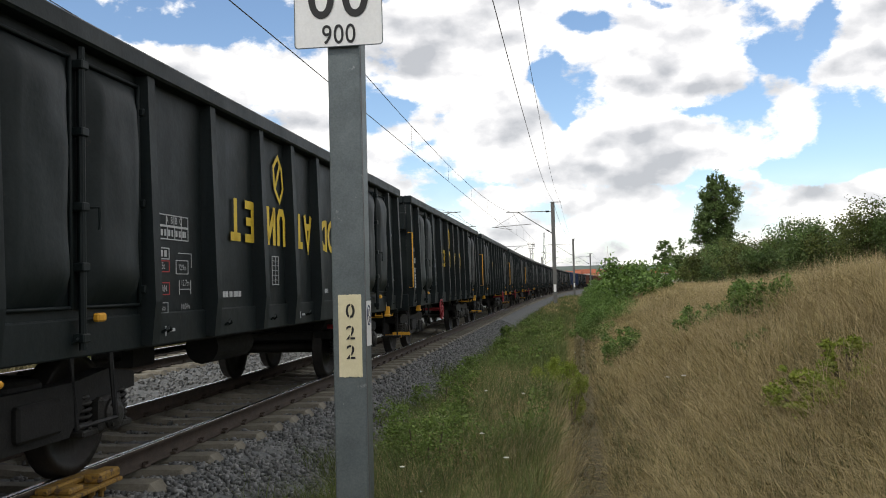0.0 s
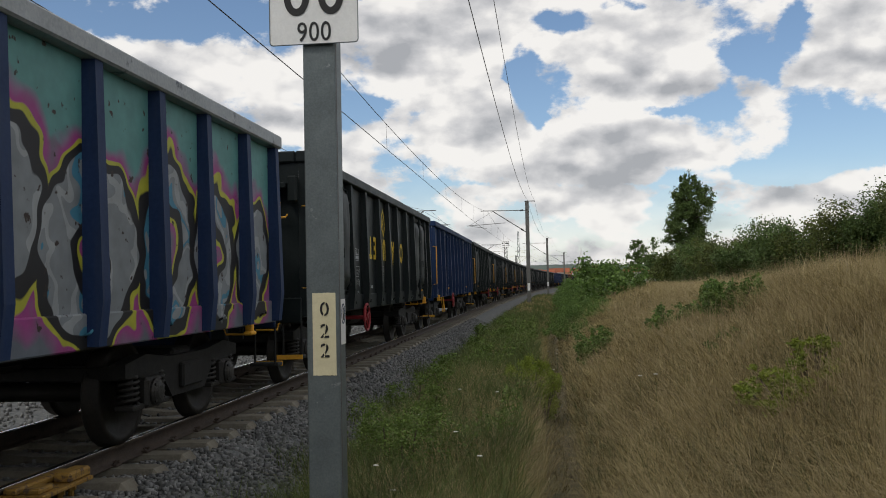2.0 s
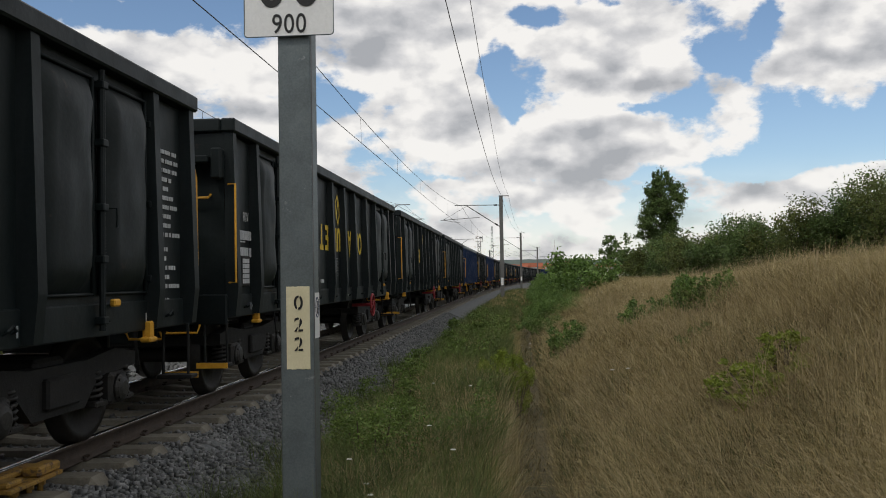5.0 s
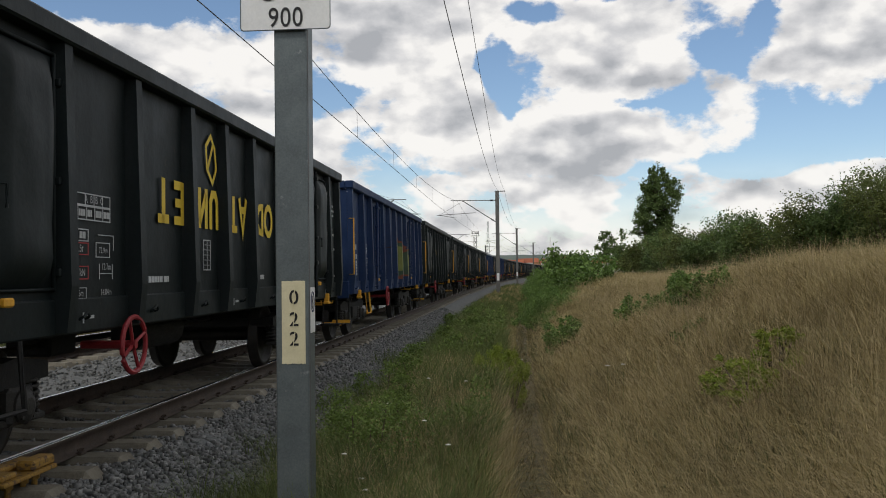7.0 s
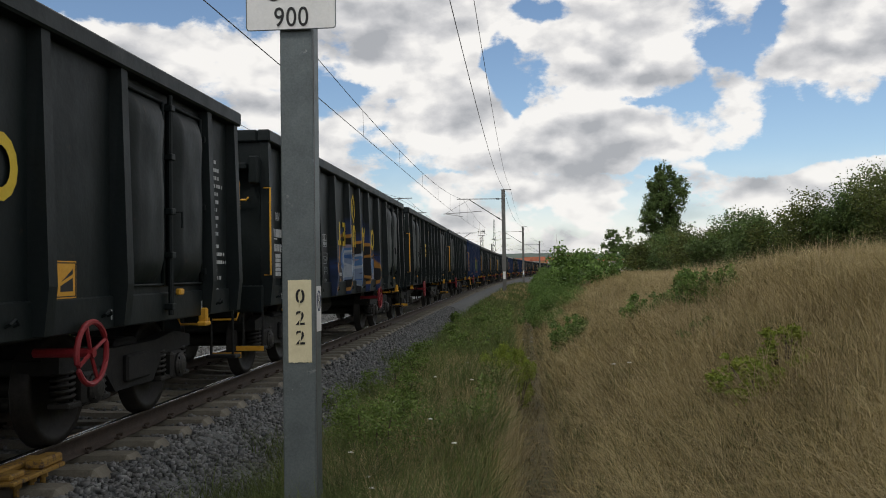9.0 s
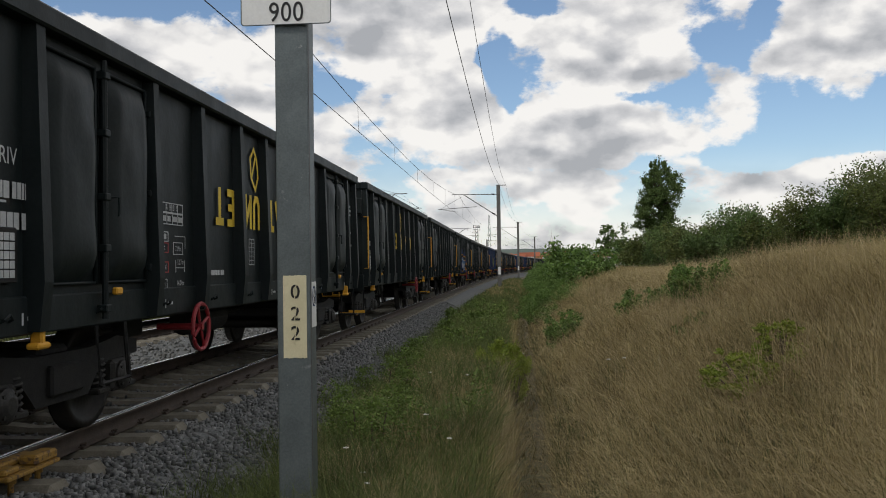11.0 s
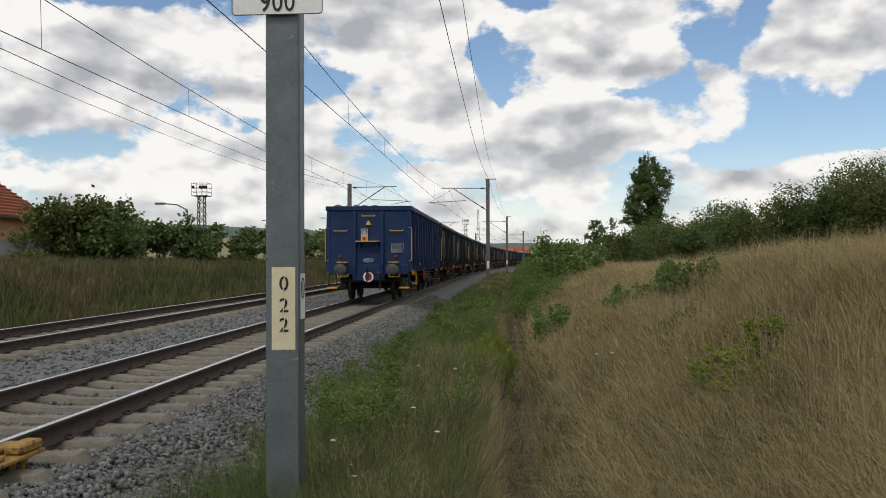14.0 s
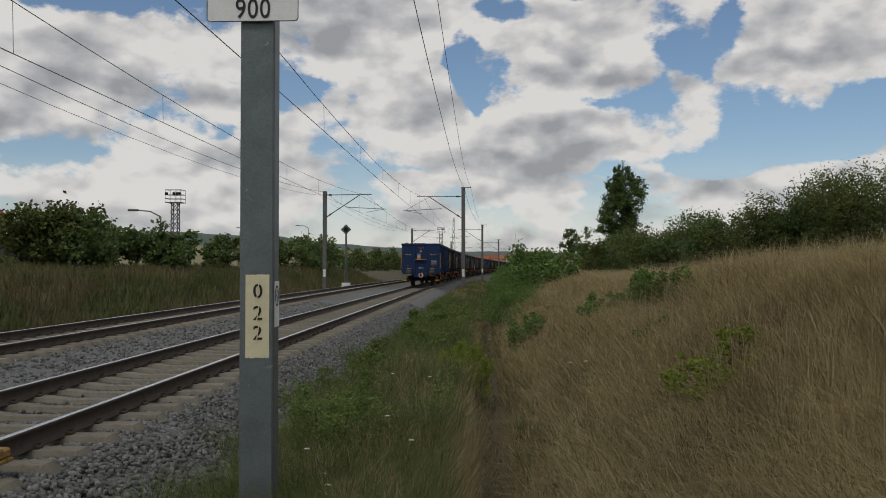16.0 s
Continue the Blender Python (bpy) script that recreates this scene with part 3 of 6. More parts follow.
def make_sleepers():
    me, cl = sleeper_mesh().data("sleeper", M["concrete"]), clip_mesh().data("rail_clips", M["rail"])
    for c, name, y1, y2 in ((TRACK_X, "track_near", -3.0, 66.0), (TRACK2_X, "track_far", 6.0, 66.0)):
        tr = tagged(new(name), "concrete sleepers carrying one railway track", "track", kind="structure")
        y = y1 + 0.3
        i = 0
        while y < y2:
            s = part("sleeper", me, None, tr, at=pose(c + random.uniform(-0.012, 0.012), y, random.uniform(-0.006, 0.004) + (TRACK2_Z if c == TRACK2_X else 0), 0, 0, random.uniform(-0.4, 0.4)))
            if y < 26:
                part("rail_clips", cl, None, s)
            y += 0.6
            i += 1
        far = Mesh()
        base = sleeper_mesh()
        while y < 260:
            far.add(base.v, base.f, pose(c + bend(y), y, TRACK2_Z if c == TRACK2_X else 0, 0, 0, -math.degrees(heading(y))))
            y += 0.6
        f = part("far_sleepers", far, M["concrete"], tr)
        f["kind"] = "stuff"


make_ground()
make_ballast()
make_rails()
make_sleepers()

# ---------------- freight wagons ----------------
LEN = 14.04
DARK_POSTS = [0.0, 0.92, 2.9, 4.10, 5.38, 6.42, 7.47, 8.75, 9.95, 11.88, 12.85]
BLUE_POSTS = [0.0, 1.02, 2.12, 4.12, 5.28, 6.42, 7.55, 8.68, 10.45, 11.5, 12.85]
PLAIN_POSTS = [0.0, 1.1, 2.25, 3.3, 4.38, 5.55, 6.8, 8.1, 9.16, 10.2, 11.4, 12.85]
DARK_DOORS, BLUE_DOORS = (1, 8), (2, 7)
HALF = 6.425
WX = 1.335          # plane of the side sheet


def post_mesh(s):
    b = Mesh()
    # hat section, deeper at the foot
    for z0, z1, d0, d1 in ((0.97, 1.3, 0.11, 0.145), (1.3, 3.045, 0.145, 0.095)):
        vs = []
        for z, d in ((z0, d0), (z1, d1)):
            for yy, dd in ((-0.075, 0), (-0.058, d), (0.058, d), (0.075, 0)):
                vs.append((s * (WX + dd), yy, z))
        b.add(vs, [(0, 4, 5, 1), (1, 5, 6, 2), (2, 6, 7, 3), (0, 1, 2, 3), (4, 7, 6, 5), (3, 7, 4, 0)])
    return b


def bulged_leaf(s, y0, y1, z0, z1, depth, frame_w=0.05):
    """A door leaf: a frame round a pressed panel."""
    b = Mesh()
    x0, x1 = s * (WX + 0.006), s * (WX + 0.04)
    xa, xb = min(x0, x1), max(x0, x1)
    b.box(xa, xb, y0, y0 + frame_w, z0, z1, 0.008)
    b.box(xa, xb, y1 - frame_w, y1, z0, z1, 0.008)
    b.box(xa, xb, y0 + frame_w, y1 - frame_w, z0, z0 + frame_w, 0.008)
    b.box(xa, xb, y0 + frame_w, y1 - frame_w, z1 - frame_w, z1, 0.008)
    nu, nv = 12, 16
    o = len(b.v)
    for j in range(nv + 1):
        for i in range(nu + 1):
            p, q = i / nu, j / nv
            e = min(1, min(p, 1 - p) / 0.17) * min(1, min(q, 1 - q) / 0.09)
            e = e * e * (3 - 2 * e)
            dent = 0.02 * noise.noise((p * 3.3 + y0, q * 4.1, s)) * e
            b.v.append((s * (WX + 0.008 + depth * e * (0.75 + 0.25 * math.sin(math.pi * p)) + (dent if depth > 0.02 else dent * 0.35)), y0 + frame_w + (y1 - y0 - 2 * frame_w) * p, z0 + frame_w + (z1 - z0 - 2 * frame_w) * q))
    for j in range(nv):
        for i in range(nu):
            k = o + j * (nu + 1) + i
            b.face([k, k + 1, k + nu + 2, k + nu + 1])
    return b


def sheet_panel(s, y0, y1, z0, z1, seed):
    """A side sheet between two posts, slightly buckled."""
    b = Mesh()
    n, m_ = 6, 8
    for j in range(m_ + 1):
        for i in range(n + 1):
            p, q = i / n, j / m_
            e = math.sin(math.pi * p) * math.sin(math.pi * q)
            b.v.append((s * (WX + 0.018 * e * noise.noise((p * 2 + seed, q * 2.6, 3.0)) + 0.004 * e), y0 + (y1 - y0) * p, z0 + (z1 - z0) * q))
    for j in range(m_):
        for i in range(n):
            k = j * (n + 1) + i
            b.face([k, k + 1, k + n + 2, k + n + 1])
    return b


def wheelset_mesh():
    b = Mesh()
    r = Matrix.Rotation(math.pi / 2, 4, "Y")
    prof = [(0.0, -0.09), (0.10, -0.09), (0.11, -0.03), (0.36, -0.02), (0.39, -0.065), (0.46, -0.065), (0.463, 0.03), (0.49, 0.045), (0.49, 0.065), (0.39, 0.065), (0.36, 0.02), (0.11, 0.05), (0.10, 0.09), (0, 0.09)]
    b.lathe(prof, 28, Matrix.Translation((-0.7525, 0, 0)) @ r)
    b.lathe([(a, -z) for a, z in prof], 28, Matrix.Translation((0.7525, 0, 0)) @ r)
    b.tube([(-0.98, 0, 0), (0.98, 0, 0)], 0.085, 14)
    return b


def bogie_mesh():
    b = Mesh()
    for s in (-1, 1):
        # side beam: deep in the middle, cranked up over the axleboxes
        prof = [(-1.35, 0.62), (-1.35, 0.74), (-0.95, 0.80), (-0.45, 0.74), (0.45, 0.74), (0.95, 0.80), (1.35, 0.74), (1.35, 0.62), (0.62, 0.58), (0.40, 0.36), (-0.40, 0.36), (-0.62, 0.58)]
        vs = [(s * 1.0 + dx, y, z) for dx in (-0.07, 0.07) for y, z in prof]
        n = len(prof)
        b.add(vs, [(i, (i + 1) % n, (i + 1) % n + n, i + n) for i in range(n)] + [tuple(range(n)), tuple(range(2 * n - 1, n - 1, -1))])
        b.box(s * 1.02 - 0.03, s * 1.02 + 0.10, -0.25, 0.25, 0.42, 0.66, 0.02)
    b.box(-1.0, 1.0, -0.22, 0.22, 0.5, 0.8, 0.03)
    b.box(-1.0, 1.0, -1.33, -1.22, 0.6, 0.72, 0.01)
    b.box(-1.0, 1.0, 1.22, 1.33, 0.6, 0.72, 0.01)
    b.tube([(0, 0, 0.78), (0, 0, 0.93)], 0.25, 16)
    for e in (-1, 1):
        for s in (-0.7525, 0.7525):
            b.box(s - 0.05, s + 0.05, e * 0.33 - 0.05, e * 0.33 + 0.05, 0.3, 0.6, 0.015)
    return b


def axlebox_mesh():
    """Cast axlebox with its round cover and four bolts, about the axle's end."""
    b = Mesh().box(-0.10, 0.13, -0.16, 0.16, -0.13, 0.14, 0.03)
    b.box(-0.08, 0.10, -0.36, 0.36, -0.13, -0.08, 0.012)
    r = Matrix.Rotation(math.pi / 2, 4, "Y")
    b.lathe([(0.125, 0.12), (0.125, 0.15), (0.10, 0.17), (0.06, 0.185), (0.0, 0.187)], 18, r)
    for k in range(4):
        a = math.pi / 4 + k * math.pi / 2
        b.tube([(0.13, 0.10 * math.cos(a), 0.10 * math.sin(a)), (0.175, 0.10 * math.cos(a), 0.10 * math.sin(a))], 0.016, 6)
    return b


def spring_mesh():
    """A coil spring pair standing on the axlebox ledge."""
    b = Mesh()
    turns = [(0.082 * math.cos(t), 0.082 * math.sin(t), 0.24 * t / (2 * math.pi * 5)) for t in np.linspace(0, 2 * math.pi * 5, 61)]
    b.tube(turns, 0.017, 5)
    b.tube([(0, 0, 0), (0, 0, 0.24)], 0.045, 8)
    return b


def buffer_mesh(s):
    b = Mesh()
    m = Matrix.Rotation(-s * math.pi / 2, 4, "X")
    b.lathe([(0.0, 0), (0.15, 0), (0.15, 0.03), (0.105, 0.05), (0.105, 0.30), (0.085, 0.30), (0.085, 0.48)], 18, m)
    return b


def buffer_head(s):
    b = Mesh()
    m = Matrix.Rotation(-s * math.pi / 2, 4, "X")
    prof = [(0.0, 0.0), (0.20, 0.0), (0.225, 0.015), (0.225, 0.03), (0.12, 0.055), (0.0, 0.062)]
    b.lathe(prof, 20, m @ Matrix.Translation((0, 0, 0.47)) @ Matrix.Diagonal((0.96, 0.8, 1, 1)))
    return b


def handle_mesh(pts, r=0.014):
    return Mesh().tube(pts, r, 6)


def build_wagon(name, paint, posts, doors, bulge, label, sheets=None, full=True, trim=None, wheel_at=None):
    sheets = sheets or {}
    w = thing(name, label, "freight wagon", "wagons of the train")
    P = M[paint]
    ys = [HALF - p for p in posts]                 # front to rear
    doorbay = set(doors)
    for s in (1, -1):
        pm = post_mesh(s).data("side_post", P)
        for y in ys:
            yy = min(max(y, -HALF + 0.075), HALF - 0.075)
            i = ys.index(y)
            if s > 0 and not trim and (i in sheets or i - 1 in sheets):
                coat = post_mesh(s)
                coat.v = [(a, c + yy, d) for a, c, d in coat.v]
                part("side_post", coat, M[sheets[i] if i in sheets else sheets[i - 1]], w)
            else:
                part("side_post", pm, None, w, at=pose(0, yy, 0))
        for i in range(len(ys) - 1):
            a, c = ys[i + 1] + 0.06, ys[i] - 0.06
            if i in doorbay:
                mid = (a + c) / 2
                dr = part("side_door", Mesh().box(min(s * (WX - 0.01), s * WX), max(s * (WX - 0.01), s * WX), a, c, 1.2, 3.045), P, w)
                for q0, q1 in ((a + 0.01, mid - 0.045), (mid + 0.045, c - 0.01)):
                    part("door_leaf", bulged_leaf(s, q0, q1, 1.27, 2.96, bulge, 0.025 if bulge > 0.02 else 0.06), M[sheets[i]] if i in sheets and s > 0 else P, dr, smooth=bulge > 0.02)
                bar = Mesh().tube([(s * (WX + 0.075), mid, 1.0), (s * (WX + 0.075), mid, 3.02)], 0.026, 8)
                for z in (1.08, 1.55, 1.95, 2.45, 2.9):
                    bar.box(min(s * (WX + 0.01), s * (WX + 0.11)), max(s * (WX + 0.01), s * (WX + 0.11)), mid - 0.045, mid + 0.045, z - 0.03, z + 0.03, 0.008)
                bar.tube([(s * (WX + 0.09), mid + 0.05, 1.95), (s * (WX + 0.15), mid + 0.09, 1.95), (s * (WX + 0.15), mid + 0.09, 1.8)], 0.012, 6)
                part("latch_bar", bar, P, dr)
                if s > 0 and full:
                    for z in (1.4, 2.05, 2.75):
                        part("hinge", Mesh().box(WX + 0.03, WX + 0.075, c - 0.03, c + 0.11, z - 0.03, z + 0.03, 0.008), P, dr)
                if s > 0:
                    part("yellow_latch", Mesh().box(min(s * (WX + 0.05), s * (WX + 0.10)), max(s * (WX + 0.05), s * (WX + 0.10)), mid + 0.16, mid + 0.27, 1.18, 1.24, 0.012), M["yellow"], dr, "small yellow latch tab")
            else:
                part("side_sheet", sheet_panel(s, a, c, 1.2, 3.06, i * 1.7 + s), M[sheets[i]] if i in sheets and s > 0 else P, w, smooth=True)
        sill = Mesh()
        lo, hi = min(s * 1.26, s * (WX + 0.03)), max(s * 1.26, s * (WX + 0.03))
        sill.box(lo, hi, -HALF, HALF, 0.95, 1.21, 0.012)
        for y in np.arange(-5.8, 6, 1.3):
            sill.tube([(s * (WX + 0.028), y - 0.05, 1.05), (s * (WX + 0.065), y - 0.05, 1.07), (s * (WX + 0.07), y, 1.10), (s * (WX + 0.065), y + 0.05, 1.07), (s * (WX + 0.028), y + 0.05, 1.05)], 0.011, 5)
        part("side_sill", sill, M[sheets[0]] if trim and s > 0 else P, w)
        lo, hi = min(s * 1.30, s * 1.465), max(s * 1.30, s * 1.465)
        part("top_rail", Mesh().box(lo, hi, -HALF - 0.03, HALF + 0.03, 3.04, 3.195, 0.018), M[trim] if trim and s > 0 else P, w)
    for e in (1, -1):
        y = e * (HALF - 0.02)
        b = Mesh()
        n, k = 24, 16
        for j in range(k + 1):
            for i in range(n + 1):
                p, q = i / n, j / k
                ee = math.sin(math.pi * q)
                b.v.append((-1.33 + 2.66 * p, y + 0.05 * ee * noise.noise((p * 8.5, q * 5.5, e * 5.0)), 1.2 + 1.85 * q))
        for j in range(k):
            for i in range(n):
                o = j * (n + 1) + i
                b.face([o, o + 1, o + n + 2, o + n + 1])
        part("end_wall", b, P, w, smooth=True)
        part("end_top_rail", Mesh().box(-1.297, 1.297, min(y - e * 0.04, y + e * 0.05), max(y - e * 0.04, y + e * 0.05), 3.04, 3.195, 0.018), P, w)
        for xx in (-0.47, 0.47):
            b = Mesh()
            vs = []
            for z, d in ((0.78, 0.10), (1.2, 0.16), (3.03, 0.07)):
                for dx, dd in ((-0.06, 0), (-0.045, d), (0.045, d), (0.06, 0)):
                    vs.append((xx + dx, y + e * dd, z))
            b.add(vs, [(0, 1, 5, 4), (1, 2, 6, 5), (2, 3, 7, 6), (3, 0, 4, 7), (4, 5, 9, 8), (5, 6, 10, 9), (6, 7, 11, 10), (7, 4, 8, 11), (0, 3, 2, 1), (8, 9, 10, 11)])
            part("end_post", b, P, w)
        bb = Mesh().box(-1.36, 1.36, min(y, y + e * 0.06), max(y, y + e * 0.06), 0.88, 1.22, 0.015)
        bb.box(-0.55, 0.55, min(y, y + e * 0.05), max(y, y + e * 0.05), 0.68, 0.9, 0.01)
        part("buffer_beam", bb, P, w)
        for s in (-1, 1):
            bf = part("buffer", buffer_mesh(e), M["under"], w, at=pose(s * 0.875, y + e * 0.06, 1.06))
            part("buffer_head", buffer_head(e), M["buffer_face"], bf, "dull greasy steel plate")
        hook = Mesh().tube([(0, y + e * 0.05, 1.02), (0, y + e * 0.32, 1.0), (0, y + e * 0.40, 1.06), (0, y + e * 0.33, 1.12)], 0.035, 8)
        hook.tube([(0.02, y + e * 0.33, 1.0), (0.03, y + e * 0.36, 0.75), (0, y + e * 0.36, 0.58), (-0.03, y + e * 0.36, 0.75), (-0.02, y + e * 0.33, 1.0)], 0.022, 6)
        if not full:
            continue
        part("draw_hook", hook, M["under"], w)
        hose = Mesh().tube([(0.36, y + e * 0.07, 0.92), (0.37, y + e * 0.2, 0.9), (0.40, y + e * 0.27, 0.7), (0.42, y + e * 0.25, 0.45), (0.40, y + e * 0.2, 0.38)], 0.026, 7)
        part("brake_hose", hose, M["under"], w)
        part("hose_cock", Mesh().box(0.32, 0.41, min(y + e * 0.06, y + e * 0.15), max(y + e * 0.06, y + e * 0.15), 0.88, 0.97, 0.015), M["red"], w, "red brake cock")
        for s in (-1, 1):
            # yellow handrail loop at the corner, foot step and shunter handle
            if e < 0:
                part("corner_handrail", handle_mesh([(s * 1.36, y + e * 0.0, 2.45), (s * 1.47, y + e * 0.06, 2.45), (s * 1.47, y + e * 0.06, 1.35), (s * 1.36, y + e * 0.0, 1.35)], 0.013), M["yellow"], w)
            else:
                part("corner_handrail", handle_mesh([(s * 1.37, y, 2.48), (s * 1.37, y + 0.19, 2.48), (s * 1.37, y + 0.22, 2.42), (s * 1.37, y + 0.25, 1.32), (s * 1.37, y + 0.21, 1.27), (s * 1.37, y, 1.27)], 0.016), M["yellow"], w)
            part("foot_step", Mesh().box(min(s * 1.05, s * 1.4), max(s * 1.05, s * 1.4), min(y - e * 0.02, y + e * 0.16), max(y - e * 0.02, y + e * 0.16), 0.42, 0.46, 0.008).tube([(s * 1.1, y + e * 0.03, 0.45), (s * 1.1, y + e * 0.03, 0.92)], 0.016, 6).tube([(s * 1.35, y + e * 0.03, 0.45), (s * 1.35, y + e * 0.03, 0.92)], 0.016, 6), M["under"], w)
            part("step_edge", Mesh().box(min(s * 1.05, s * 1.4), max(s * 1.05, s * 1.4), min(y + e * 0.16, y + e * 0.175), max(y + e * 0.16, y + e * 0.175), 0.41, 0.47), M["yellow"], w)
            part("shunter_handle", handle_mesh([(s * 0.70, y + e * 0.06, 0.88), (s * 0.70, y + e * 0.14, 0.80), (s * 1.05, y + e * 0.14, 0.80), (s * 1.05, y + e * 0.06, 0.88)], 0.014), M["yellow"], w)
            part("tow_hook", Mesh().box(min(s * (WX + 0.0), s * (WX + 0.09)), max(s * (WX + 0.0), s * (WX + 0.09)), e * (HALF - 1.0) - 0.03, e * (HALF - 1.0) + 0.03, 0.86, 1.03, 0.014).box(min(s * (WX + 0.0), s * (WX + 0.10)), max(s * (WX + 0.0), s * (WX + 0.10)), e * (HALF - 1.0) - 0.08, e * (HALF - 1.0) + 0.08, 0.85, 0.895, 0.014), M["yellow"], w)
        if e == -1:
            for xx, zz in ((-0.95, 2.35), (0.0, 2.85), (0.95, 2.35)) if paint == "wagon_blue" else ((0.95, 2.3),):
                part("end_grip", handle_mesh([(xx - 0.22, y, zz + 0.04), (xx - 0.22, y - 0.09, zz), (xx + 0.22, y - 0.09, zz), (xx + 0.22, y, zz + 0.04)], 0.014), M["yellow"], w)
            if paint == "wagon_blue":
                part("step_bracket", Mesh().box(-0.3, -0.27, y - 0.22, y, 1.80, 1.975), P, w)
                part("step_bracket", Mesh().box(0.27, 0.30, y - 0.22, y, 1.80, 1.975), P, w)
                part("end_step", Mesh().box(-0.4, 0.4, y - 0.30, y - 0.02, 1.98, 2.01, 0.006), M["yellow"], w)
            else:
                part("end_ledge", Mesh().box(-1.2, 1.2, y - 0.20, y - 0.02, 2.68, 2.76, 0.012), P, w)
                for xx in (-1.28, 1.28):
                    part("corner_bracket", Mesh().box(xx - 0.06, xx + 0.06, y - 0.17, y - 0.02, 2.5, 2.85, 0.02), P, w)
            for xx in (-0.87, 0.87):
                part("buffer_tread", Mesh().box(xx - 0.17, xx + 0.17, y - 0.26, y - 0.05, 1.28, 1.31, 0.006), M["yellow"], w)
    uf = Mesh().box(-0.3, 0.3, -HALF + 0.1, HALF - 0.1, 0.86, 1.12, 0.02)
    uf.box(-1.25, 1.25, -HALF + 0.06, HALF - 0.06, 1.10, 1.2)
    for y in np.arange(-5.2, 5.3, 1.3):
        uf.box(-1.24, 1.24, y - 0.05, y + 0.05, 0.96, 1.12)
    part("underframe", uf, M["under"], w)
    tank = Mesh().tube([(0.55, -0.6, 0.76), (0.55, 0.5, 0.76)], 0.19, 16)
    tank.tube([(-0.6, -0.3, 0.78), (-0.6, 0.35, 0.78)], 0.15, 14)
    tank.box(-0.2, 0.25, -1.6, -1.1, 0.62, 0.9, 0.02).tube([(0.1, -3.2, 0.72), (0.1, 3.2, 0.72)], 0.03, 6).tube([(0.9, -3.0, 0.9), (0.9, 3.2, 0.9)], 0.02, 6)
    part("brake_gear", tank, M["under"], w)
    if wheel_at is not None:
        hw = Mesh()
        ring = [(WX + 0.10, wheel_at + 0.23 * math.cos(t), 0.80 + 0.23 * math.sin(t)) for t in np.linspace(0, 2 * math.pi, 25)]
        hw.tube(ring, 0.022, 7, caps=False)
        for t in np.linspace(0.4, 2 * math.pi + 0.4, 5)[:-1]:
            hw.tube([(WX + 0.09, wheel_at, 0.80), (WX + 0.10, wheel_at + 0.22 * math.cos(t), 0.80 + 0.22 * math.sin(t))], 0.016, 5)
        hw.tube([(WX - 0.35, wheel_at, 0.80), (WX + 0.12, wheel_at, 0.80)], 0.035, 8)
        part("hand_brake_wheel", hw, M["red"], w, "red spoked handbrake wheel")
    lad = handle_mesh([(1.36, -4.55, 0.95), (1.40, -4.55, 0.50), (1.40, -4.05, 0.50), (1.36, -4.05, 0.95)], 0.02)
    part("side_step", lad, M["yellow"] if paint == "wagon_blue" else M["under"], w)
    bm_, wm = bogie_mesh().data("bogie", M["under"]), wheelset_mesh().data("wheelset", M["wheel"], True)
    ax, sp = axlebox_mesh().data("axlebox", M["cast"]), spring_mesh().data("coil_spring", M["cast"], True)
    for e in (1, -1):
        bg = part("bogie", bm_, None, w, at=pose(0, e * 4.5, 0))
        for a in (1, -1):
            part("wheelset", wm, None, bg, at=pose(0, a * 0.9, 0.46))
            for sd in (1, -1) if full else ():
                part("axlebox", ax, None, bg, at=pose(sd, a * 0.9, 0.46, 0, 0, 0 if sd > 0 else 180))
                for d in (-0.26, 0.26) if sd > 0 else ():
                    part("coil_spring", sp, None, bg, at=pose(sd, a * 0.9 + d, 0.38))
    return w

TRAIN = []


def text_mesh(words, size, mat, depth=0.0, spread=0.0):
    """Words in the built-in font as a mesh in the x, y plane, centred."""
    cu = D.curves.new("lettering", "FONT")
    cu.body, cu.size, cu.extrude, cu.offset = words, size, depth, spread
    cu.align_x, cu.align_y = "CENTER", "CENTER"
    tmp = new("lettering", cu)
    bpy.context.view_layer.update()
    me = D.meshes.new_from_object(tmp.evaluated_get(bpy.context.evaluated_depsgraph_get()))
    D.objects.remove(tmp)
    me.materials.clear()
    me.materials.append(mat)
    return me


FACING = Matrix.Rotation(math.pi / 2, 4, "X")     # lettering that faces -y
SIDEWAYS = Matrix.Rotation(math.pi / 2, 4, "Z") @ FACING   # lettering that faces +x
SX = WX + 0.020     # a hair proud of the side sheets


def bars(rows, x=SX):
    """Thin painted bars (y0, y1, z0, z1) on the side."""
    b = Mesh()
    for y0, y1, z0, z1 in rows:
        b.box(x, x + 0.003, y0, y1, z0, z1)
    return b


def outline(y0, y1, z0, z1, t=0.012):
    return [(y0, y1, z0, z0 + t), (y0, y1, z1 - t, z1), (y0, y0 + t, z0 + t, z1 - t), (y1 - t, y1, z0 + t, z1 - t)]


def scribble(rng, y0, y1, z, h):
    """A line of unreadable writing: a row of short bars."""
    out, y = [], y0
    while y < y1 - 0.02:
        q = rng.uniform(0.02, 0.07)
        out.append((y, min(y + q, y1), z, z + h))
        y += q + rng.choice((0.012, 0.012, 0.035))
    return out


def side_text(words, size, y, z, w, mat="mark_white"):
    part("stencil_text", text_mesh(words, size, M[mat]), None, w, at=Matrix.Translation((SX + 0.004, y, z)) @ SIDEWAYS @ Matrix.Diagonal((0.9, 1, 1, 1)))


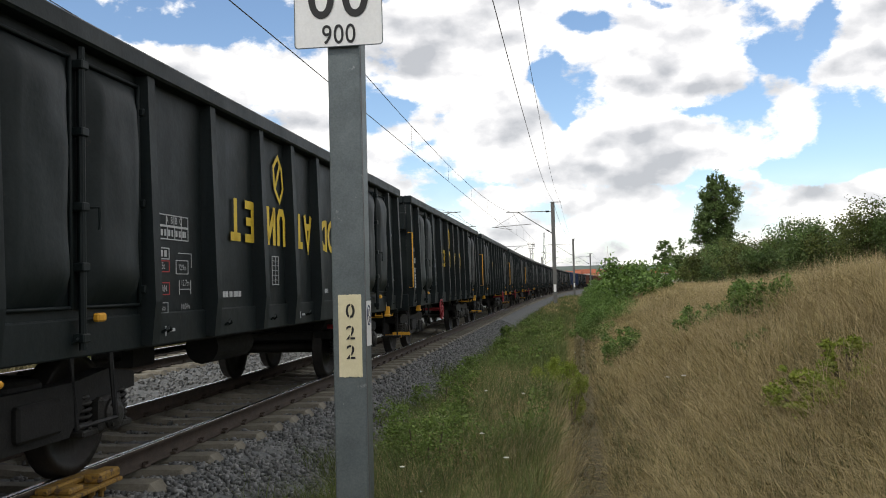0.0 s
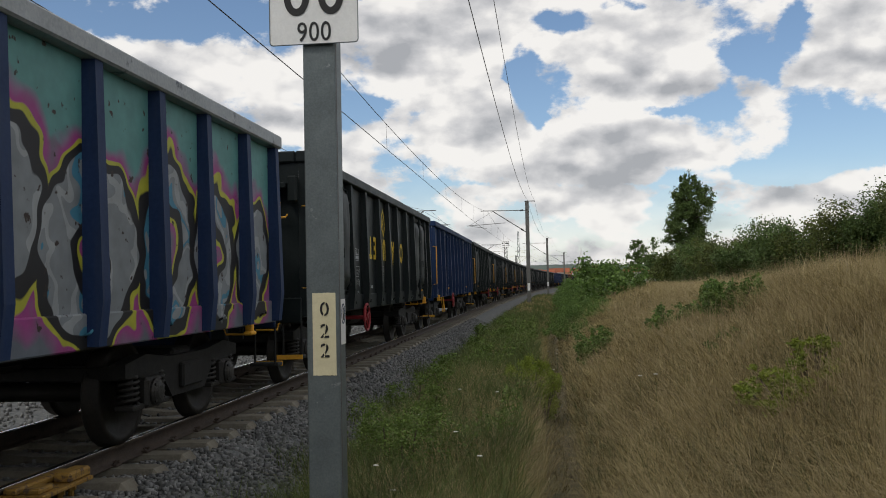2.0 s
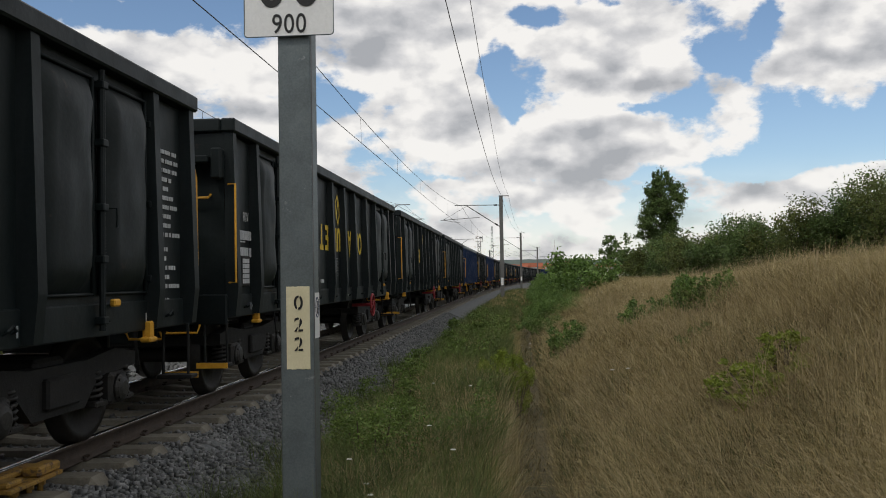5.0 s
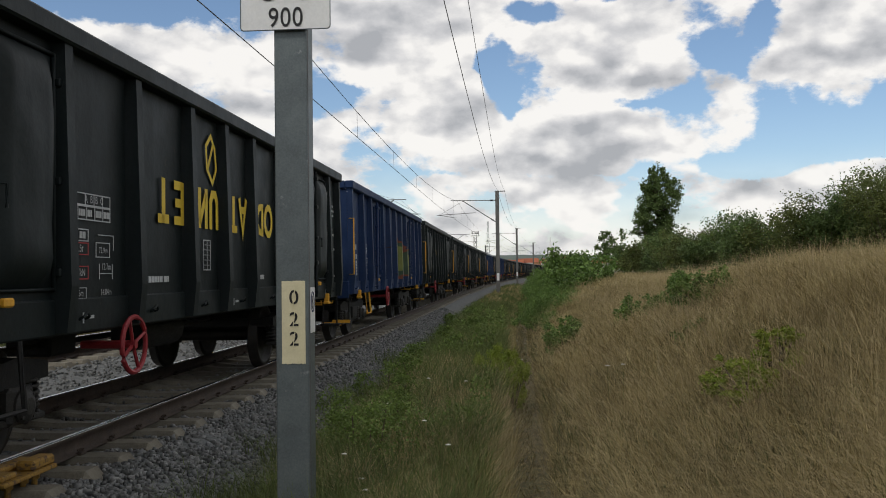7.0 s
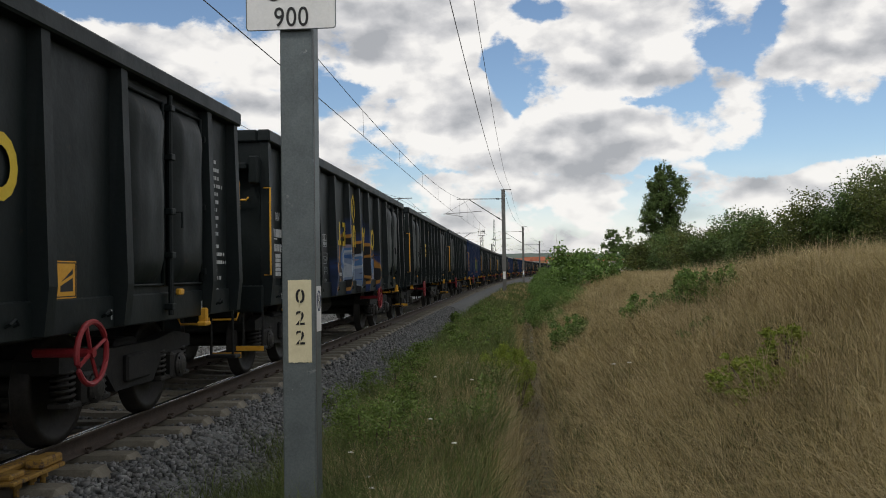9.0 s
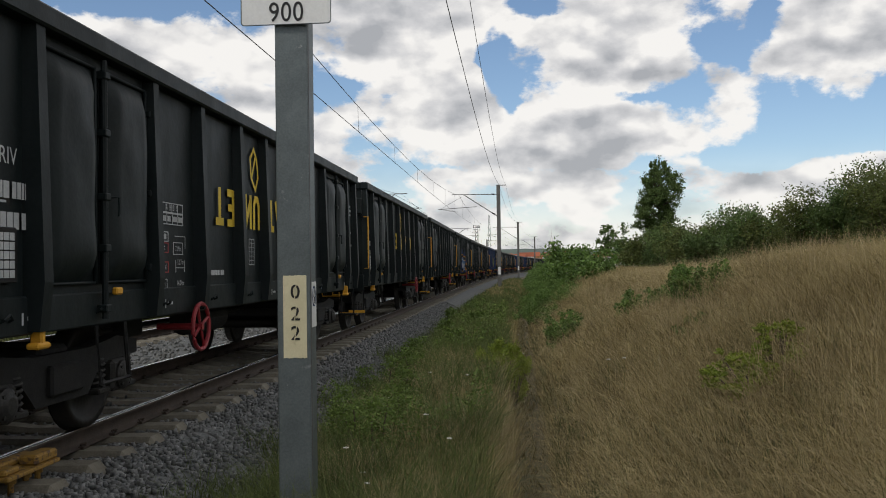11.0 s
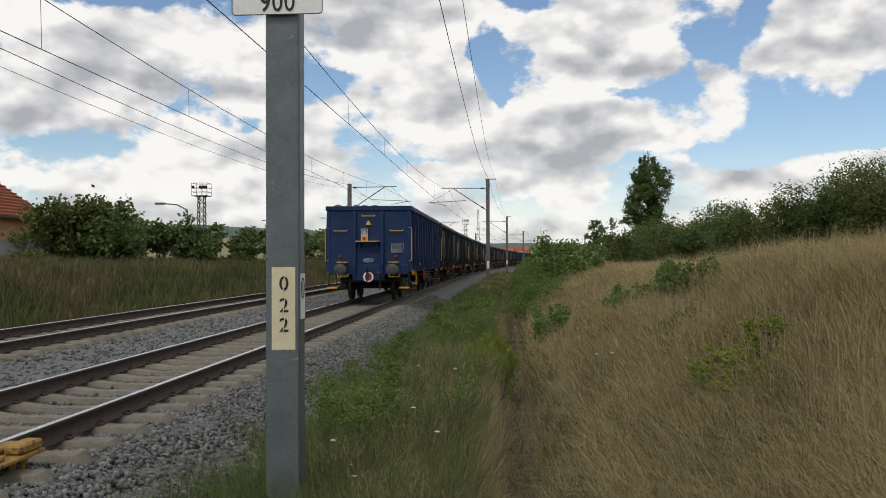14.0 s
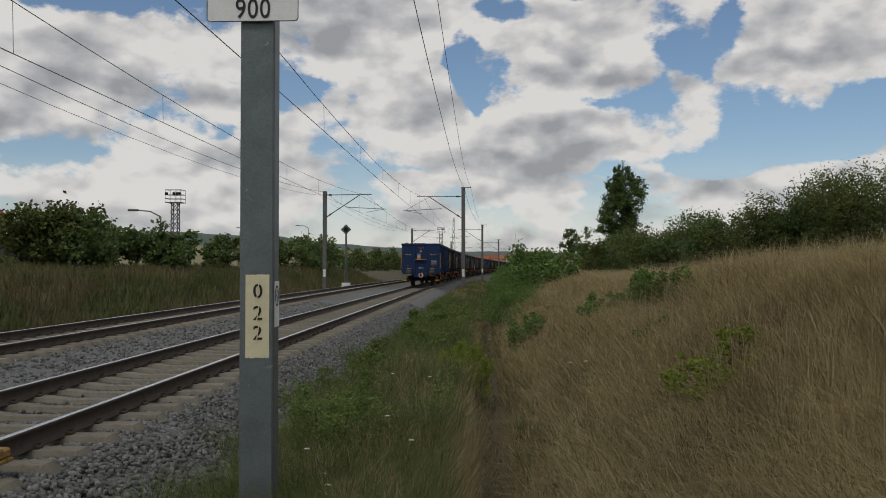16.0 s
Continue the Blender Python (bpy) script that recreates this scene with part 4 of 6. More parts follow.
def data_block(w, y, rng):
    """The stencilled load table, dimensions and boxes on one bay; y is its rear edge."""
    def at(r):
        return [(y + 0.8 * a, y + 0.8 * c, 1.2 + (d - 1.07) * 0.74, 1.2 + (e - 1.07) * 0.74) for a, c, d, e in r]
    rows = outline(0.16, 0.86, 2.03, 2.16) + outline(0.02, 0.86, 1.88, 2.03)
    rows += [(0.16 + 0.175 * i, 0.17 + 0.175 * i, 2.04, 2.15) for i in (1, 2, 3)] + [(0.02 + 0.168 * i, 0.03 + 0.168 * i, 1.89, 2.02) for i in (1, 2, 3, 4)]
    for i in (1, 2, 3, 4):
        rows += scribble(rng, 0.045 + 0.168 * i, 0.165 + 0.168 * i, 1.92, 0.07)
    rows += outline(0, 0.40, 1.66, 1.79) + scribble(rng, 0.03, 0.36, 1.69, 0.07)
    rows += outline(0.55, 0.85, 1.50, 1.66, 0.009) + [(0.60, 0.93, 1.735, 1.744), (0.925, 0.934, 1.58, 1.74)]
    rows += [(0.62, 0.63, 1.27, 1.43), (0.90, 0.91, 1.27, 1.43), (0.63, 0.90, 1.325, 1.334)]
    rows += outline(0.03, 0.36, 1.07, 1.19, 0.009)
    part("load_table", bars(at(rows)), M["mark_white"], w)
    part("red_boxes", bars(at(outline(0, 0.40, 1.52, 1.65) + outline(0, 0.40, 1.27, 1.41))), M["mark_red"], w)
    for words, size, yy, zz in (("A  B  B  C", 0.105, 0.51, 2.095), ("S", 0.10, 0.10, 1.955), ("20.5t", 0.10, 0.2, 1.585), ("21.7kN", 0.10, 0.2, 1.34),
                                ("12.7m", 0.095, 0.765, 1.40), ("35.6m", 0.09, 0.195, 1.13), ("14.04m", 0.09, 0.76, 1.13), ("72.9m", 0.085, 0.70, 1.575)):
        side_text(words, size * 0.78, y + 0.8 * yy, 1.2 + (zz - 1.07) * 0.74, w)


def name_column(w, y, rng, top=2.55):
    rows = []
    for i in range(15):
        z = top - 0.085 * i - (0.05 if i > 9 else 0)
        rows += scribble(rng, y, y + rng.uniform(0.3, 0.62), z, 0.038)
    part("address_lines", bars(rows), M["mark_white"], w)
    side_text("UIC", 0.13, y + 0.25, 1.17, w)


def number_lines(w, y, rng):
    side_text("RIV", 0.16, y + 0.52, 2.12, w)
    part("number_lines", bars(scribble(rng, y, y + 0.25, 2.06, 0.11) + scribble(rng, y, y + 0.75, 1.85, 0.11) + scribble(rng, y, y + 0.85, 1.65, 0.11) + [(y + 0.3, y + 0.5, 1.82, 1.835)]), M["mark_white"], w)
    side_text("Eaos", 0.13, y + 0.16, 1.48, w)


def sticker(w, y, z=1.21):
    p = part("warning_sticker", Mesh().box(SX + 0.0, SX + 0.004, y, y + 0.34, z, z + 0.27), M["yellow"], w, "orange-yellow warning sticker")
    b = Mesh()
    b.add([(SX + 0.006, y + 0.11, z + 0.05), (SX + 0.006, y + 0.29, z + 0.05), (SX + 0.006, y + 0.29, z + 0.15), (SX + 0.006, y + 0.11, z + 0.09)], [(0, 1, 2, 3)])
    b.add([(SX + 0.006, y + 0.11, z + 0.115), (SX + 0.006, y + 0.29, z + 0.175), (SX + 0.006, y + 0.29, z + 0.215), (SX + 0.006, y + 0.2, z + 0.16)], [(0, 1, 2, 3)])
    for yy0, yy1, zz0, zz1 in outline(y + 0.01, y + 0.33, z + 0.01, z + 0.26, 0.008):
        b.box(SX + 0.0045, SX + 0.0065, yy0, yy1, zz0, zz1)
    part("sticker_print", b, M["black"], p)


def stroke(b, pts, wd, x=SX + 0.004):
    """A flat painted stroke of even width through (y, z) points, in one strip."""
    pts = [Vector(p) for p in pts]
    shut = len(pts) > 3 and (pts[0] - pts[-1]).length < 1e-4
    vs = []
    for i, p in enumerate(pts):
        before = pts[-2] if shut and i == 0 else pts[max(0, i - 1)]
        after = pts[1] if shut and i == len(pts) - 1 else pts[min(len(pts) - 1, i + 1)]
        a, c = (p - before), (after - p)
        a, c = (a.normalized() if a.length > 1e-6 else c.normalized()), (c.normalized() if c.length > 1e-6 else a.normalized())
        n = Vector((-a.y - c.y, a.x + c.x)).normalized()
        n *= wd / 2 / max(0.5, n.dot(Vector((-a.y, a.x))))
        vs += [(x, p.x + n.x, p.y + n.y), (x, p.x - n.x, p.y - n.y)]
    b.add(vs, [(2 * i, 2 * i + 2, 2 * i + 3, 2 * i + 1) for i in range(len(pts) - 1)])


def yellow_blocks(w, posts):
    """Bold yellow shapes in pairs across four bays, and a six-sided mark above."""
    z0, z1, wd = 1.86, 2.28, 0.085
    arc = [(0.16 * math.cos(t), 2.07 + 0.18 * math.sin(t)) for t in np.linspace(0, 2 * math.pi, 15)]
    shapes = ([[(0, z0), (0, z1)], [(-0.13, z0 + 0.04), (0.13, z0 + 0.04)]],
              [[(0.1, z0), (0.1, z1)], [(0.1, z0 + 0.04), (-0.11, z0 + 0.04)], [(0.1, 2.07), (-0.08, 2.07)], [(0.1, z1 - 0.04), (-0.11, z1 - 0.04)]],
              [[(-0.1, z0), (-0.1, z1)], [(0.1, z0), (0.1, z1)], [(-0.1, z0 + 0.05), (0.1, z1 - 0.05)]],
              [[(-0.1, z0), (-0.1, 2.16), (-0.05, 2.24), (0.05, 2.24), (0.1, 2.16), (0.1, z0)]],
              [[(0, z0), (0, z1)], [(-0.13, z0 + 0.04), (0.13, z0 + 0.04)]],
              [[(-0.13, z1), (0, z0), (0.13, z1)], [(-0.07, 2.14), (0.07, 2.14)]],
              [[(0.12, z0), (0.12, z1)], [(0.12, z0 + 0.04), (-0.02, z0 + 0.06), (-0.1, 2.0), (-0.1, 2.14), (-0.02, z1 - 0.06), (0.12, z1 - 0.04)]],
              [arc])
    for i, p in enumerate((8.05, 7.68, 7.0, 6.66, 5.98, 5.63, 4.92, 4.52)):
        b = Mesh()
        for line in shapes[i]:
            stroke(b, [(HALF - p + a, c) for a, c in line], wd)
        part("yellow_shape", b, M["mark_yellow"], w)
    y, b = HALF - 6.75, Mesh()
    hexagon = [(0.0, 2.86), (0.12, 2.74), (0.17, 2.52), (0.05, 2.36), (-0.12, 2.5), (-0.15, 2.74), (0.0, 2.86)]
    stroke(b, [(y + a, c) for a, c in hexagon], 0.05)
    stroke(b, [(y - 0.1, 2.5), (y + 0.07, 2.78)], 0.05)
    part("ring_mark", b, M["mark_yellow"], w)


def small_marks(w, posts, rng):
    rows = []
    for bay, off, ln in ((6, 0.2, 0.62), (3, 0.2, 0.4)):
        rows += scribble(rng, HALF - posts[bay + 1] + off, HALF - posts[bay + 1] + off + ln, 1.31, 0.055)
    y5 = HALF - posts[6] + 0.45
    rows += outline(y5, y5 + 0.22, 1.42, 1.74, 0.009) + [(y5, y5 + 0.22, 1.42 + 0.053 * i, 1.425 + 0.053 * i) for i in range(1, 6)] + [(y5 + 0.11, y5 + 0.117, 1.42, 1.74)]
    for yy in (-5.6, -3.2, 0.4, 3.4, 5.4):
        rows += [(yy, yy + 0.02, 1.02, 1.10), (yy + 0.07, yy + 0.18, 1.05, 1.075)]
    part("stencil_marks", bars(rows, WX + 0.032), M["mark_white"], w)


def end_marks(w):
    """Plates, tables and the tail disc on the last wagon's rear wall."""
    y = -HALF - 0.025
    def plate(name, x, z, wd, ht, mat, label="", dy=0.0):
        return part(name, Mesh().box(x - wd / 2, x + wd / 2, y - 0.006 - dy, y - dy + 0.03, z - ht / 2, z + ht / 2), M[mat], w, label)
    tri = Mesh()
    tri.add([(-0.09, y - 0.012, 2.56), (0.09, y - 0.012, 2.56), (0, y - 0.012, 2.71), (-0.09, y + 0.03, 2.56), (0.09, y + 0.03, 2.56), (0, y + 0.03, 2.71)], [(0, 1, 2), (3, 5, 4), (0, 3, 4, 1), (1, 4, 5, 2), (2, 5, 3, 0)])
    t = part("warning_triangle", tri, M["mark_yellow"], w, "yellow warning triangle")
    part("printed_bolt", Mesh().tube([(0.008, y - 0.014, 2.67), (-0.014, y - 0.014, 2.63), (0.012, y - 0.014, 2.63), (-0.008, y - 0.014, 2.585)], 0.006, 4), M["black"], t)
    st = plate("notice_sticker", -0.14, 2.20, 0.23, 0.46, "mark_white", "white and blue notice sticker")
    part("blue_field", Mesh().box(-0.245, -0.035, y - 0.0085, y - 0.006, 2.22, 2.42), M["sticker_blue"], st)
    up = Mesh()
    up.add([(-0.22, y - 0.011, 2.23), (-0.06, y - 0.011, 2.23), (-0.14, y - 0.011, 2.38)], [(0, 1, 2)])
    part("printed_triangle", up, M["yellow"], st)
    part("printed_disc", Mesh().lathe([(0, 0), (0.10, 0), (0.10, 0.003), (0, 0.003)], 20), M["mark_orange"], st, at=Matrix.Translation((-0.14, y - 0.0065, 2.09)) @ FACING)
    part("printed_square", Mesh().box(-0.175, -0.105, y - 0.013, y - 0.0115, 2.05, 2.12), M["black"], st)
    rows = Mesh()
    for i in range(5):
        rows.box(0.78, 1.20, y - 0.009, y + 0.02, 1.62 + 0.072 * i, 1.628 + 0.072 * i)
    rows.box(0.78, 0.788, y - 0.0095, y + 0.02, 1.62, 1.916).box(1.192, 1.20, y - 0.0095, y + 0.02, 1.62, 1.916)
    rng = random.Random(5)
    for i in range(4):
        for a, c, z, h in scribble(rng, 0.81, 1.15, 1.646 + 0.072 * i, 0.024):
            rows.box(a, c, y - 0.009, y + 0.02, z, h)
    part("end_table", rows, M["mark_white"], w)
    for x in (-0.97, 0.92):
        plate("red_reflector", x, 1.50, 0.09, 0.075, "red", "small red reflector")
    ov = Mesh()
    pts = [(0.0 + (0.10 + 0.07 * abs(math.cos(a))) * math.cos(a), 1.36 + 0.065 * math.sin(a)) for a in np.linspace(0, 2 * math.pi, 29)]
    ov.tube([(a, y - 0.012, c) for a, c in pts], 0.007, 4, caps=False)
    part("oval_frame", ov, M["mark_white"], w)
    part("stencil_text", text_mesh("850kN", 0.095, M["mark_white"]), None, w, at=Matrix.Translation((0, y - 0.012, 1.36)) @ FACING @ Matrix.Diagonal((0.85, 1, 1, 1)))
    dm = Matrix.Translation((0.02, -HALF - 0.2, 0.80)) @ FACING
    part("tail_disc", Mesh().lathe([(0, -0.006), (0.175, -0.006), (0.175, 0.006), (0.125, 0.008), (0, 0.006)], 28), M["white"], w, "round tail disc with a red centre and white rim", at=dm)
    part("tail_disc_centre", Mesh().lathe([(0, 0.007), (0.122, 0.007), (0.122, 0.011), (0, 0.011)], 28), M["disc_red"], w, at=dm)


def add_load(w, seed, high):
    """Round logs lying lengthwise in three stacks, their crowns just above the side walls."""
    rng = random.Random(int(seed * 10))
    part("load_bed", Mesh().box(-1.27, 1.27, -HALF + 0.12, HALF - 0.12, 2.3, 2.55), M["log_bark"], w)
    for stack in range(3):
        y0 = -HALF + 0.2 + stack * 4.18
        x = -1.24
        while x < 1.02:
            r = rng.uniform(0.10, 0.18)
            top = 3.19 + (rng.uniform(-0.02, 0.2) if high else rng.uniform(-0.12, 0.06)) - 0.10 * abs(x + r)
            a, c = y0 + rng.uniform(-0.05, 0.1), y0 + 4.0 + rng.uniform(-0.2, 0.08)
            b = Mesh()
            pts = [(x + r + rng.uniform(-0.03, 0.03), a + (c - a) * q, top - r + rng.uniform(-0.025, 0.025)) for q in (0, 0.35, 0.7, 1)]
            b.tube(pts, r, 11, r * 0.88, caps=False)
            n = len(b.v)
            b.cur = 1
            b.face(list(range(11)))
            b.face(list(range(n - 11, n)))
            part("log", b, [M["log_bark"], M["log_end"]], w, smooth=False)
            x += 2 * r + 0.01


M["log_bark"] = material("dark log bark", [(0.05, 0.036, 0.026), (0.11, 0.08, 0.058)], 0.95, 0, 4, 26, 0.8, 16)
M["log_end"] = material("cut orange-brown log end", [(0.26, 0.12, 0.045), (0.40, 0.21, 0.09)], 0.9, 0, 7, 40, 0.2, 30)
M["silver"] = material("dull silver spray paint", [(0.22, 0.24, 0.25), (0.34, 0.36, 0.37)], 0.5, 0.2, 2, 30, stain=(0.05, 0.06, 0.08), stain_at=(0.58, 0.68))
M["mark_red"] = material("red stencil paint", [(0.30, 0.03, 0.03), (0.42, 0.05, 0.05)], 0.7, 0, 6, 80)
M["mark_orange"] = material("orange sticker print", [(0.55, 0.16, 0.02), (0.62, 0.20, 0.03)], 0.6, 0, 6, 80)
M["sticker_blue"] = material("light blue sticker print", [(0.05, 0.20, 0.38), (0.07, 0.25, 0.44)], 0.6, 0, 6, 80)
M["disc_red"] = material("faded red disc paint", [(0.42, 0.06, 0.07), (0.52, 0.10, 0.10)], 0.6, 0, 6, 60)


def marked(w, posts, dark, seed):
    rng = random.Random(seed)
    add_load(w, seed * 1.7, seed % 2 == 0)
    if dark:
        data_block(w, HALF - posts[8] + 0.12, rng)
        yellow_blocks(w, posts)
        name_column(w, HALF - 0.82, rng)
        number_lines(w, HALF - 12.7 + 0.02, rng)
        sticker(w, HALF - posts[3] + 0.2)
    else:
        data_block(w, HALF - posts[9] + 0.1, rng)
        name_column(w, HALF - 1.1, rng, 2.35)
        b = Mesh()
        b.add([(SX + 0.004, HALF - 1.1 + 0.16 * i, 2.62 + 0.02 * (i % 2)) for i in range(6)] + [(SX + 0.004, HALF - 1.1 + 0.16 * i, 2.76 + 0.04 * (i % 2)) for i in range(6)], [(i, i + 1, i + 7, i + 6) for i in range(5)])
        part("owner_mark", b, M["mark_yellow"], w)
        number_lines(w, HALF - 12.75, rng)
        sticker(w, HALF - posts[7] + 0.25)
    small_marks(w, posts, rng)
    card = part("label_holder", Mesh().box(SX, SX + 0.035, -HALF + 0.42, -HALF + 0.74, 1.30, 1.66, 0.008), M["under"], w)
    sheet = Mesh()
    for i in range(5):
        for j in range(4):
            sheet.box(SX + 0.036, SX + 0.039, -HALF + 0.455 + 0.064 * j, -HALF + 0.51 + 0.064 * j, 1.335 + 0.06 * i, 1.385 + 0.06 * i)
    part("label_card", sheet, M["mark_white"], card, "white paper card behind wire")


def make_train():
    dark = build_wagon("freight_wagon", "wagon_dark", DARK_POSTS, DARK_DOORS, 0.10, "dark green open freight wagon with yellow marks", wheel_at=-2.45)
    plain = build_wagon("freight_wagon", "wagon_dark", DARK_POSTS, DARK_DOORS, 0.10, "dark green open freight wagon with yellow marks", wheel_at=2.95)
    marked(plain, DARK_POSTS, True, 11)
    marked(dark, DARK_POSTS, True, 1)
    blue = build_wagon("freight_wagon", "wagon_blue", BLUE_POSTS, BLUE_DOORS, 0.012, "blue open freight wagon with flat side doors", wheel_at=-1.7)
    marked(blue, BLUE_POSTS, False, 3)
    tail = build_wagon("freight_wagon", "wagon_blue", BLUE_POSTS, BLUE_DOORS, 0.012, "blue last freight wagon with a red tail disc", wheel_at=-1.6)
    marked(tail, BLUE_POSTS, False, 4)
    end_marks(tail)
    heaped = build_wagon("freight_wagon", "wagon_dark", DARK_POSTS, DARK_DOORS, 0.10, "dark green freight wagon with a heaped load of logs", wheel_at=2.85)
    marked(heaped, DARK_POSTS, True, 6)
    g5 = build_wagon("freight_wagon", "wagon_dark", DARK_POSTS, DARK_DOORS, 0.10, "dark green freight wagon with blue and silver graffiti", {i: "graff_b" for i in (2, 3, 4, 5, 6)}, wheel_at=2.4)
    marked(g5, DARK_POSTS, True, 7)
    g8 = build_wagon("freight_wagon", "wagon_blue", BLUE_POSTS, BLUE_DOORS, 0.012, "blue freight wagon with olive graffiti", {i: "graff_c" for i in (2, 3, 4, 5)}, wheel_at=-1.7)
    marked(g8, BLUE_POSTS, False, 9)
    g13 = build_wagon("freight_wagon", "wagon_blue", PLAIN_POSTS, (), 0.012, "freight wagon covered in teal and silver graffiti", {i: "graff_a" for i in range(11)}, trim="silver")
    part("blue_panel", Mesh().box(SX - 0.002, SX + 0.001, -HALF + 0.12, -HALF + 1.36, 1.24, 2.12), M["sticker_blue"], g13, "bright blue painted panel with white numbers")
    part("blue_panel", Mesh().box(SX - 0.002, SX + 0.001, -HALF + 1.6, -HALF + 2.5, 1.3, 1.98), M["sticker_blue"], g13, "bright blue painted panel with white numbers")
    number_lines(g13, -HALF + 0.25, random.Random(2))
    data_block(g13, -HALF + 1.66, random.Random(3))
    far_dark = build_wagon("freight_wagon", "wagon_dark", DARK_POSTS, DARK_DOORS, 0.10, "dark green open freight wagon", full=False)
    far_blue = build_wagon("freight_wagon", "wagon_blue", BLUE_POSTS, BLUE_DOORS, 0.012, "blue open freight wagon", full=False)
    far_rust = build_wagon("freight_wagon", "wagon_rust", BLUE_POSTS, BLUE_DOORS, 0.012, "red-brown open freight wagon", full=False)
    add_load(g13, 2.2, False)
    used = set()
    special = {0: tail, 1: heaped, 5: g5, 8: g8, 13: g13, 15: blue}
    for k in range(45):
        if k in special:
            src = special[k]
        elif k in (16, 12, 10, 4, 18):
            src = plain
        elif k < 21:
            src = heaped if k in (11, 3) else dark
        else:
            src = far_blue if k in (27, 28) else far_rust if k in (31, 33, 34, 35, 37, 38, 40) else far_dark
        if src in used:
            TRAIN.append(copy_thing(src, Matrix.Identity(4)))
        else:
            used.add(src)
            TRAIN.append(src)


make_train()


# ---------------- catenary ----------------
CONTACT_Z, MESSENGER_Z, TOP_Z = 5.5, 7.1, 7.88
MAST_YS = [6.2, 72, 135, 205, 272, 345]
MAST2_YS = [4.5, 70, 137, 205]


def add_cantilever(w, side, tops):
    """Arm over the track; side -1 reaches towards -x."""
    s = side
    b = Mesh().tube([(0, 0, 7.12), (s * 3.75, 0, 7.16)], 0.035, 6)
    b.tube([(s * 0.1, 0, 5.35), (s * 2.75, 0, 7.1)], 0.04, 6)
    part("bracket_arm", b, M["mast"], w)
    part("registration_arm", Mesh().tube([(s * 1.75, 0, 6.15), (s * 4.9, 0, 5.98)], 0.025, 5).tube([(s * 2.75, 0, 7.1), (s * 4.7, 0, 6.0)], 0.012, 4).tube([(s * 4.7, 0, 5.98), (s * 3.3, 0, 5.74)], 0.018, 4), M["mast"], w)
    prof = [(0.03, 0.0)] + [(r, 0.02 + 0.045 * i + d) for i in range(6) for r, d in ((0.085, 0.0), (0.035, 0.022))]
    for p, lift in (((s * 0.3, 0, 5.49), 33), ((s * 0.3, 0, 7.123), 0)):
        part("insulator", Mesh().lathe(prof, 8), M["under"], w, at=Matrix.Translation(p) @ Matrix.Rotation(s * radians(90 - lift), 4, "Y"))
    if tops:
        part("feeder_bracket", Mesh().box(-0.2, 0.65, -0.03, 0.03, TOP_Z - 0.06, TOP_Z, 0.01), M["mast"], w)


def i_beam(b, wid, dep, z0, z1, t=0.014):
    """An upright H section."""
    w, d, h = wid / 2, dep / 2, t / 2
    prof = [(-w, -d), (w, -d), (w, -d + t), (h, -d + t), (h, d - t), (w, d - t), (w, d), (-w, d), (-w, d - t), (-h, d - t), (-h, -d + t), (-w, -d + t)]
    n = len(prof)
    b.add([(x, y, z) for z in (z0, z1) for x, y in prof], [(i, (i + 1) % n, (i + 1) % n + n, i + n) for i in range(n)] + [tuple(range(n)), tuple(range(2 * n - 1, n - 1, -1))])
    return b


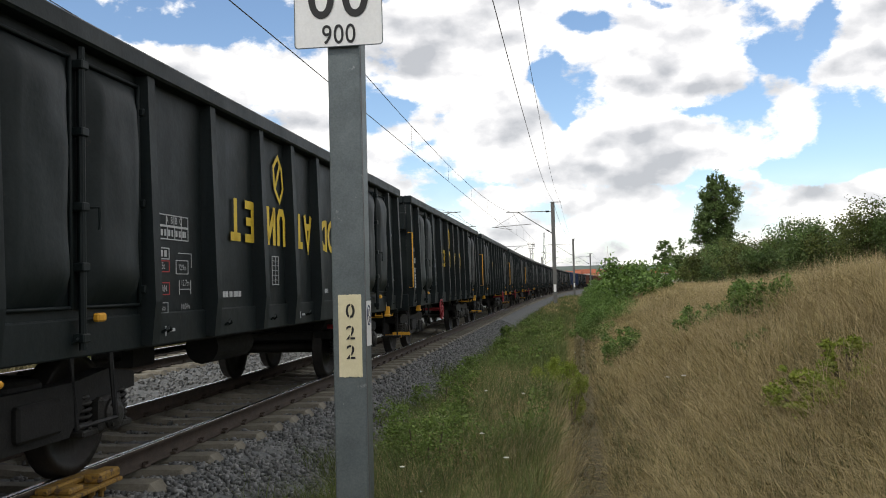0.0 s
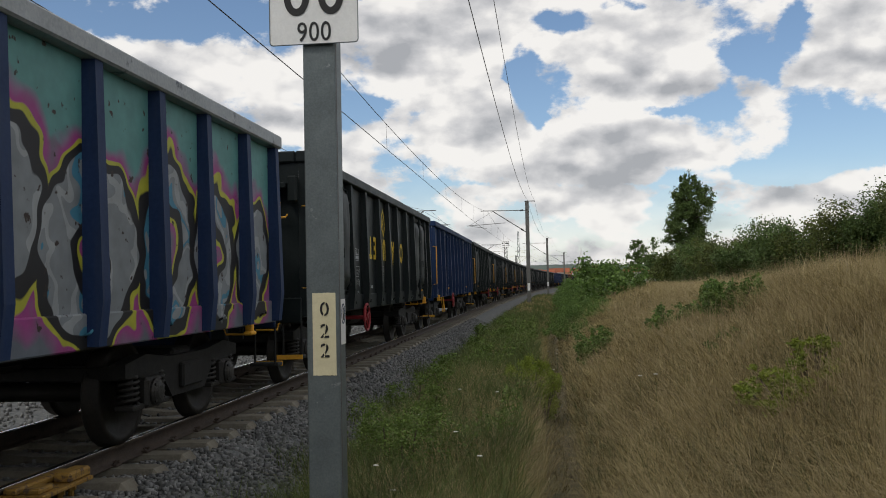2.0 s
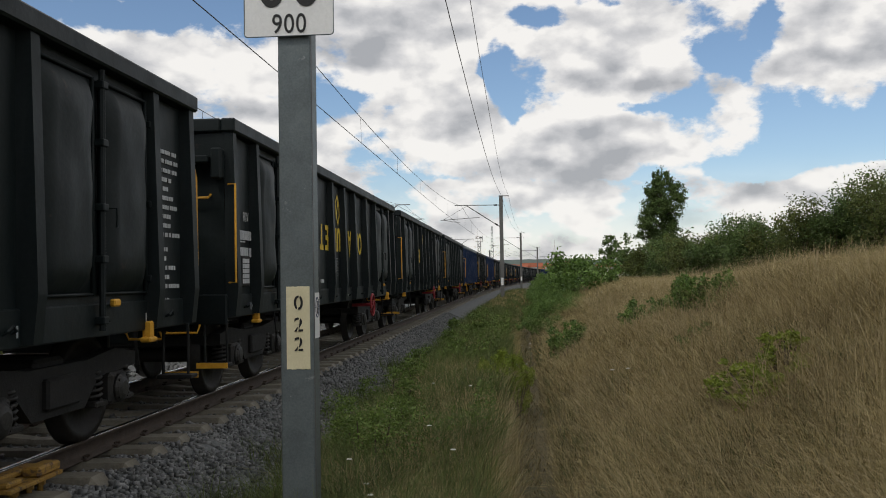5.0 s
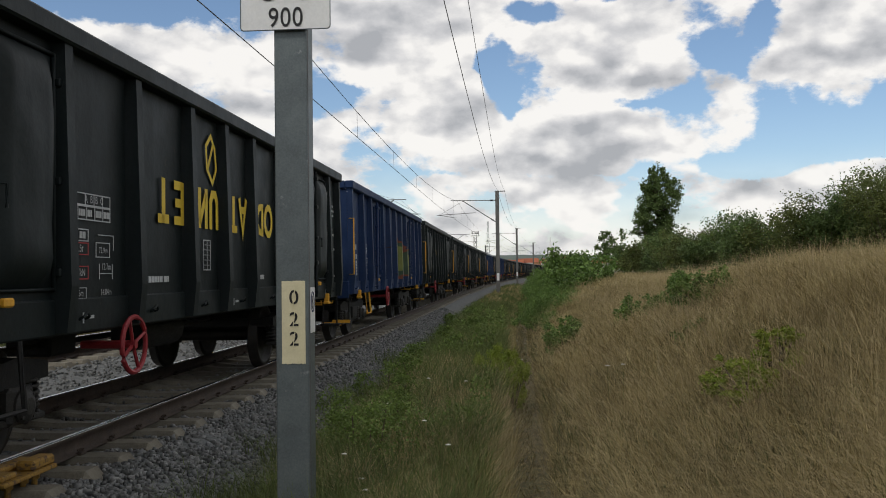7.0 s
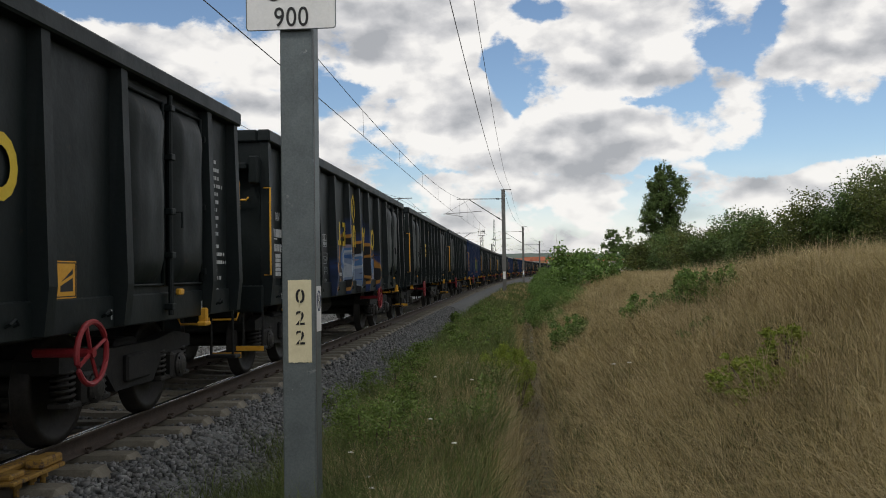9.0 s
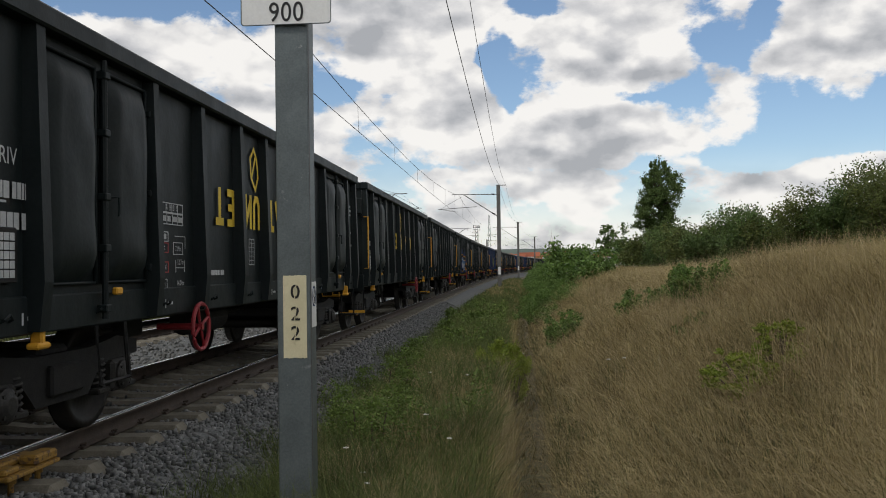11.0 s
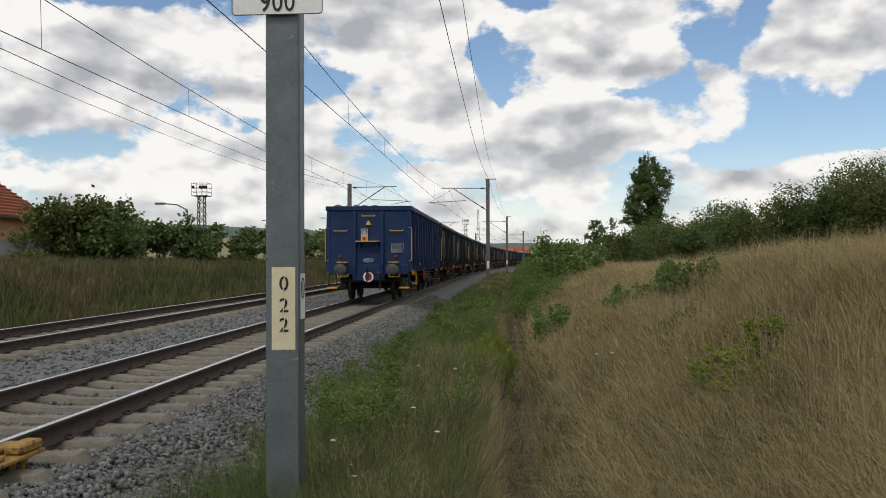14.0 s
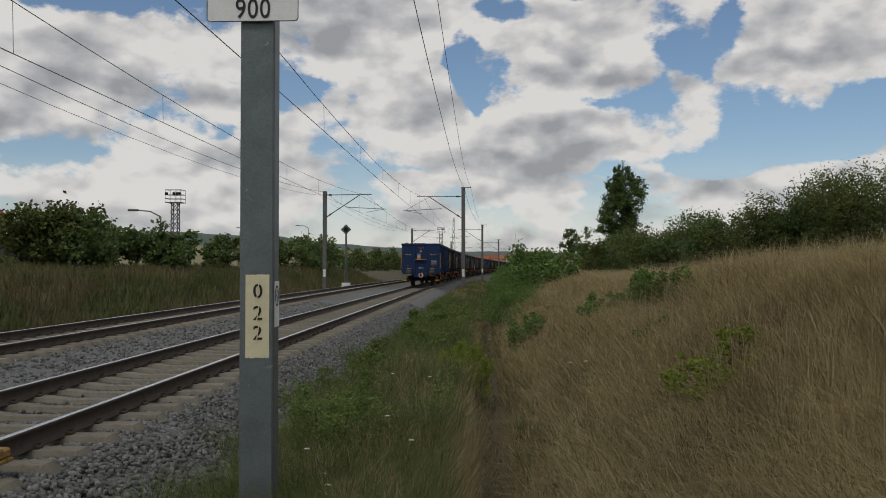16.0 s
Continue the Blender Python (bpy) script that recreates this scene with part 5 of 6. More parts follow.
def make_near_mast():
    k = 6.2 / 3.0
    w = thing("catenary_mast", "grey galvanised catenary mast with white sign and cream number band", "catenary mast", "masts along the line", pose(-0.757 * k, 6.2, 0))
    b = Mesh()
    prof = [(-0.0515, -0.033), (-0.048, -0.036), (0.0575, -0.036), (0.061, -0.033), (0.061, 0.052), (0.0575, 0.056), (-0.048, 0.056), (-0.0515, 0.052)]
    prof = [(x * k, y * k) for x, y in prof]
    n = len(prof)
    vs = [(x, y, z) for z in (-1.0, TOP_Z) for x, y in prof]
    b.add(vs, [(i, (i + 1) % n, (i + 1) % n + n, i + n) for i in range(n)] + [tuple(range(n)), tuple(range(2 * n - 1, n - 1, -1))])
    part("pole", b, M["galv"], w)
    part("edge_strip", Mesh().box(0.061 * k, 0.0622 * k, -0.026 * k, -0.020 * k, -1.0, TOP_Z), M["mast"], w)
    bd = Mesh()
    rng = random.Random(3)
    z0, z1 = 1.368 - 0.301 * k, 1.368 - 0.023 * k
    xs = np.linspace(-0.0306 * k, 0.0498 * k, 24)
    vs = []
    for yy in (-0.0385 * k, -0.0362 * k):
        vs += [(x, yy, z0 + rng.uniform(-0.006, 0.004)) for x in xs] + [(x, yy, z1 + rng.uniform(-0.003, 0.003)) for x in xs[::-1]]
    m2 = len(vs) // 2
    bd.add(vs, [tuple(range(m2)), tuple(range(2 * m2 - 1, m2 - 1, -1))] + [(i, (i + 1) % m2, (i + 1) % m2 + m2, i + m2) for i in range(m2)])
    band = part("number_band", bd, M["cream"], w, "chipped cream painted band")
    for ch, z in (("0", -0.080), ("2", -0.154), ("2", -0.220)):
        me = text_mesh(ch, 0.066 * k, M["black"], 0.001, 0.0012)
        dg = part("stencil_digit", me, None, band, at=Matrix.Translation((0.0115 * k, -0.0390 * k - 0.002, 1.368 + z * k)) @ FACING @ Matrix.Diagonal((1.02, 1.0, 1, 1)))
        # stencil bridges
        part("stencil_bridge", Mesh().box(-0.003, 0.003, -0.001, 0.0, -0.07, 0.07), M["cream"], band, at=pose(0.0115 * k, -0.0390 * k - 0.0042, 1.368 + z * k, 0, 8, 0))
    ws = part("warning_plate", Mesh().box(0.0625 * k, 0.0640 * k, -0.019 * k, 0.048 * k, 1.368 - 0.200 * k, 1.368 - 0.045 * k, 0.002), M["white"], w, "small white warning plate with a bolt mark")
    ring = [(0.0645 * k, 0.010 * k + 0.022 * k * math.cos(t), 1.368 + (-0.095 + 0.034 * math.sin(t)) * k) for t in np.linspace(0, 2 * math.pi, 17)]
    part("printed_ring", Mesh().tube(ring, 0.004, 4, caps=False), M["wagon_blue"], ws)
    part("printed_bolt", Mesh().tube([(0.0645 * k, 0.012 * k, 1.368 - 0.075 * k), (0.0645 * k, 0.006 * k, 1.368 - 0.097 * k), (0.0645 * k, 0.013 * k, 1.368 - 0.097 * k), (0.0645 * k, 0.009 * k, 1.368 - 0.118 * k)], 0.005, 4), M["black"], ws)
    # sign: rounded white plate with a dark figure line
    sg = Mesh()
    x0, x1, z0, z1, r = -0.162 * k, 0.147 * k, 1.368 + 0.829 * k, 1.368 + 1.36 * k, 0.012 * k
    pts = []
    for cx, cz, a0 in ((x1 - r, z0 + r, -90), (x1 - r, z1 - r, 0), (x0 + r, z1 - r, 90), (x0 + r, z0 + r, 180)):
        for q in range(6):
            a = radians(a0 + 18 * q)
            pts.append((cx + r * math.cos(a), cz + r * math.sin(a)))
    sg.prism(pts, -0.052 * k, -0.047 * k)
    plate = part("sign_plate", sg, M["white"], w, "white enamel plate with rounded corners")
    rim = [(x, -0.0525 * k, z) for x, z in pts + pts[:1]]
    part("plate_rim", Mesh().tube(rim, 0.004, 4, caps=False), M["galv"], plate)
    for ch, x, z, size, sx in (("9", -0.0475, 0.868, 0.094, 0.82), ("0", -0.006, 0.868, 0.094, 0.82), ("0", 0.0355, 0.868, 0.094, 0.82), ("0", -0.066, 1.0, 0.225, 0.9), ("0", 0.054, 1.0, 0.225, 0.9)):
        me = text_mesh(ch, size * k, M["black"], 0.001, 0.0022 * k if size > 0.1 else 0.0004 * k)
        part("figure", me, None, plate, at=Matrix.Translation((x * k, -0.0528 * k - 0.002, 1.368 + z * k)) @ FACING @ Matrix.Diagonal((sx, 1, 1, 1)))
    part("sign_clamp", Mesh().box(-0.075 * k, 0.075 * k, -0.048 * k, -0.036 * k, 1.368 + 0.95 * k, 1.368 + 0.965 * k, 0.003), M["galv"], w)
    add_cantilever(w, -1, True)


def make_masts():
    make_near_mast()
    for y in MAST_YS[1:]:
        w = thing("catenary_mast", "grey steel catenary mast with a cantilever arm", "catenary mast", "masts along the line", pose(TRACK_X + 3.04 + bend(y), y, 0, 0, 0, -math.degrees(heading(y))))
        part("pole", i_beam(Mesh(), 0.30, 0.24, -1.0, TOP_Z, 0.03), M["mast"], w)
        part("number_band", Mesh().box(-0.10, 0.10, -0.128, -0.122, 0.65, 1.25), M["white"], w)
        add_cantilever(w, -1, True)
    for y in MAST2_YS[1:]:
        w = thing("catenary_mast", "grey steel catenary mast of the far track", "catenary mast", "masts along the line", pose(-12.45 + bend(y), y, 0, 0, 0, -math.degrees(heading(y))))
        part("pole", i_beam(Mesh(), 0.30, 0.24, -1.0, 7.42, 0.03), M["mast"], w)
        part("number_band", Mesh().box(-0.10, 0.10, -0.128, -0.122, 0.65, 1.25), M["white"], w)
        add_cantilever(w, 1, False)


def span_wire(name, label, pts, r, group="overhead wires"):
    b = Mesh().tube(pts, r, 5, caps=False)
    ob = new(name, b.data(name, M["wire"]))
    return tagged(ob, label, "wire", group)


def make_wires():
    def chain(ys, base, sides, y_start, stagger):
        ys = [y_start] + ys
        pts_c, pts_m, drops = [], [], []
        for i, (a, c) in enumerate(zip(ys, ys[1:])):
            n = 14
            for j in range(n + (1 if c == ys[-1] else 0)):
                q = j / n
                y = a + (c - a) * q
                st = stagger * ((1 - q) * (1 if i % 2 else -1) + q * (-1 if i % 2 else 1))
                zc = CONTACT_Z
                zm = MESSENGER_Z - 4 * 0.95 * q * (1 - q)
                x = base + bend(y)
                pts_c.append((x + st, y, zc))
                pts_m.append((x + st * 0.3, y, zm))
            nd = 8
            for j in range(nd):
                q = (j + 0.5) / nd
                y = a + (c - a) * q
                st = stagger * ((1 - q) * (1 if i % 2 else -1) + q * (-1 if i % 2 else 1))
                drops.append([(base + bend(y) + st, y, CONTACT_Z), (base + bend(y) + st * 0.3, y, MESSENGER_Z - 4 * 0.95 * q * (1 - q))])
        c_ = span_wire("contact_wire", "thin dark contact wire over the track", pts_c, 0.010)
        m_ = span_wire("messenger_wire", "thin dark sagging messenger wire with droppers", pts_m, 0.010)
        for d in drops:
            part("dropper", Mesh().tube(d, 0.006, 4), M["wire"], m_)

    chain(MAST_YS, TRACK_X - 0.14, 1, -60, 0.06)
    chain(MAST2_YS, TRACK2_X - 0.2, 1, -60, 0.06)

    def feeder(ys, dx, z, sag, r):
        pts = []
        for a, c in zip(ys, ys[1:]):
            for j in range(12):
                q = j / 12
                y = a + (c - a) * q
                pts.append((dx + bend(y), y, z - 4 * sag * q * (1 - q)))
        pts.append((dx + bend(ys[-1]), ys[-1], z))
        span_wire("feeder_wire", "thin dark feeder wire between the masts", pts, r)

    feeder([-60] + MAST_YS, -1.50, TOP_Z, 0.7, 0.011)
    feeder([-60] + MAST_YS, -0.95, TOP_Z - 0.02, 0.8, 0.008)
    feeder([-60] + MAST2_YS, -12.5, 7.35, 0.9, 0.011)
    feeder([-60] + MAST2_YS, -12.9, 7.1, 0.95, 0.008)


make_masts()
make_wires()


# ---------------- lineside pieces ----------------
def make_clamp():
    w = thing("rail_clamp", "rusty yellow steel clamp bolted to the rail foot", "rail clamp", m=pose(-3.855, 6.35, 0))
    part("clamp_plate", Mesh().box(0.0, 0.34, -0.45, 0.26, -0.085, -0.055, 0.006), M["clamp"], w)
    part("clamp_block", Mesh().box(0.04, 0.15, -0.45, 0.26, -0.055, -0.005, 0.014).box(0.18, 0.32, -0.05, 0.26, -0.055, 0.02, 0.016).box(0.17, 0.30, -0.42, -0.22, -0.055, -0.012, 0.012), M["clamp"], w)
    for y in (-0.2, 0.0, 0.16):
        part("bolt", Mesh().tube([(0.21, y, -0.23), (0.21, y, -0.05)], 0.022, 8).tube([(0.21, y, -0.15), (0.21, y, -0.11)], 0.04, 6), M["clamp"], w)
    part("clamp_foot", Mesh().box(0.02, 0.28, -0.26, 0.2, -0.27, -0.23, 0.01), M["under"], w)


def make_signal():
    w = thing("signal_post", "slim grey signal post with a diamond board", "signal", m=pose(-11.35, 75, 0))
    part("pole", Mesh().tube([(-0.12, 0, -0.8), (-0.03, 0, 4.3)], 0.05, 8).tube([(0.12, 0, -0.8), (0.03, 0, 4.3)], 0.04, 8), M["galv"], w)
    part("diamond_board", Mesh().box(-0.32, 0.32, -0.02, 0.02, -0.32, 0.32), M["galv"], w, at=pose(0, -0.08, 4.6, 0, 45, 0))
    part("lamp_disc", Mesh().lathe([(0, -0.03), (0.2, -0.03), (0.2, 0.03), (0, 0.03)], 16), M["under"], w, at=pose(0, -0.14, 4.6, 90, 0, 0))
    part("base_box", Mesh().box(-0.35, 0.35, -0.2, 0.2, -0.7, 0.1, 0.03), M["white"], w)


def make_tower(x, y, top, name="floodlight_tower"):
    w = thing(name, "grey lattice floodlight tower above the trees", "floodlight tower", "floodlight towers", pose(x, y, 0))
    b = Mesh()
    h, a = top - 2.2, 0.62
    for sx in (-1, 1):
        for sy in (-1, 1):
            b.tube([(sx * a, sy * a, -1), (sx * a * 0.8, sy * a * 0.8, h)], 0.09, 4)
    n = int(h / 1.5)
    for i in range(n):
        z0, z1 = h * i / n, h * (i + 1) / n
        for s in (-1, 1):
            b.tube([(-a, s * a, z0), (a * 0.95, s * a, z1)], 0.05, 4).tube([(a, s * a, z0), (-a * 0.95, s * a, z1)], 0.05, 4)
            b.tube([(s * a, -a, z0), (s * a, a * 0.95, z1)], 0.05, 4).tube([(s * a, a, z0), (s * a, -a * 0.95, z1)], 0.05, 4)
    part("lattice", b, M["mast"], w)
    p = Mesh().box(-1.35, 1.35, -1.2, 1.2, h, h + 0.12)
    for z in (0.7, 1.4, 2.2):
        for s in (-1, 1):
            p.tube([(-1.35, s * 1.2, h + z), (1.35, s * 1.2, h + z)], 0.04, 4).tube([(s * 1.35, -1.2, h + z), (s * 1.35, 1.2, h + z)], 0.04, 4)
    for sx in (-1.35, -0.5, 0.5, 1.35):
        for sy in (-1.2, 1.2):
            p.tube([(sx, sy, h), (sx, sy, h + 2.2)], 0.04, 4)
    part("platform", p, M["mast"], w)
    for i, sx in enumerate((-1.1, 0.2, 0.75, 1.1)):
        part("floodlight", Mesh().box(sx - 0.22, sx + 0.22, -1.5, -1.1, h + 1.25, h + 1.75, 0.06), M["under"], w)


make_clamp()
make_signal()
make_tower(-52, 150, 14.6)
make_tower(-15.5, 350, 17.2)


# ---------------- plants ----------------
def blades(name, label, u, y, h, wid, lean, mat, seed, category="grass", up=0.0, bow=0.35):
    """Many thin bent blades rooted on the ground at (u, y)."""
    rng = np.random.default_rng(seed)
    n = len(u)
    z = np.array([ground_z(float(a), float(b)) for a, b in zip(u, y)]) + up
    x = u + np.array([bend(float(b)) for b in y])
    a = rng.uniform(0, 2 * np.pi, n)
    dx, dy = np.cos(a), np.sin(a)
    l1 = lean * rng.uniform(0.3, 1.0, n) * h
    l2 = l1 * (1 + bow * 4 * rng.random(n))
    px, py = -dy, dx
    f = rng.uniform(0, np.pi, n)
    px, py = np.cos(f), np.sin(f)
    hw = wid * 0.5
    V = np.empty((n, 5, 3))
    V[:, 0] = np.stack([x - px * hw, y - py * hw, z - 0.02], -1)
    V[:, 1] = np.stack([x + px * hw, y + py * hw, z - 0.02], -1)
    mx, my, mz = x + dx * l1 * 0.5, y + dy * l1 * 0.5, z + h * 0.6
    V[:, 2] = np.stack([mx + px * hw * 0.8, my + py * hw * 0.8, mz], -1)
    V[:, 3] = np.stack([mx - px * hw * 0.8, my - py * hw * 0.8, mz], -1)
    V[:, 4] = np.stack([x + dx * l2, y + dy * l2, z + h * (1 - 0.25 * np.minimum(1, l2 / h))], -1)
    o = 5 * np.arange(n)[:, None]
    F = np.concatenate([o + np.array([[0, 1, 2]]), o + np.array([[0, 2, 3]]), o + np.array([[3, 2, 4]])])
    ob = new(name, cloud_mesh(name, V.reshape(-1, 3), F, mat))
    return tagged(ob, label, category, kind="stuff")


def leaf_arrays(c, size, rng, droop=0.3):
    """Folded leaf quads at centres c."""
    n = len(c)
    d = rng.normal(size=(n, 3))
    d[:, 2] = d[:, 2] * 0.6 - droop
    d /= np.linalg.norm(d, axis=1)[:, None]
    s = np.cross(d, rng.normal(size=(n, 3)))
    s /= np.linalg.norm(s, axis=1)[:, None]
    L = (size * rng.uniform(0.6, 1.3, n))[:, None]
    w = L * 0.32
    V = np.empty((n, 4, 3))
    V[:, 0], V[:, 1], V[:, 2], V[:, 3] = c - d * L * 0.5, c + s * w, c + d * L * 0.5, c - s * w
    F = 4 * np.arange(n)[:, None] + np.array([[0, 1, 2, 3]])
    return V.reshape(-1, 3), F


def patch(rng, n, u0, u1, y0, y1, near=1.6):
    y = y0 + (y1 - y0) * rng.random(n) ** near
    return rng.uniform(u0, u1, n), y


def clumpy(u, y, s, seed, cut):
    v = np.array([noise.noise((float(a) * s, float(b) * s, seed)) for a, b in zip(u, y)])
    return v > cut


def make_grass():
    rng = np.random.default_rng(11)
    # dry bank: tangled straw, thatch, seed heads
    u, y = patch(rng, 175000, 0.36, 5.4, 2.6, 30, 1.9)
    n = len(u)
    blades("dry_grass", "tall dry straw-coloured grass on the bank", u, y, rng.uniform(0.16, 0.44, n) * (1 + 0.3 * (u > 2.8)) * (0.55 + 0.45 * (u > 0.75)), rng.uniform(0.0015, 0.0034, n) * (1 + y / 11), rng.uniform(0.2, 2.4, n), M["dry"], 1, bow=0.6)
    u, y = patch(rng, 90000, 0.4, 5.2, 2.4, 26, 1.9)
    n = len(u)
    blades("thatch", "matted dry grass lying on the bank", u, y, rng.uniform(0.05, 0.2, n), rng.uniform(0.002, 0.004, n) * (1 + y / 12), rng.uniform(1.0, 3.0, n), M["dry_dark"], 2)
    u, y = patch(rng, 26000, 0.5, 6.5, 14, 62, 1.5)
    n = len(u)
    blades("dry_grass", "dry grass on the farther bank", u, y, rng.uniform(0.2, 0.45, n), rng.uniform(0.012, 0.024, n), rng.uniform(0.15, 0.9, n), M["dry"], 3)
    u, y = patch(rng, 9000, 1.8, 5.6, 3.5, 28, 1.6)
    n = len(u)
    blades("seed_stalks", "pale seed stalks standing over the dry grass", u, y, rng.uniform(0.35, 0.72, n), rng.uniform(0.002, 0.0032, n) * (1 + y / 12), rng.uniform(0.05, 0.7, n), M["straw"], 4, bow=0.2)
    u, y = patch(rng, 26000, 0.7, 5.4, 2.6, 22, 1.9)
    n = len(u)
    blades("fallen_stalks", "long pale stalks leaning across the dry grass", u, y, rng.uniform(0.18, 0.42, n), rng.uniform(0.0018, 0.003, n) * (1 + y / 12), rng.uniform(1.2, 2.8, n), M["straw"], 14, bow=0.1, up=0.06)
    u, y = patch(rng, 80000, 0.4, 5.2, 2.8, 34, 1.8)
    k = clumpy(u, y, 0.55, 5.5, -0.02) | (clumpy(u, y, 1.7, 8.5, 0.12) & (u < 2.6))
    u, y = u[k], y[k]
    n = len(u)
    blades("bank_weeds", "thin green grass among the dry stalks", u, y, rng.uniform(0.1, 0.36, n), rng.uniform(0.002, 0.0045, n) * (1 + y / 12), rng.uniform(0.2, 1.2, n), M["olive"], 5)
    # green verge between ballast and ditch
    u, y = patch(rng, 125000, -2.5, -0.28, 3.4, 44, 1.8)
    k = clumpy(u, y, 0.7, 2.2, -0.22) | (u < -1.4)
    u, y = u[k], y[k]
    n = len(u)
    blades("verge_grass", "green weeds and grass along the ballast", u, y, rng.uniform(0.18, 0.8, n) * (0.5 + 0.5 * (u > -2.1)), rng.uniform(0.0025, 0.0055, n) * (1 + y / 12), rng.uniform(0.15, 0.9, n), M["green"], 6)
    u, y = patch(rng, 52000, -1.9, -0.05, 3.4, 50, 1.7)
    k = clumpy(u, y, 0.7, 9.2, -0.05)
    u, y = u[k], y[k]
    n = len(u)
    blades("verge_straw", "dry grass tufts in the green verge", u, y, rng.uniform(0.2, 0.66, n), rng.uniform(0.002, 0.0042, n) * (1 + y / 12), rng.uniform(0.1, 0.8, n), M["dry"], 7)
    u, y = patch(rng, 9000, -0.35, 0.5, 4, 40, 1.6)
    n = len(u)
    blades("ditch_litter", "short dry litter in the ditch", u, y, rng.uniform(0.03, 0.18, n), rng.uniform(0.004, 0.009, n) * (1 + y / 18), rng.uniform(0.6, 2.0, n), M["dry_dark"], 8)
    # small leaves on upright herbs all over the verge
    m = 5200
    u, y = patch(rng, m, -2.2, -0.4, 4.2, 40, 1.5)
    k = clumpy(u, y, 0.75, 4.4, 0.08)
    u, y = u[k], y[k]
    hh = rng.uniform(0.25, 0.8, len(u))
    cs, sz = [], []
    for a, b, h in zip(u, y, hh):
        c = 20
        q = rng.uniform(0.1, 1.0, c)
        z0 = ground_z(float(a), float(b))
        sp = 0.10 * (1.15 - q)
        cs.append(np.stack([a + bend(float(b)) + rng.normal(0, 1, c) * sp + 0.08 * q, b + rng.normal(0, 1, c) * sp, z0 + q * h], -1))
        sz.append(np.full(c, 0.02 + 0.0016 * b))
    V, F = leaf_arrays(np.concatenate(cs), np.concatenate(sz), rng, -0.2)
    tagged(new("verge_herbs", cloud_mesh("verge_herbs", V, F, M["weed_leaf"])), "upright green herbs with small leaves beside the ballast", "weeds", kind="stuff")
    # weeds thinning out into the ballast round the mast
    u, y = patch(rng, 6000, -3.0, -2.2, 4.5, 20, 1.4)
    k = clumpy(u, y, 1.1, 6.6, 0.08)
    u, y = u[k], y[k]
    n = len(u)
    blades("ballast_weeds", "sparse weeds growing through the ballast edge", u, y, rng.uniform(0.15, 0.5, n), rng.uniform(0.004, 0.008, n) * (1 + y / 16), rng.uniform(0.2, 0.8, n), M["green"], 9, up=0.25)
    # the verge further along the line
    u, y = patch(rng, 26000, -2.4, 0.9, 40, 110, 1.3)
    k = clumpy(u, y, 0.5, 3.3, 0.0)
    n = len(u)
    blades("verge_grass", "green grass on the verge further along", u[k], y[k], rng.uniform(0.25, 0.75, k.sum()), rng.uniform(0.02, 0.04, k.sum()), rng.uniform(0.1, 0.7, k.sum()), M["green"], 15)
    blades("verge_straw", "straw grass on the verge further along", u[~k], y[~k], rng.uniform(0.25, 0.65, (~k).sum()), rng.uniform(0.018, 0.034, (~k).sum()), rng.uniform(0.1, 0.7, (~k).sum()), M["dry"], 16)
    u, y = patch(rng, 30000, -1.9, -0.1, 3.0, 16, 1.3)
    k = clumpy(u, y, 1.1, 1.2, -0.02)
    u, y = u[k], y[k]
    n = len(u)
    blades("verge_straw", "pale dry stalks among the green weeds", u, y, rng.uniform(0.2, 0.75, n), rng.uniform(0.0016, 0.003, n) * (1 + y / 12), rng.uniform(0.1, 1.2, n), M["straw"], 17)
    # far side bank
    u, y = patch(rng, 60000, -24, -12.1, 12, 110, 1.7)
    n = len(u)
    k = clumpy(u, y, 0.25, 3.9, 0.02)
    blades("far_bank_grass", "tall brownish grass beyond the far track", u[k], y[k], rng.uniform(0.35, 0.95, k.sum()), rng.uniform(0.02, 0.05, k.sum()), rng.uniform(0.1, 0.6, k.sum()), M["dry_olive"], 10)
    blades("far_bank_weeds", "green weeds beyond the far track", u[~k], y[~k], rng.uniform(0.3, 0.85, (~k).sum()), rng.uniform(0.025, 0.06, (~k).sum()), rng.uniform(0.1, 0.6, (~k).sum()), M["olive"], 12)


M["mid_leaf"] = material("mid green leaves", [(0.078, 0.148, 0.03), (0.155, 0.238, 0.053)], 0.6, 0, 0.9, 6, rand=0.4, island=True, translucent=0.28)
M["weed_leaf"] = material("fresh weed leaves", [(0.085, 0.14, 0.027), (0.15, 0.21, 0.045)], 0.65, 0, 0.9, 6, rand=0.4, island=True, translucent=0.28)
M["olive_leaf"] = material("olive green leaves", [(0.068, 0.092, 0.022), (0.13, 0.15, 0.036)], 0.65, 0, 0.9, 6, rand=0.4, island=True, translucent=0.28)
M["dry_dark"] = material("matted old straw", [(0.13, 0.112, 0.055), (0.225, 0.19, 0.095)], 0.9, 0, 0.9, 9, rand=0.4, island=True, translucent=0.2)
M["dry_olive"] = material("brownish summer grass", [(0.10, 0.088, 0.04), (0.18, 0.15, 0.07)], 0.85, 0, 0.5, 4, rand=0.35, island=True, translucent=0.25)
M["olive"] = material("olive summer weeds", [(0.062, 0.078, 0.024), (0.12, 0.132, 0.042)], 0.8, 0, 0.5, 4, rand=0.35, island=True, translucent=0.25)


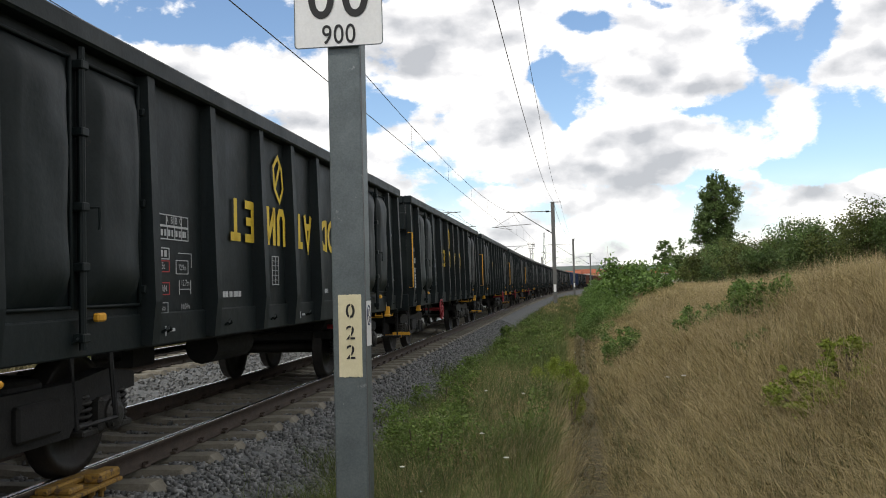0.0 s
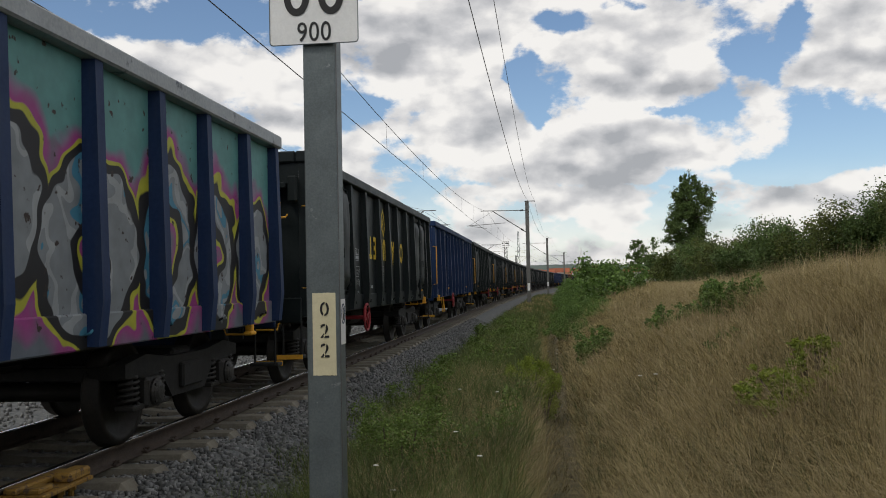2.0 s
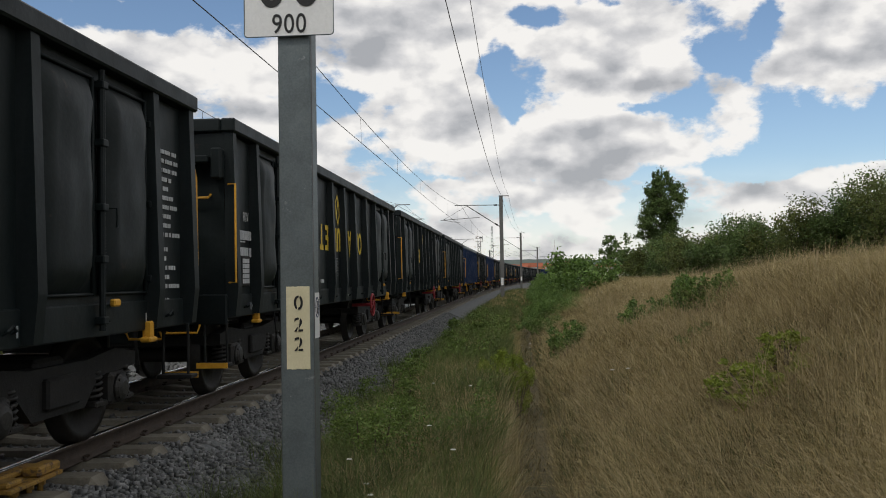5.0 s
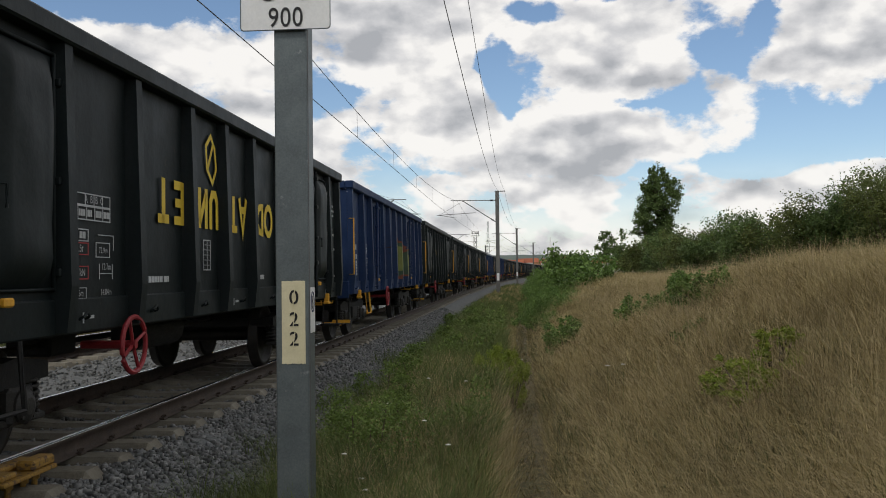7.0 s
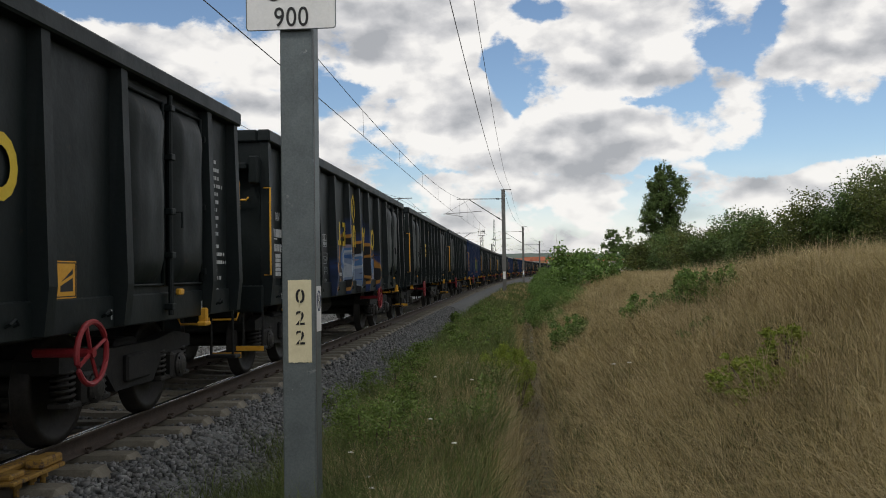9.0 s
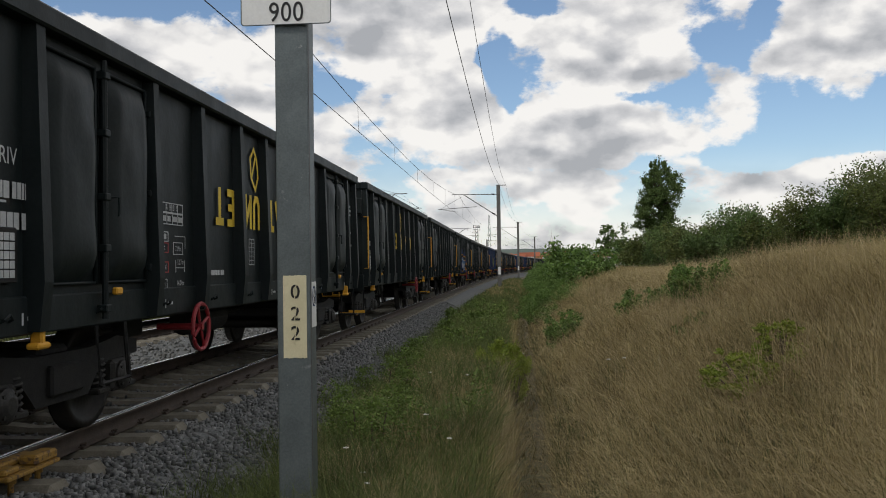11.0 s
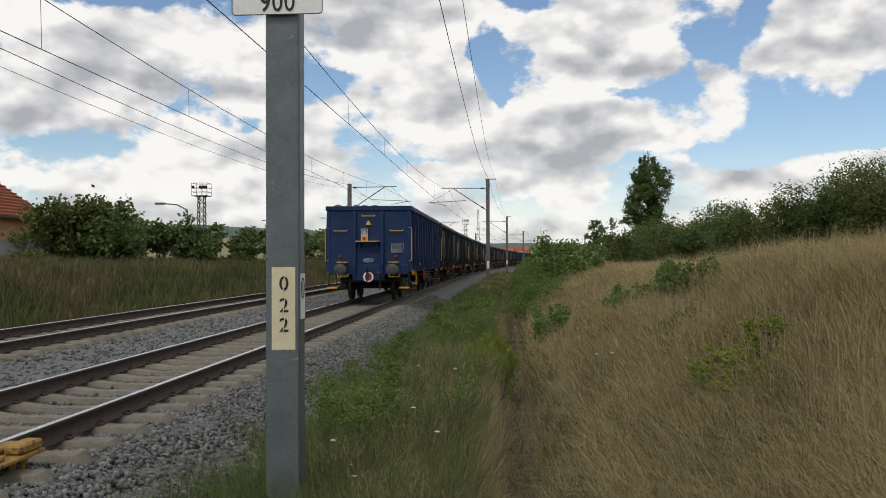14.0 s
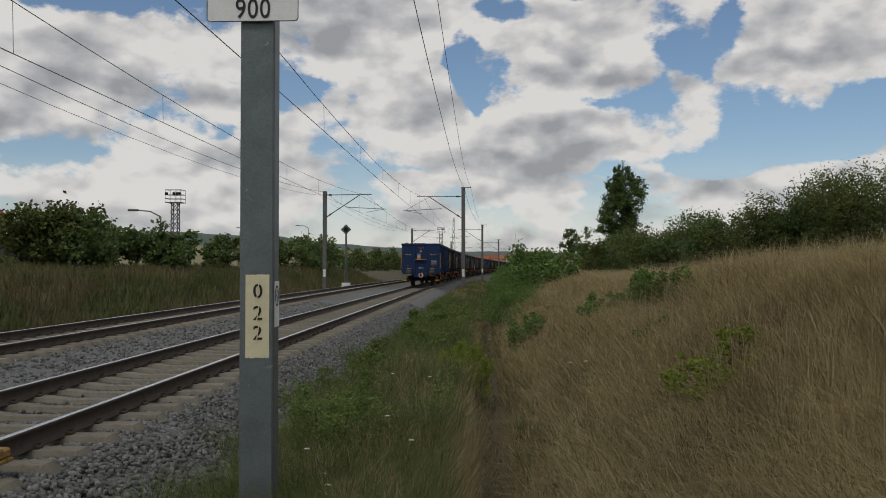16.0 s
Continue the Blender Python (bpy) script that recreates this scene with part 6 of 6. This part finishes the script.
def crown_points(rng, blobs, n):
    """Leaf centres in loose clumps near the outside of several lobes."""
    out = []
    vol = np.array([b[3] * b[4] * b[5] for b in blobs]) ** 0.67
    cnt = (n * vol / vol.sum()).astype(int)
    for b, c in zip(blobs, cnt):
        k = max(3, c // 45)
        d = rng.normal(size=(k, 3))
        d /= np.linalg.norm(d, axis=1)[:, None]
        r = rng.uniform(0.45, 1.02, k)[:, None]
        cl = np.array(b[:3]) + d * r * np.array(b[3:6])
        idx = rng.integers(0, k, c)
        spread = 0.2 * np.array(b[3:6])
        out.append(cl[idx] + rng.normal(size=(c, 3)) * spread)
    return np.concatenate(out)


def make_plant(name, label, category, at, blobs, n, leaf, mat, trunk=None, group="", seed=0, droop=0.3):
    """A bush or tree: stems and a crown of leaves. blobs are lobes (x, y, z, rx, ry, rz) from its foot."""
    rng = np.random.default_rng(seed)
    w = thing(name, label, category, group, Matrix.Translation(at))
    b = Mesh()
    if trunk:
        h, r = trunk
        b.tube([(0, 0, -0.3), (0.03 * h, 0.02 * h, h * 0.35), (-0.01 * h, 0.0, h * 0.7), (0.02 * h, 0, h)], r, 8, r * 0.25)
        for bl in blobs:
            b.tube([(0, 0, min(h * 0.9, max(0.15 * h, bl[2] - bl[5] * 1.2))), (bl[0] * 0.5, bl[1] * 0.5, bl[2] - bl[5] * 0.5), bl[:3]], r * 0.4, 5, r * 0.08)
        part("trunk", b, M["bark"], w)
    else:
        for bl in blobs:
            b.tube([(bl[0] * 0.2, bl[1] * 0.2, -0.15), (bl[0] * 0.6, bl[1] * 0.6, bl[2] * 0.5), bl[:3]], 0.012 + 0.01 * bl[5], 5, 0.006)
        part("stem", b, M["bark"], w)
    V, F = leaf_arrays(crown_points(rng, blobs, n), leaf, rng, droop)
    part("crown", cloud_mesh("crown", V, F, M[mat]), None, w)
    return w


def lobes(rng, n, rx, ry, z0, z1, r):
    return [(rng.uniform(-rx, rx), rng.uniform(-ry, ry), rng.uniform(z0, z1), r * rng.uniform(0.7, 1.2), r * rng.uniform(0.7, 1.2), r * rng.uniform(0.6, 1.1)) for _ in range(n)]


def on_ground(u, y, up=0.0):
    return (u + bend(y), y, ground_z(u, y) + up)


def make_plants():
    rng = np.random.default_rng(21)
    # tall poplar with lobes stacked along its stem
    bl = []
    for i in range(84):
        q = (i + 0.5) / 84
        wdt = 2.9 * min(1, 0.8 + 0.7 * q, 4.2 * (1.05 - q)) ** 0.62
        a, rr = i * 2.4, 0.86 * (0.35 + 0.65 * ((i * 37) % 11) / 10)
        bl.append((rr * wdt * math.cos(a), rr * wdt * math.sin(a), 0.3 + 11.7 * q + 0.5 * math.sin(i * 1.7), 0.26 * wdt + 0.12, 0.26 * wdt + 0.12, 0.8 + 0.3 * math.sin(i * 2.9)))
    make_plant("poplar_tree", "tall dense green poplar standing alone", "tree", (17.3, 110, 1.2), bl, 52000, 0.2, "leaf", (11.5, 0.28), seed=1)
    # hedge above the bank
    for i, (x, y, s, nn) in enumerate(((9.4, 27.5, 1.6, 10), (10.8, 26.0, 1.85, 10), (12.2, 25.5, 2.0, 10), (13.8, 26.5, 2.1, 9), (8.0, 29.5, 1.35, 9), (8.7, 28.2, 1.55, 9), (7.0, 31.5, 0.95, 7), (15.6, 26, 2.2, 9), (11.5, 28.5, 2.0, 9), (17.5, 27, 2.2, 8))):
        make_plant("hedge_bush", "leafy dark green bush on the bank top", "bush", on_ground(x, y), lobes(rng, nn + 12, 1.15, 0.9, 0.10 * s, 1.4 * s, 0.42 * s), 22000, 0.075, "olive_leaf" if i in (1, 5) else "leaf", seed=30 + i, group="bushes on the bank")
    for i, (x, y, s, nn) in enumerate(((12.3, 62, 1.9, 9), (14.2, 60, 2.3, 10), (16.0, 63, 1.9, 9), (9.8, 70, 1.5, 8), (11.0, 66, 1.6, 8), (18.5, 64, 1.8, 8))):
        make_plant("round_bush", "rounded green bush behind the bank", "bush", on_ground(x, y), lobes(rng, nn + 4, 1.5, 1.0, 0.2 * s, 1.35 * s, 0.58 * s), 8000, 0.15, "leaf" if i % 3 else "olive_leaf", seed=50 + i, group="bushes on the bank")
    for i in range(7):
        x, y = 10.5 + i * 2.6 + rng.uniform(-1, 1), 92 + rng.uniform(-6, 8)
        make_plant("far_bush", "dense green bush under the poplar", "bush", on_ground(x, y), lobes(rng, 8, 1.8, 1.2, 0.8, 3.0, 1.4), 2600, 0.3, "leaf", seed=70 + i, group="bushes on the bank")
    for i in range(9):
        make_plant("hedge_bush", "dense green bush behind the bank top", "bush", on_ground(13.5 + 2.4 * i, 44 + rng.uniform(-3, 3)), lobes(rng, 10, 1.6, 1.2, 0.2, 2.4, 1.0), 3600, 0.18, "leaf" if i % 2 else "olive_leaf", seed=300 + i, group="bushes on the bank")
    make_plant("young_tree", "small round-headed tree beyond the hedge", "tree", (15.0, 150, 1.0), lobes(rng, 8, 0.9, 0.9, 3.2, 6.0, 1.1), 1800, 0.4, "leaf", (5.5, 0.12), seed=80)
    # creeping hedge along the foot of the bank
    for i in range(15):
        q = i / 14
        y = 27 + 46 * q
        u = 0.95 + 1.5 * q + rng.uniform(-0.25, 0.35)
        s = 0.34 + 0.4 * q
        make_plant("bramble", "green bramble thicket at the foot of the bank", "bush", on_ground(u, y), lobes(rng, 14, 0.95, 1.6, 0.1, 0.95 * s + 0.15, 0.72 * s), 11000, 0.05 + 0.03 * q, "mid_leaf", seed=90 + i, group="brambles along the ditch")
    for i in range(9):
        q = i / 8
        y = 40 + 46 * q
        u = 3.0 + 2.0 * q + rng.uniform(-0.5, 0.5)
        make_plant("bramble", "green bramble thicket on the bank top", "bush", on_ground(u, y), lobes(rng, 8, 1.3, 1.8, 0.2, 1.2, 0.75), 2600, 0.17, "mid_leaf", seed=110 + i, group="brambles along the ditch")
    # shrubs on the dry bank
    make_plant("lime_shrub", "low shrub with bright yellow-green leaves in dry grass", "shrub", on_ground(1.9, 7.4), lobes(rng, 24, 0.34, 0.32, 0.05, 0.34, 0.10), 6500, 0.034, "lime", seed=130)
    make_plant("lime_shrub", "low shrub with bright yellow-green leaves in dry grass", "shrub", on_ground(2.2, 7.7), lobes(rng, 14, 0.22, 0.2, 0.12, 0.42, 0.08), 2600, 0.034, "lime", seed=131)
    make_plant("small_shrub", "small bright green shrub on the bank foot", "shrub", on_ground(1.0, 18), lobes(rng, 14, 0.38, 0.45, 0.15, 0.6, 0.2), 4200, 0.055, "mid_leaf", seed=132)
    make_plant("dark_shrub", "dark green leafy shrub on the bank", "shrub", on_ground(2.8, 13.8), lobes(rng, 26, 0.46, 0.8, 0.05, 0.56, 0.17), 13000, 0.045, "mid_leaf", seed=133)
    make_plant("dark_shrub", "green shrub on the bank", "shrub", on_ground(2.3, 16.5), lobes(rng, 14, 0.45, 0.6, 0.05, 0.5, 0.17), 4200, 0.055, "mid_leaf", seed=134)
    make_plant("dark_shrub", "green shrub trailing over the bank crest", "shrub", on_ground(3.0, 15.0), lobes(rng, 14, 0.4, 0.6, 0.05, 0.4, 0.16), 4200, 0.05, "weed_leaf", seed=136)
    make_plant("small_shrub", "small green shrub in dry grass", "shrub", on_ground(2.1, 11.2), lobes(rng, 7, 0.2, 0.24, 0.05, 0.28, 0.1), 1400, 0.042, "mid_leaf", seed=135)
    # feathery goldenrod at the ditch edge and yellow weeds near the mast
    for i, (u, y) in enumerate(((-0.25, 15.0), (-0.05, 15.8), (-0.5, 15.6), (-0.1, 14.6))):
        make_plant("goldenrod", "feathery yellow-green goldenrod clump at the ditch", "weed", on_ground(u, y), [(0.13 * math.cos(j) * (1 + 0.1 * j), 0.13 * math.sin(j * 1.7), 0.25 + 0.06 * j, 0.11, 0.11, 0.16) for j in range(8)], 6500, 0.024, "lime", seed=140 + i, droop=0.1, group="goldenrod clumps")
    for i, (u, y) in enumerate(((-1.55, 8.6), (-1.35, 8.2), (-1.75, 9.6), (-1.2, 9.3), (-1.6, 11), (-1.9, 12.5), (-1.5, 14), (-1.8, 16.5), (-1.4, 19), (-1.7, 22), (-1.3, 25), (-1.85, 28), (-1.5, 32))):
        make_plant("verge_weed", "leafy green roadside weed beside the ballast", "weed", on_ground(u, y), [(rng.uniform(-0.25, 0.25), rng.uniform(-0.3, 0.3), 0.15 + 0.11 * j, 0.2, 0.2, 0.15) for j in range(6)], 2800, 0.016 + 0.0015 * y, "weed_leaf", seed=160 + i, droop=0.0, group="weeds on the verge")
    for i, (u, y) in enumerate(((-1.25, 7.0), (-0.9, 8.5), (-1.5, 7.6), (-1.0, 10), (-0.7, 12), (-1.5, 10.3), (0.1, 20), (0.2, 22), (0.0, 24), (0.25, 26), (-0.1, 19), (1.0, 10.2), (1.15, 10.0), (-1.15, 6.6), (-0.6, 7.5), (-1.3, 13), (-0.95, 15))):
        p = Vector(on_ground(u, y))
        f = thing("umbel_flower", "white umbel flower on a thin green stem", "flower", "wild carrot flowers", Matrix.Translation(p))
        h = 0.42 + 0.25 * ((i * 37) % 10) / 10
        part("stem", Mesh().tube([(0, 0, -0.05), (0.03, 0.02, h * 0.5), (0.02, -0.02, h)], 0.004, 5, 0.002), M["green"], f)
        um = Mesh()
        for j in range(14):
            a, r = j * 2.4, 0.021 * math.sqrt((j + 0.5) / 14)
            um.lathe([(0.0, -0.003), (0.006, 0.0), (0.004, 0.004), (0.0, 0.005)], 6, Matrix.Translation((0.02 + r * math.cos(a), -0.02 + r * math.sin(a), h + 0.01 - r * 0.2)))
        part("umbel", um, M["flower"], f)
    # far side: trees over the wall, hedges, distant thickets
    for i, (x, y, s, nn, n_) in enumerate(((-23.4, 46, 2.5, 12, 6200), (-21.6, 46.5, 2.3, 10, 5200), (-25.4, 49, 2.4, 10, 5200), (-24.2, 53, 2.5, 10, 5000), (-21.6, 55, 2.1, 11, 4600), (-19.8, 56, 1.9, 9, 3800), (-22.5, 62, 2.0, 9, 3600), (-19.5, 66, 1.7, 8, 3200))):
        make_plant("leafy_tree", "dark green leafy tree behind the far bank", "tree", on_ground(x, y), lobes(rng, nn, 1.5 * s / 2.4, 1.2, 0.45 * s, 1.25 * s, 0.48 * s), n_, 0.26, "leaf" if i % 3 else "olive_leaf", (1.2 * s, 0.09), seed=200 + i, group="trees beyond the far track")
    for i in range(16):
        y = 78 + 9 * i + rng.uniform(-3, 3)
        x = -17.5 - 0.02 * y + rng.uniform(-3, 2)
        s = 1.7 + rng.uniform(-0.3, 0.5)
        make_plant("thicket", "green thicket along the far side of the line", "bush", on_ground(x, y), lobes(rng, 8, 2.2, 2.0, 0.6, 1.5 * s, 0.75 * s), 1900, 0.36, "leaf" if i % 2 else "olive_leaf", seed=230 + i, group="trees beyond the far track")
    for i in range(10):
        y = 22 + 5.2 * i
        x = -19.5 - 5.5 * rng.random()
        make_plant("field_bush", "low olive bush on the far bank", "bush", on_ground(x, y), lobes(rng, 6, 1.2, 1.2, 0.2, 0.8, 0.6), 900, 0.16, "olive_leaf", seed=260 + i, group="trees beyond the far track")


make_grass()
make_plants()


# ---------------- distance ----------------
M["hill_wood"] = material("distant wooded hill", [(0.07, 0.10, 0.085), (0.10, 0.13, 0.105)], 0.95, 0, 0.012, 0.08)
M["hill_field"] = material("distant dry hillside", [(0.24, 0.20, 0.11), (0.17, 0.18, 0.09)], 0.95, 0, 0.006, 0.05)
M["roof"] = material("red clay roof tiles", [(0.26, 0.075, 0.04), (0.36, 0.12, 0.06)], 0.85, 0, 2, 20, rand=0.2)
M["plaster"] = material("orange house plaster", [(0.42, 0.22, 0.11), (0.52, 0.29, 0.15)], 0.9, 0, 1, 20)
M["wall_grey"] = material("grey concrete wall panels", [(0.22, 0.215, 0.20), (0.32, 0.31, 0.29)], 0.9, 0, 1, 20)


def make_hill(name, label, mat, y, x0, x1, heights, seed):
    xs = np.linspace(x0, x1, 70)
    vs, rows = [], 6
    for j in range(rows):
        q = j / (rows - 1)
        for x in xs:
            hgt = float(np.interp(x, np.linspace(x0, x1, len(heights)), heights)) + 8 * noise.noise((x * 0.006, seed, 0)) + 3 * noise.noise((x * 0.03, seed, 2))
            vs.append((x, y + 500 * q, max(-3, (hgt + 3 * noise.noise((x * 0.02, j, seed))) * math.sin(q * math.pi / 2) - 3)))
    n = len(xs)
    fs = [(j * n + i, j * n + i + 1, (j + 1) * n + i + 1, (j + 1) * n + i) for j in range(rows - 1) for i in range(n - 1)]
    tagged(new(name, cloud_mesh(name, vs, fs, M[mat], True)), label, "hill", kind="structure")


make_hill("backdrop_hill", "wooded blue-green hill in the distance", "hill_wood", 1900, -1300, 200, [60, 75, 95, 105, 92, 80, 60, 50, 46, 44], 3.3)
make_hill("backdrop_hill", "pale dry hillside in the distance", "hill_field", 1500, -900, -100, [20, 30, 52, 62, 58, 48, 36, 20], 8.1)
make_hill("backdrop_hill", "low wooded ridge beyond the town", "hill_wood", 2400, -300, 900, [40, 50, 56, 52, 50, 55, 60, 50], 5.7)


def make_house():
    w = thing("house", "orange plastered house with a red tiled roof", "house", m=pose(-34.9, 52, 0))
    part("wall", Mesh().box(-4.5, 4.5, -4, 4, 0, 4.4), M["plaster"], w)
    rf = Mesh()
    rf.add([(-5.2, -4.8, 4.1), (5.2, -4.8, 4.1), (5.2, 4.8, 4.1), (-5.2, 4.8, 4.1), (-1.5, 0, 8.0), (1.5, 0, 8.0)], [(0, 1, 5, 4), (1, 2, 5), (2, 3, 4, 5), (3, 0, 4), (0, 3, 2, 1)])
    r = part("roof", rf, M["roof"], w)
    ti = Mesh()
    for i in range(18):
        q = i / 18
        x = 5.2 - 3.7 * q
        ti.box(-x, x, -4.8 + 4.8 * q - 0.03, -4.8 + 4.8 * q + 0.05, 4.12 + 3.9 * q, 4.20 + 3.9 * q)
        yy = 4.8 - 4.8 * q
        ti.box(x - 0.05, x + 0.03, -yy, yy, 4.12 + 3.9 * q, 4.20 + 3.9 * q)
    part("tile_course", ti, M["roof"], r)
    part("eaves_board", Mesh().box(-5.25, 5.25, -4.86, -4.81, 3.98, 4.12).box(5.21, 5.26, -4.8, 4.8, 3.98, 4.12), M["bark"], w)
    for x in (-2, 2):
        part("window", Mesh().box(x - 0.5, x + 0.5, -4.05, -4.003, 1.6, 2.9), M["under"], w)
    f = thing("garden_wall", "grey concrete panel wall overgrown with ivy", "wall", m=pose(-25.6, 42, 0.75, 0, 0, 70))
    for i in range(10):
        part("panel", Mesh().box(-9 + 1.9 * i, -9 + 1.9 * i + 1.8, -0.04, 0.04, 0, 1.75, 0.01), M["wall_grey"], f)
        part("post", Mesh().box(-9 + 1.9 * i - 0.1, -9 + 1.9 * i - 0.002, -0.08, 0.08, -0.3, 1.9, 0.01), M["wall_grey"], f)
    rng = np.random.default_rng(5)
    c = np.stack([rng.uniform(-9, 9, 4200), rng.normal(-0.12, 0.08, 4200), 1.95 - np.abs(rng.normal(0, 0.75, 4200)) + 0.3 * rng.random(4200)], -1)
    c = c[np.array([noise.noise((p[0] * 0.8, p[2] * 0.5, 1.0)) > -0.1 for p in c])]
    V, F = leaf_arrays(c, 0.17, rng)
    part("ivy", cloud_mesh("ivy", V, F, M["mid_leaf"]), None, f, "green ivy hanging over the wall")


make_house()


def make_town():
    tw = thing("church_tower", "white church tower with a thin spire in the distance", "church", m=pose(34.5, 880, 0))
    part("tower", Mesh().box(-3.2, 3.2, -3.2, 3.2, 0, 19), M["white"], tw)
    part("belfry", Mesh().box(-2.2, 2.2, -2.2, 2.2, 19, 24, 0.2), M["white"], tw)
    part("spire", Mesh().lathe([(2.4, 24), (1.2, 27), (0.5, 29), (0.1, 36), (0, 36)], 8), M["white"], tw)
    for z in (8, 14, 21):
        part("window", Mesh().box(-0.6, 0.6, -3.26, -3.21, z, z + 2.2), M["under"], tw)
    rng = random.Random(8)
    for i in range(26):
        x, y = -30 + i * 7.5 + rng.uniform(-3, 3), 760 + rng.uniform(-120, 160)
        h = rng.uniform(5, 10)
        d = rng.uniform(5, 8)
        hs = thing("town_house", "small distant house with a red roof", "house", "houses of the town", pose(x, y, 0, 0, 0, rng.uniform(-20, 20)))
        part("wall", Mesh().box(-d, d, -4, 4, 0, h), M["white"] if i % 3 else M["plaster"], hs)
        rf = Mesh()
        rf.add([(-d - 0.5, -4.6, h), (d + 0.5, -4.6, h), (d + 0.5, 4.6, h), (-d - 0.5, 4.6, h), (-d, 0, h + 3.6), (d, 0, h + 3.6)], [(0, 1, 5, 4), (2, 3, 4, 5), (1, 2, 5), (3, 0, 4), (0, 3, 2, 1)])
        part("roof", rf, M["roof"], hs)
        for j in range(3):
            part("window", Mesh().box(-d * 0.6 + j * d * 0.6 - 0.5, -d * 0.6 + j * d * 0.6 + 0.5, -4.06, -4.01, h * 0.45, h * 0.45 + 1.5), M["under"], hs)
    # lattice radio mast and pylons
    for x, y, h, ww in ((-12.0, 400, 24, 0.9), (-150, 620, 27, 3.0), (-190, 700, 30, 3.0)):
        p = thing("lattice_mast", "thin grey lattice mast in the distance", "lattice mast", "far lattice masts", pose(x, y, 0))
        b = Mesh()
        for sx in (-1, 1):
            for sy in (-1, 1):
                b.tube([(sx * ww, sy * ww, 0), (sx * ww * 0.3, sy * ww * 0.3, h)], 0.09, 4)
        for i in range(9):
            z0, z1 = h * i / 9, h * (i + 1) / 9
            a0, a1 = ww * (1 - 0.7 * i / 9), ww * (1 - 0.7 * (i + 1) / 9)
            b.tube([(-a0, -a0, z0), (a1, -a1, z1)], 0.07, 4).tube([(a0, -a0, z0), (-a1, -a1, z1)], 0.07, 4)
        if ww > 2:
            for z in (0.72, 0.85):
                b.tube([(-4, 0, h * z), (4, 0, h * z)], 0.12, 4)
        part("lattice", b, M["galv"], p)
    for x, y, h in ((-24, 66, 5.2), (-50, 190, 9.5), (-33, 170, 9)):
        p = thing("street_lamp", "slim grey street lamp beyond the bushes", "street lamp", "street lamps", pose(x, y, 0))
        part("pole", Mesh().tube([(0, 0, 0), (0, 0, h)], 0.09, 6, 0.06), M["galv"], p)
        part("arm", Mesh().tube([(0, 0, h), (-0.8, 0, h + 0.4), (-1.8, 0, h + 0.5)], 0.05, 5).box(-2.5, -1.7, -0.12, 0.12, h + 0.42, h + 0.58, 0.04), M["galv"], p)


make_town()


# ---------------- what moves ----------------
TAIL = [(0, -221.67), (0.5, -212.71), (1, -203.6), (1.5, -194.8), (2, -185.5), (2.5, -176.6), (3, -167.33), (3.5, -158.76), (4, -149.25), (6.5, -104.33),
        (7, -95.64), (7.5, -86.4), (8, -77.4), (8.5, -68.2), (9, -59.78), (11.5, -14.93), (12, -6.08), (12.5, 2.5), (13, 11.17), (13.5, 20.27), (14, 29.3), (14.5, 38.3), (15, 47.1), (15.5, 56.8), (16, 66.4)]


def rear_s(t):
    """How far the train's tail has come along the line at t."""
    return float(np.interp(t, [r[0] for r in TAIL], [r[1] for r in TAIL]))


_S = [0.0]
for _i in range(1, 1001):
    _S.append(_S[-1] + math.sqrt(1 + heading(_i - 0.5) ** 2))


def line_point(s):
    y = s if s <= 0 else float(np.interp(s, _S, np.arange(1001)))
    return Vector((TRACK_X + bend(y), y, 0))


def wagon_pose(k, t):
    mid = rear_s(t) + LEN * (k + 0.5)
    a, b = line_point(mid - 4.5), line_point(mid + 4.5)
    d = b - a
    return Matrix.Translation((a + b) / 2) @ Matrix.Rotation(math.atan2(-d.x, d.y), 4, "Z")


def motions():
    for k, w in enumerate(TRAIN):
        walk(w, [(0.5 * i, wagon_pose(k, 0.5 * i)) for i in range(33)])
        # the wheels turn while their wagon rolls past
        near = [i for i in range(0, 481) if -8 < rear_s(i / 30) + LEN * (k + 0.5) < 45]
        if not near:
            continue
        times = sorted({0, 480, *near})
        for bg in [o for o in w.children if o.name.startswith("bogie")]:
            for ws in [o for o in bg.children if o.name.startswith("wheelset")]:
                y = ws.matrix_basis.translation.y
                walk(ws, [(i / 30, pose(0, y, 0.46, -math.degrees(rear_s(i / 30) - rear_s(near[0] / 30)) / 0.46 if near[0] <= i <= near[-1] else 0)) for i in times])


motions()
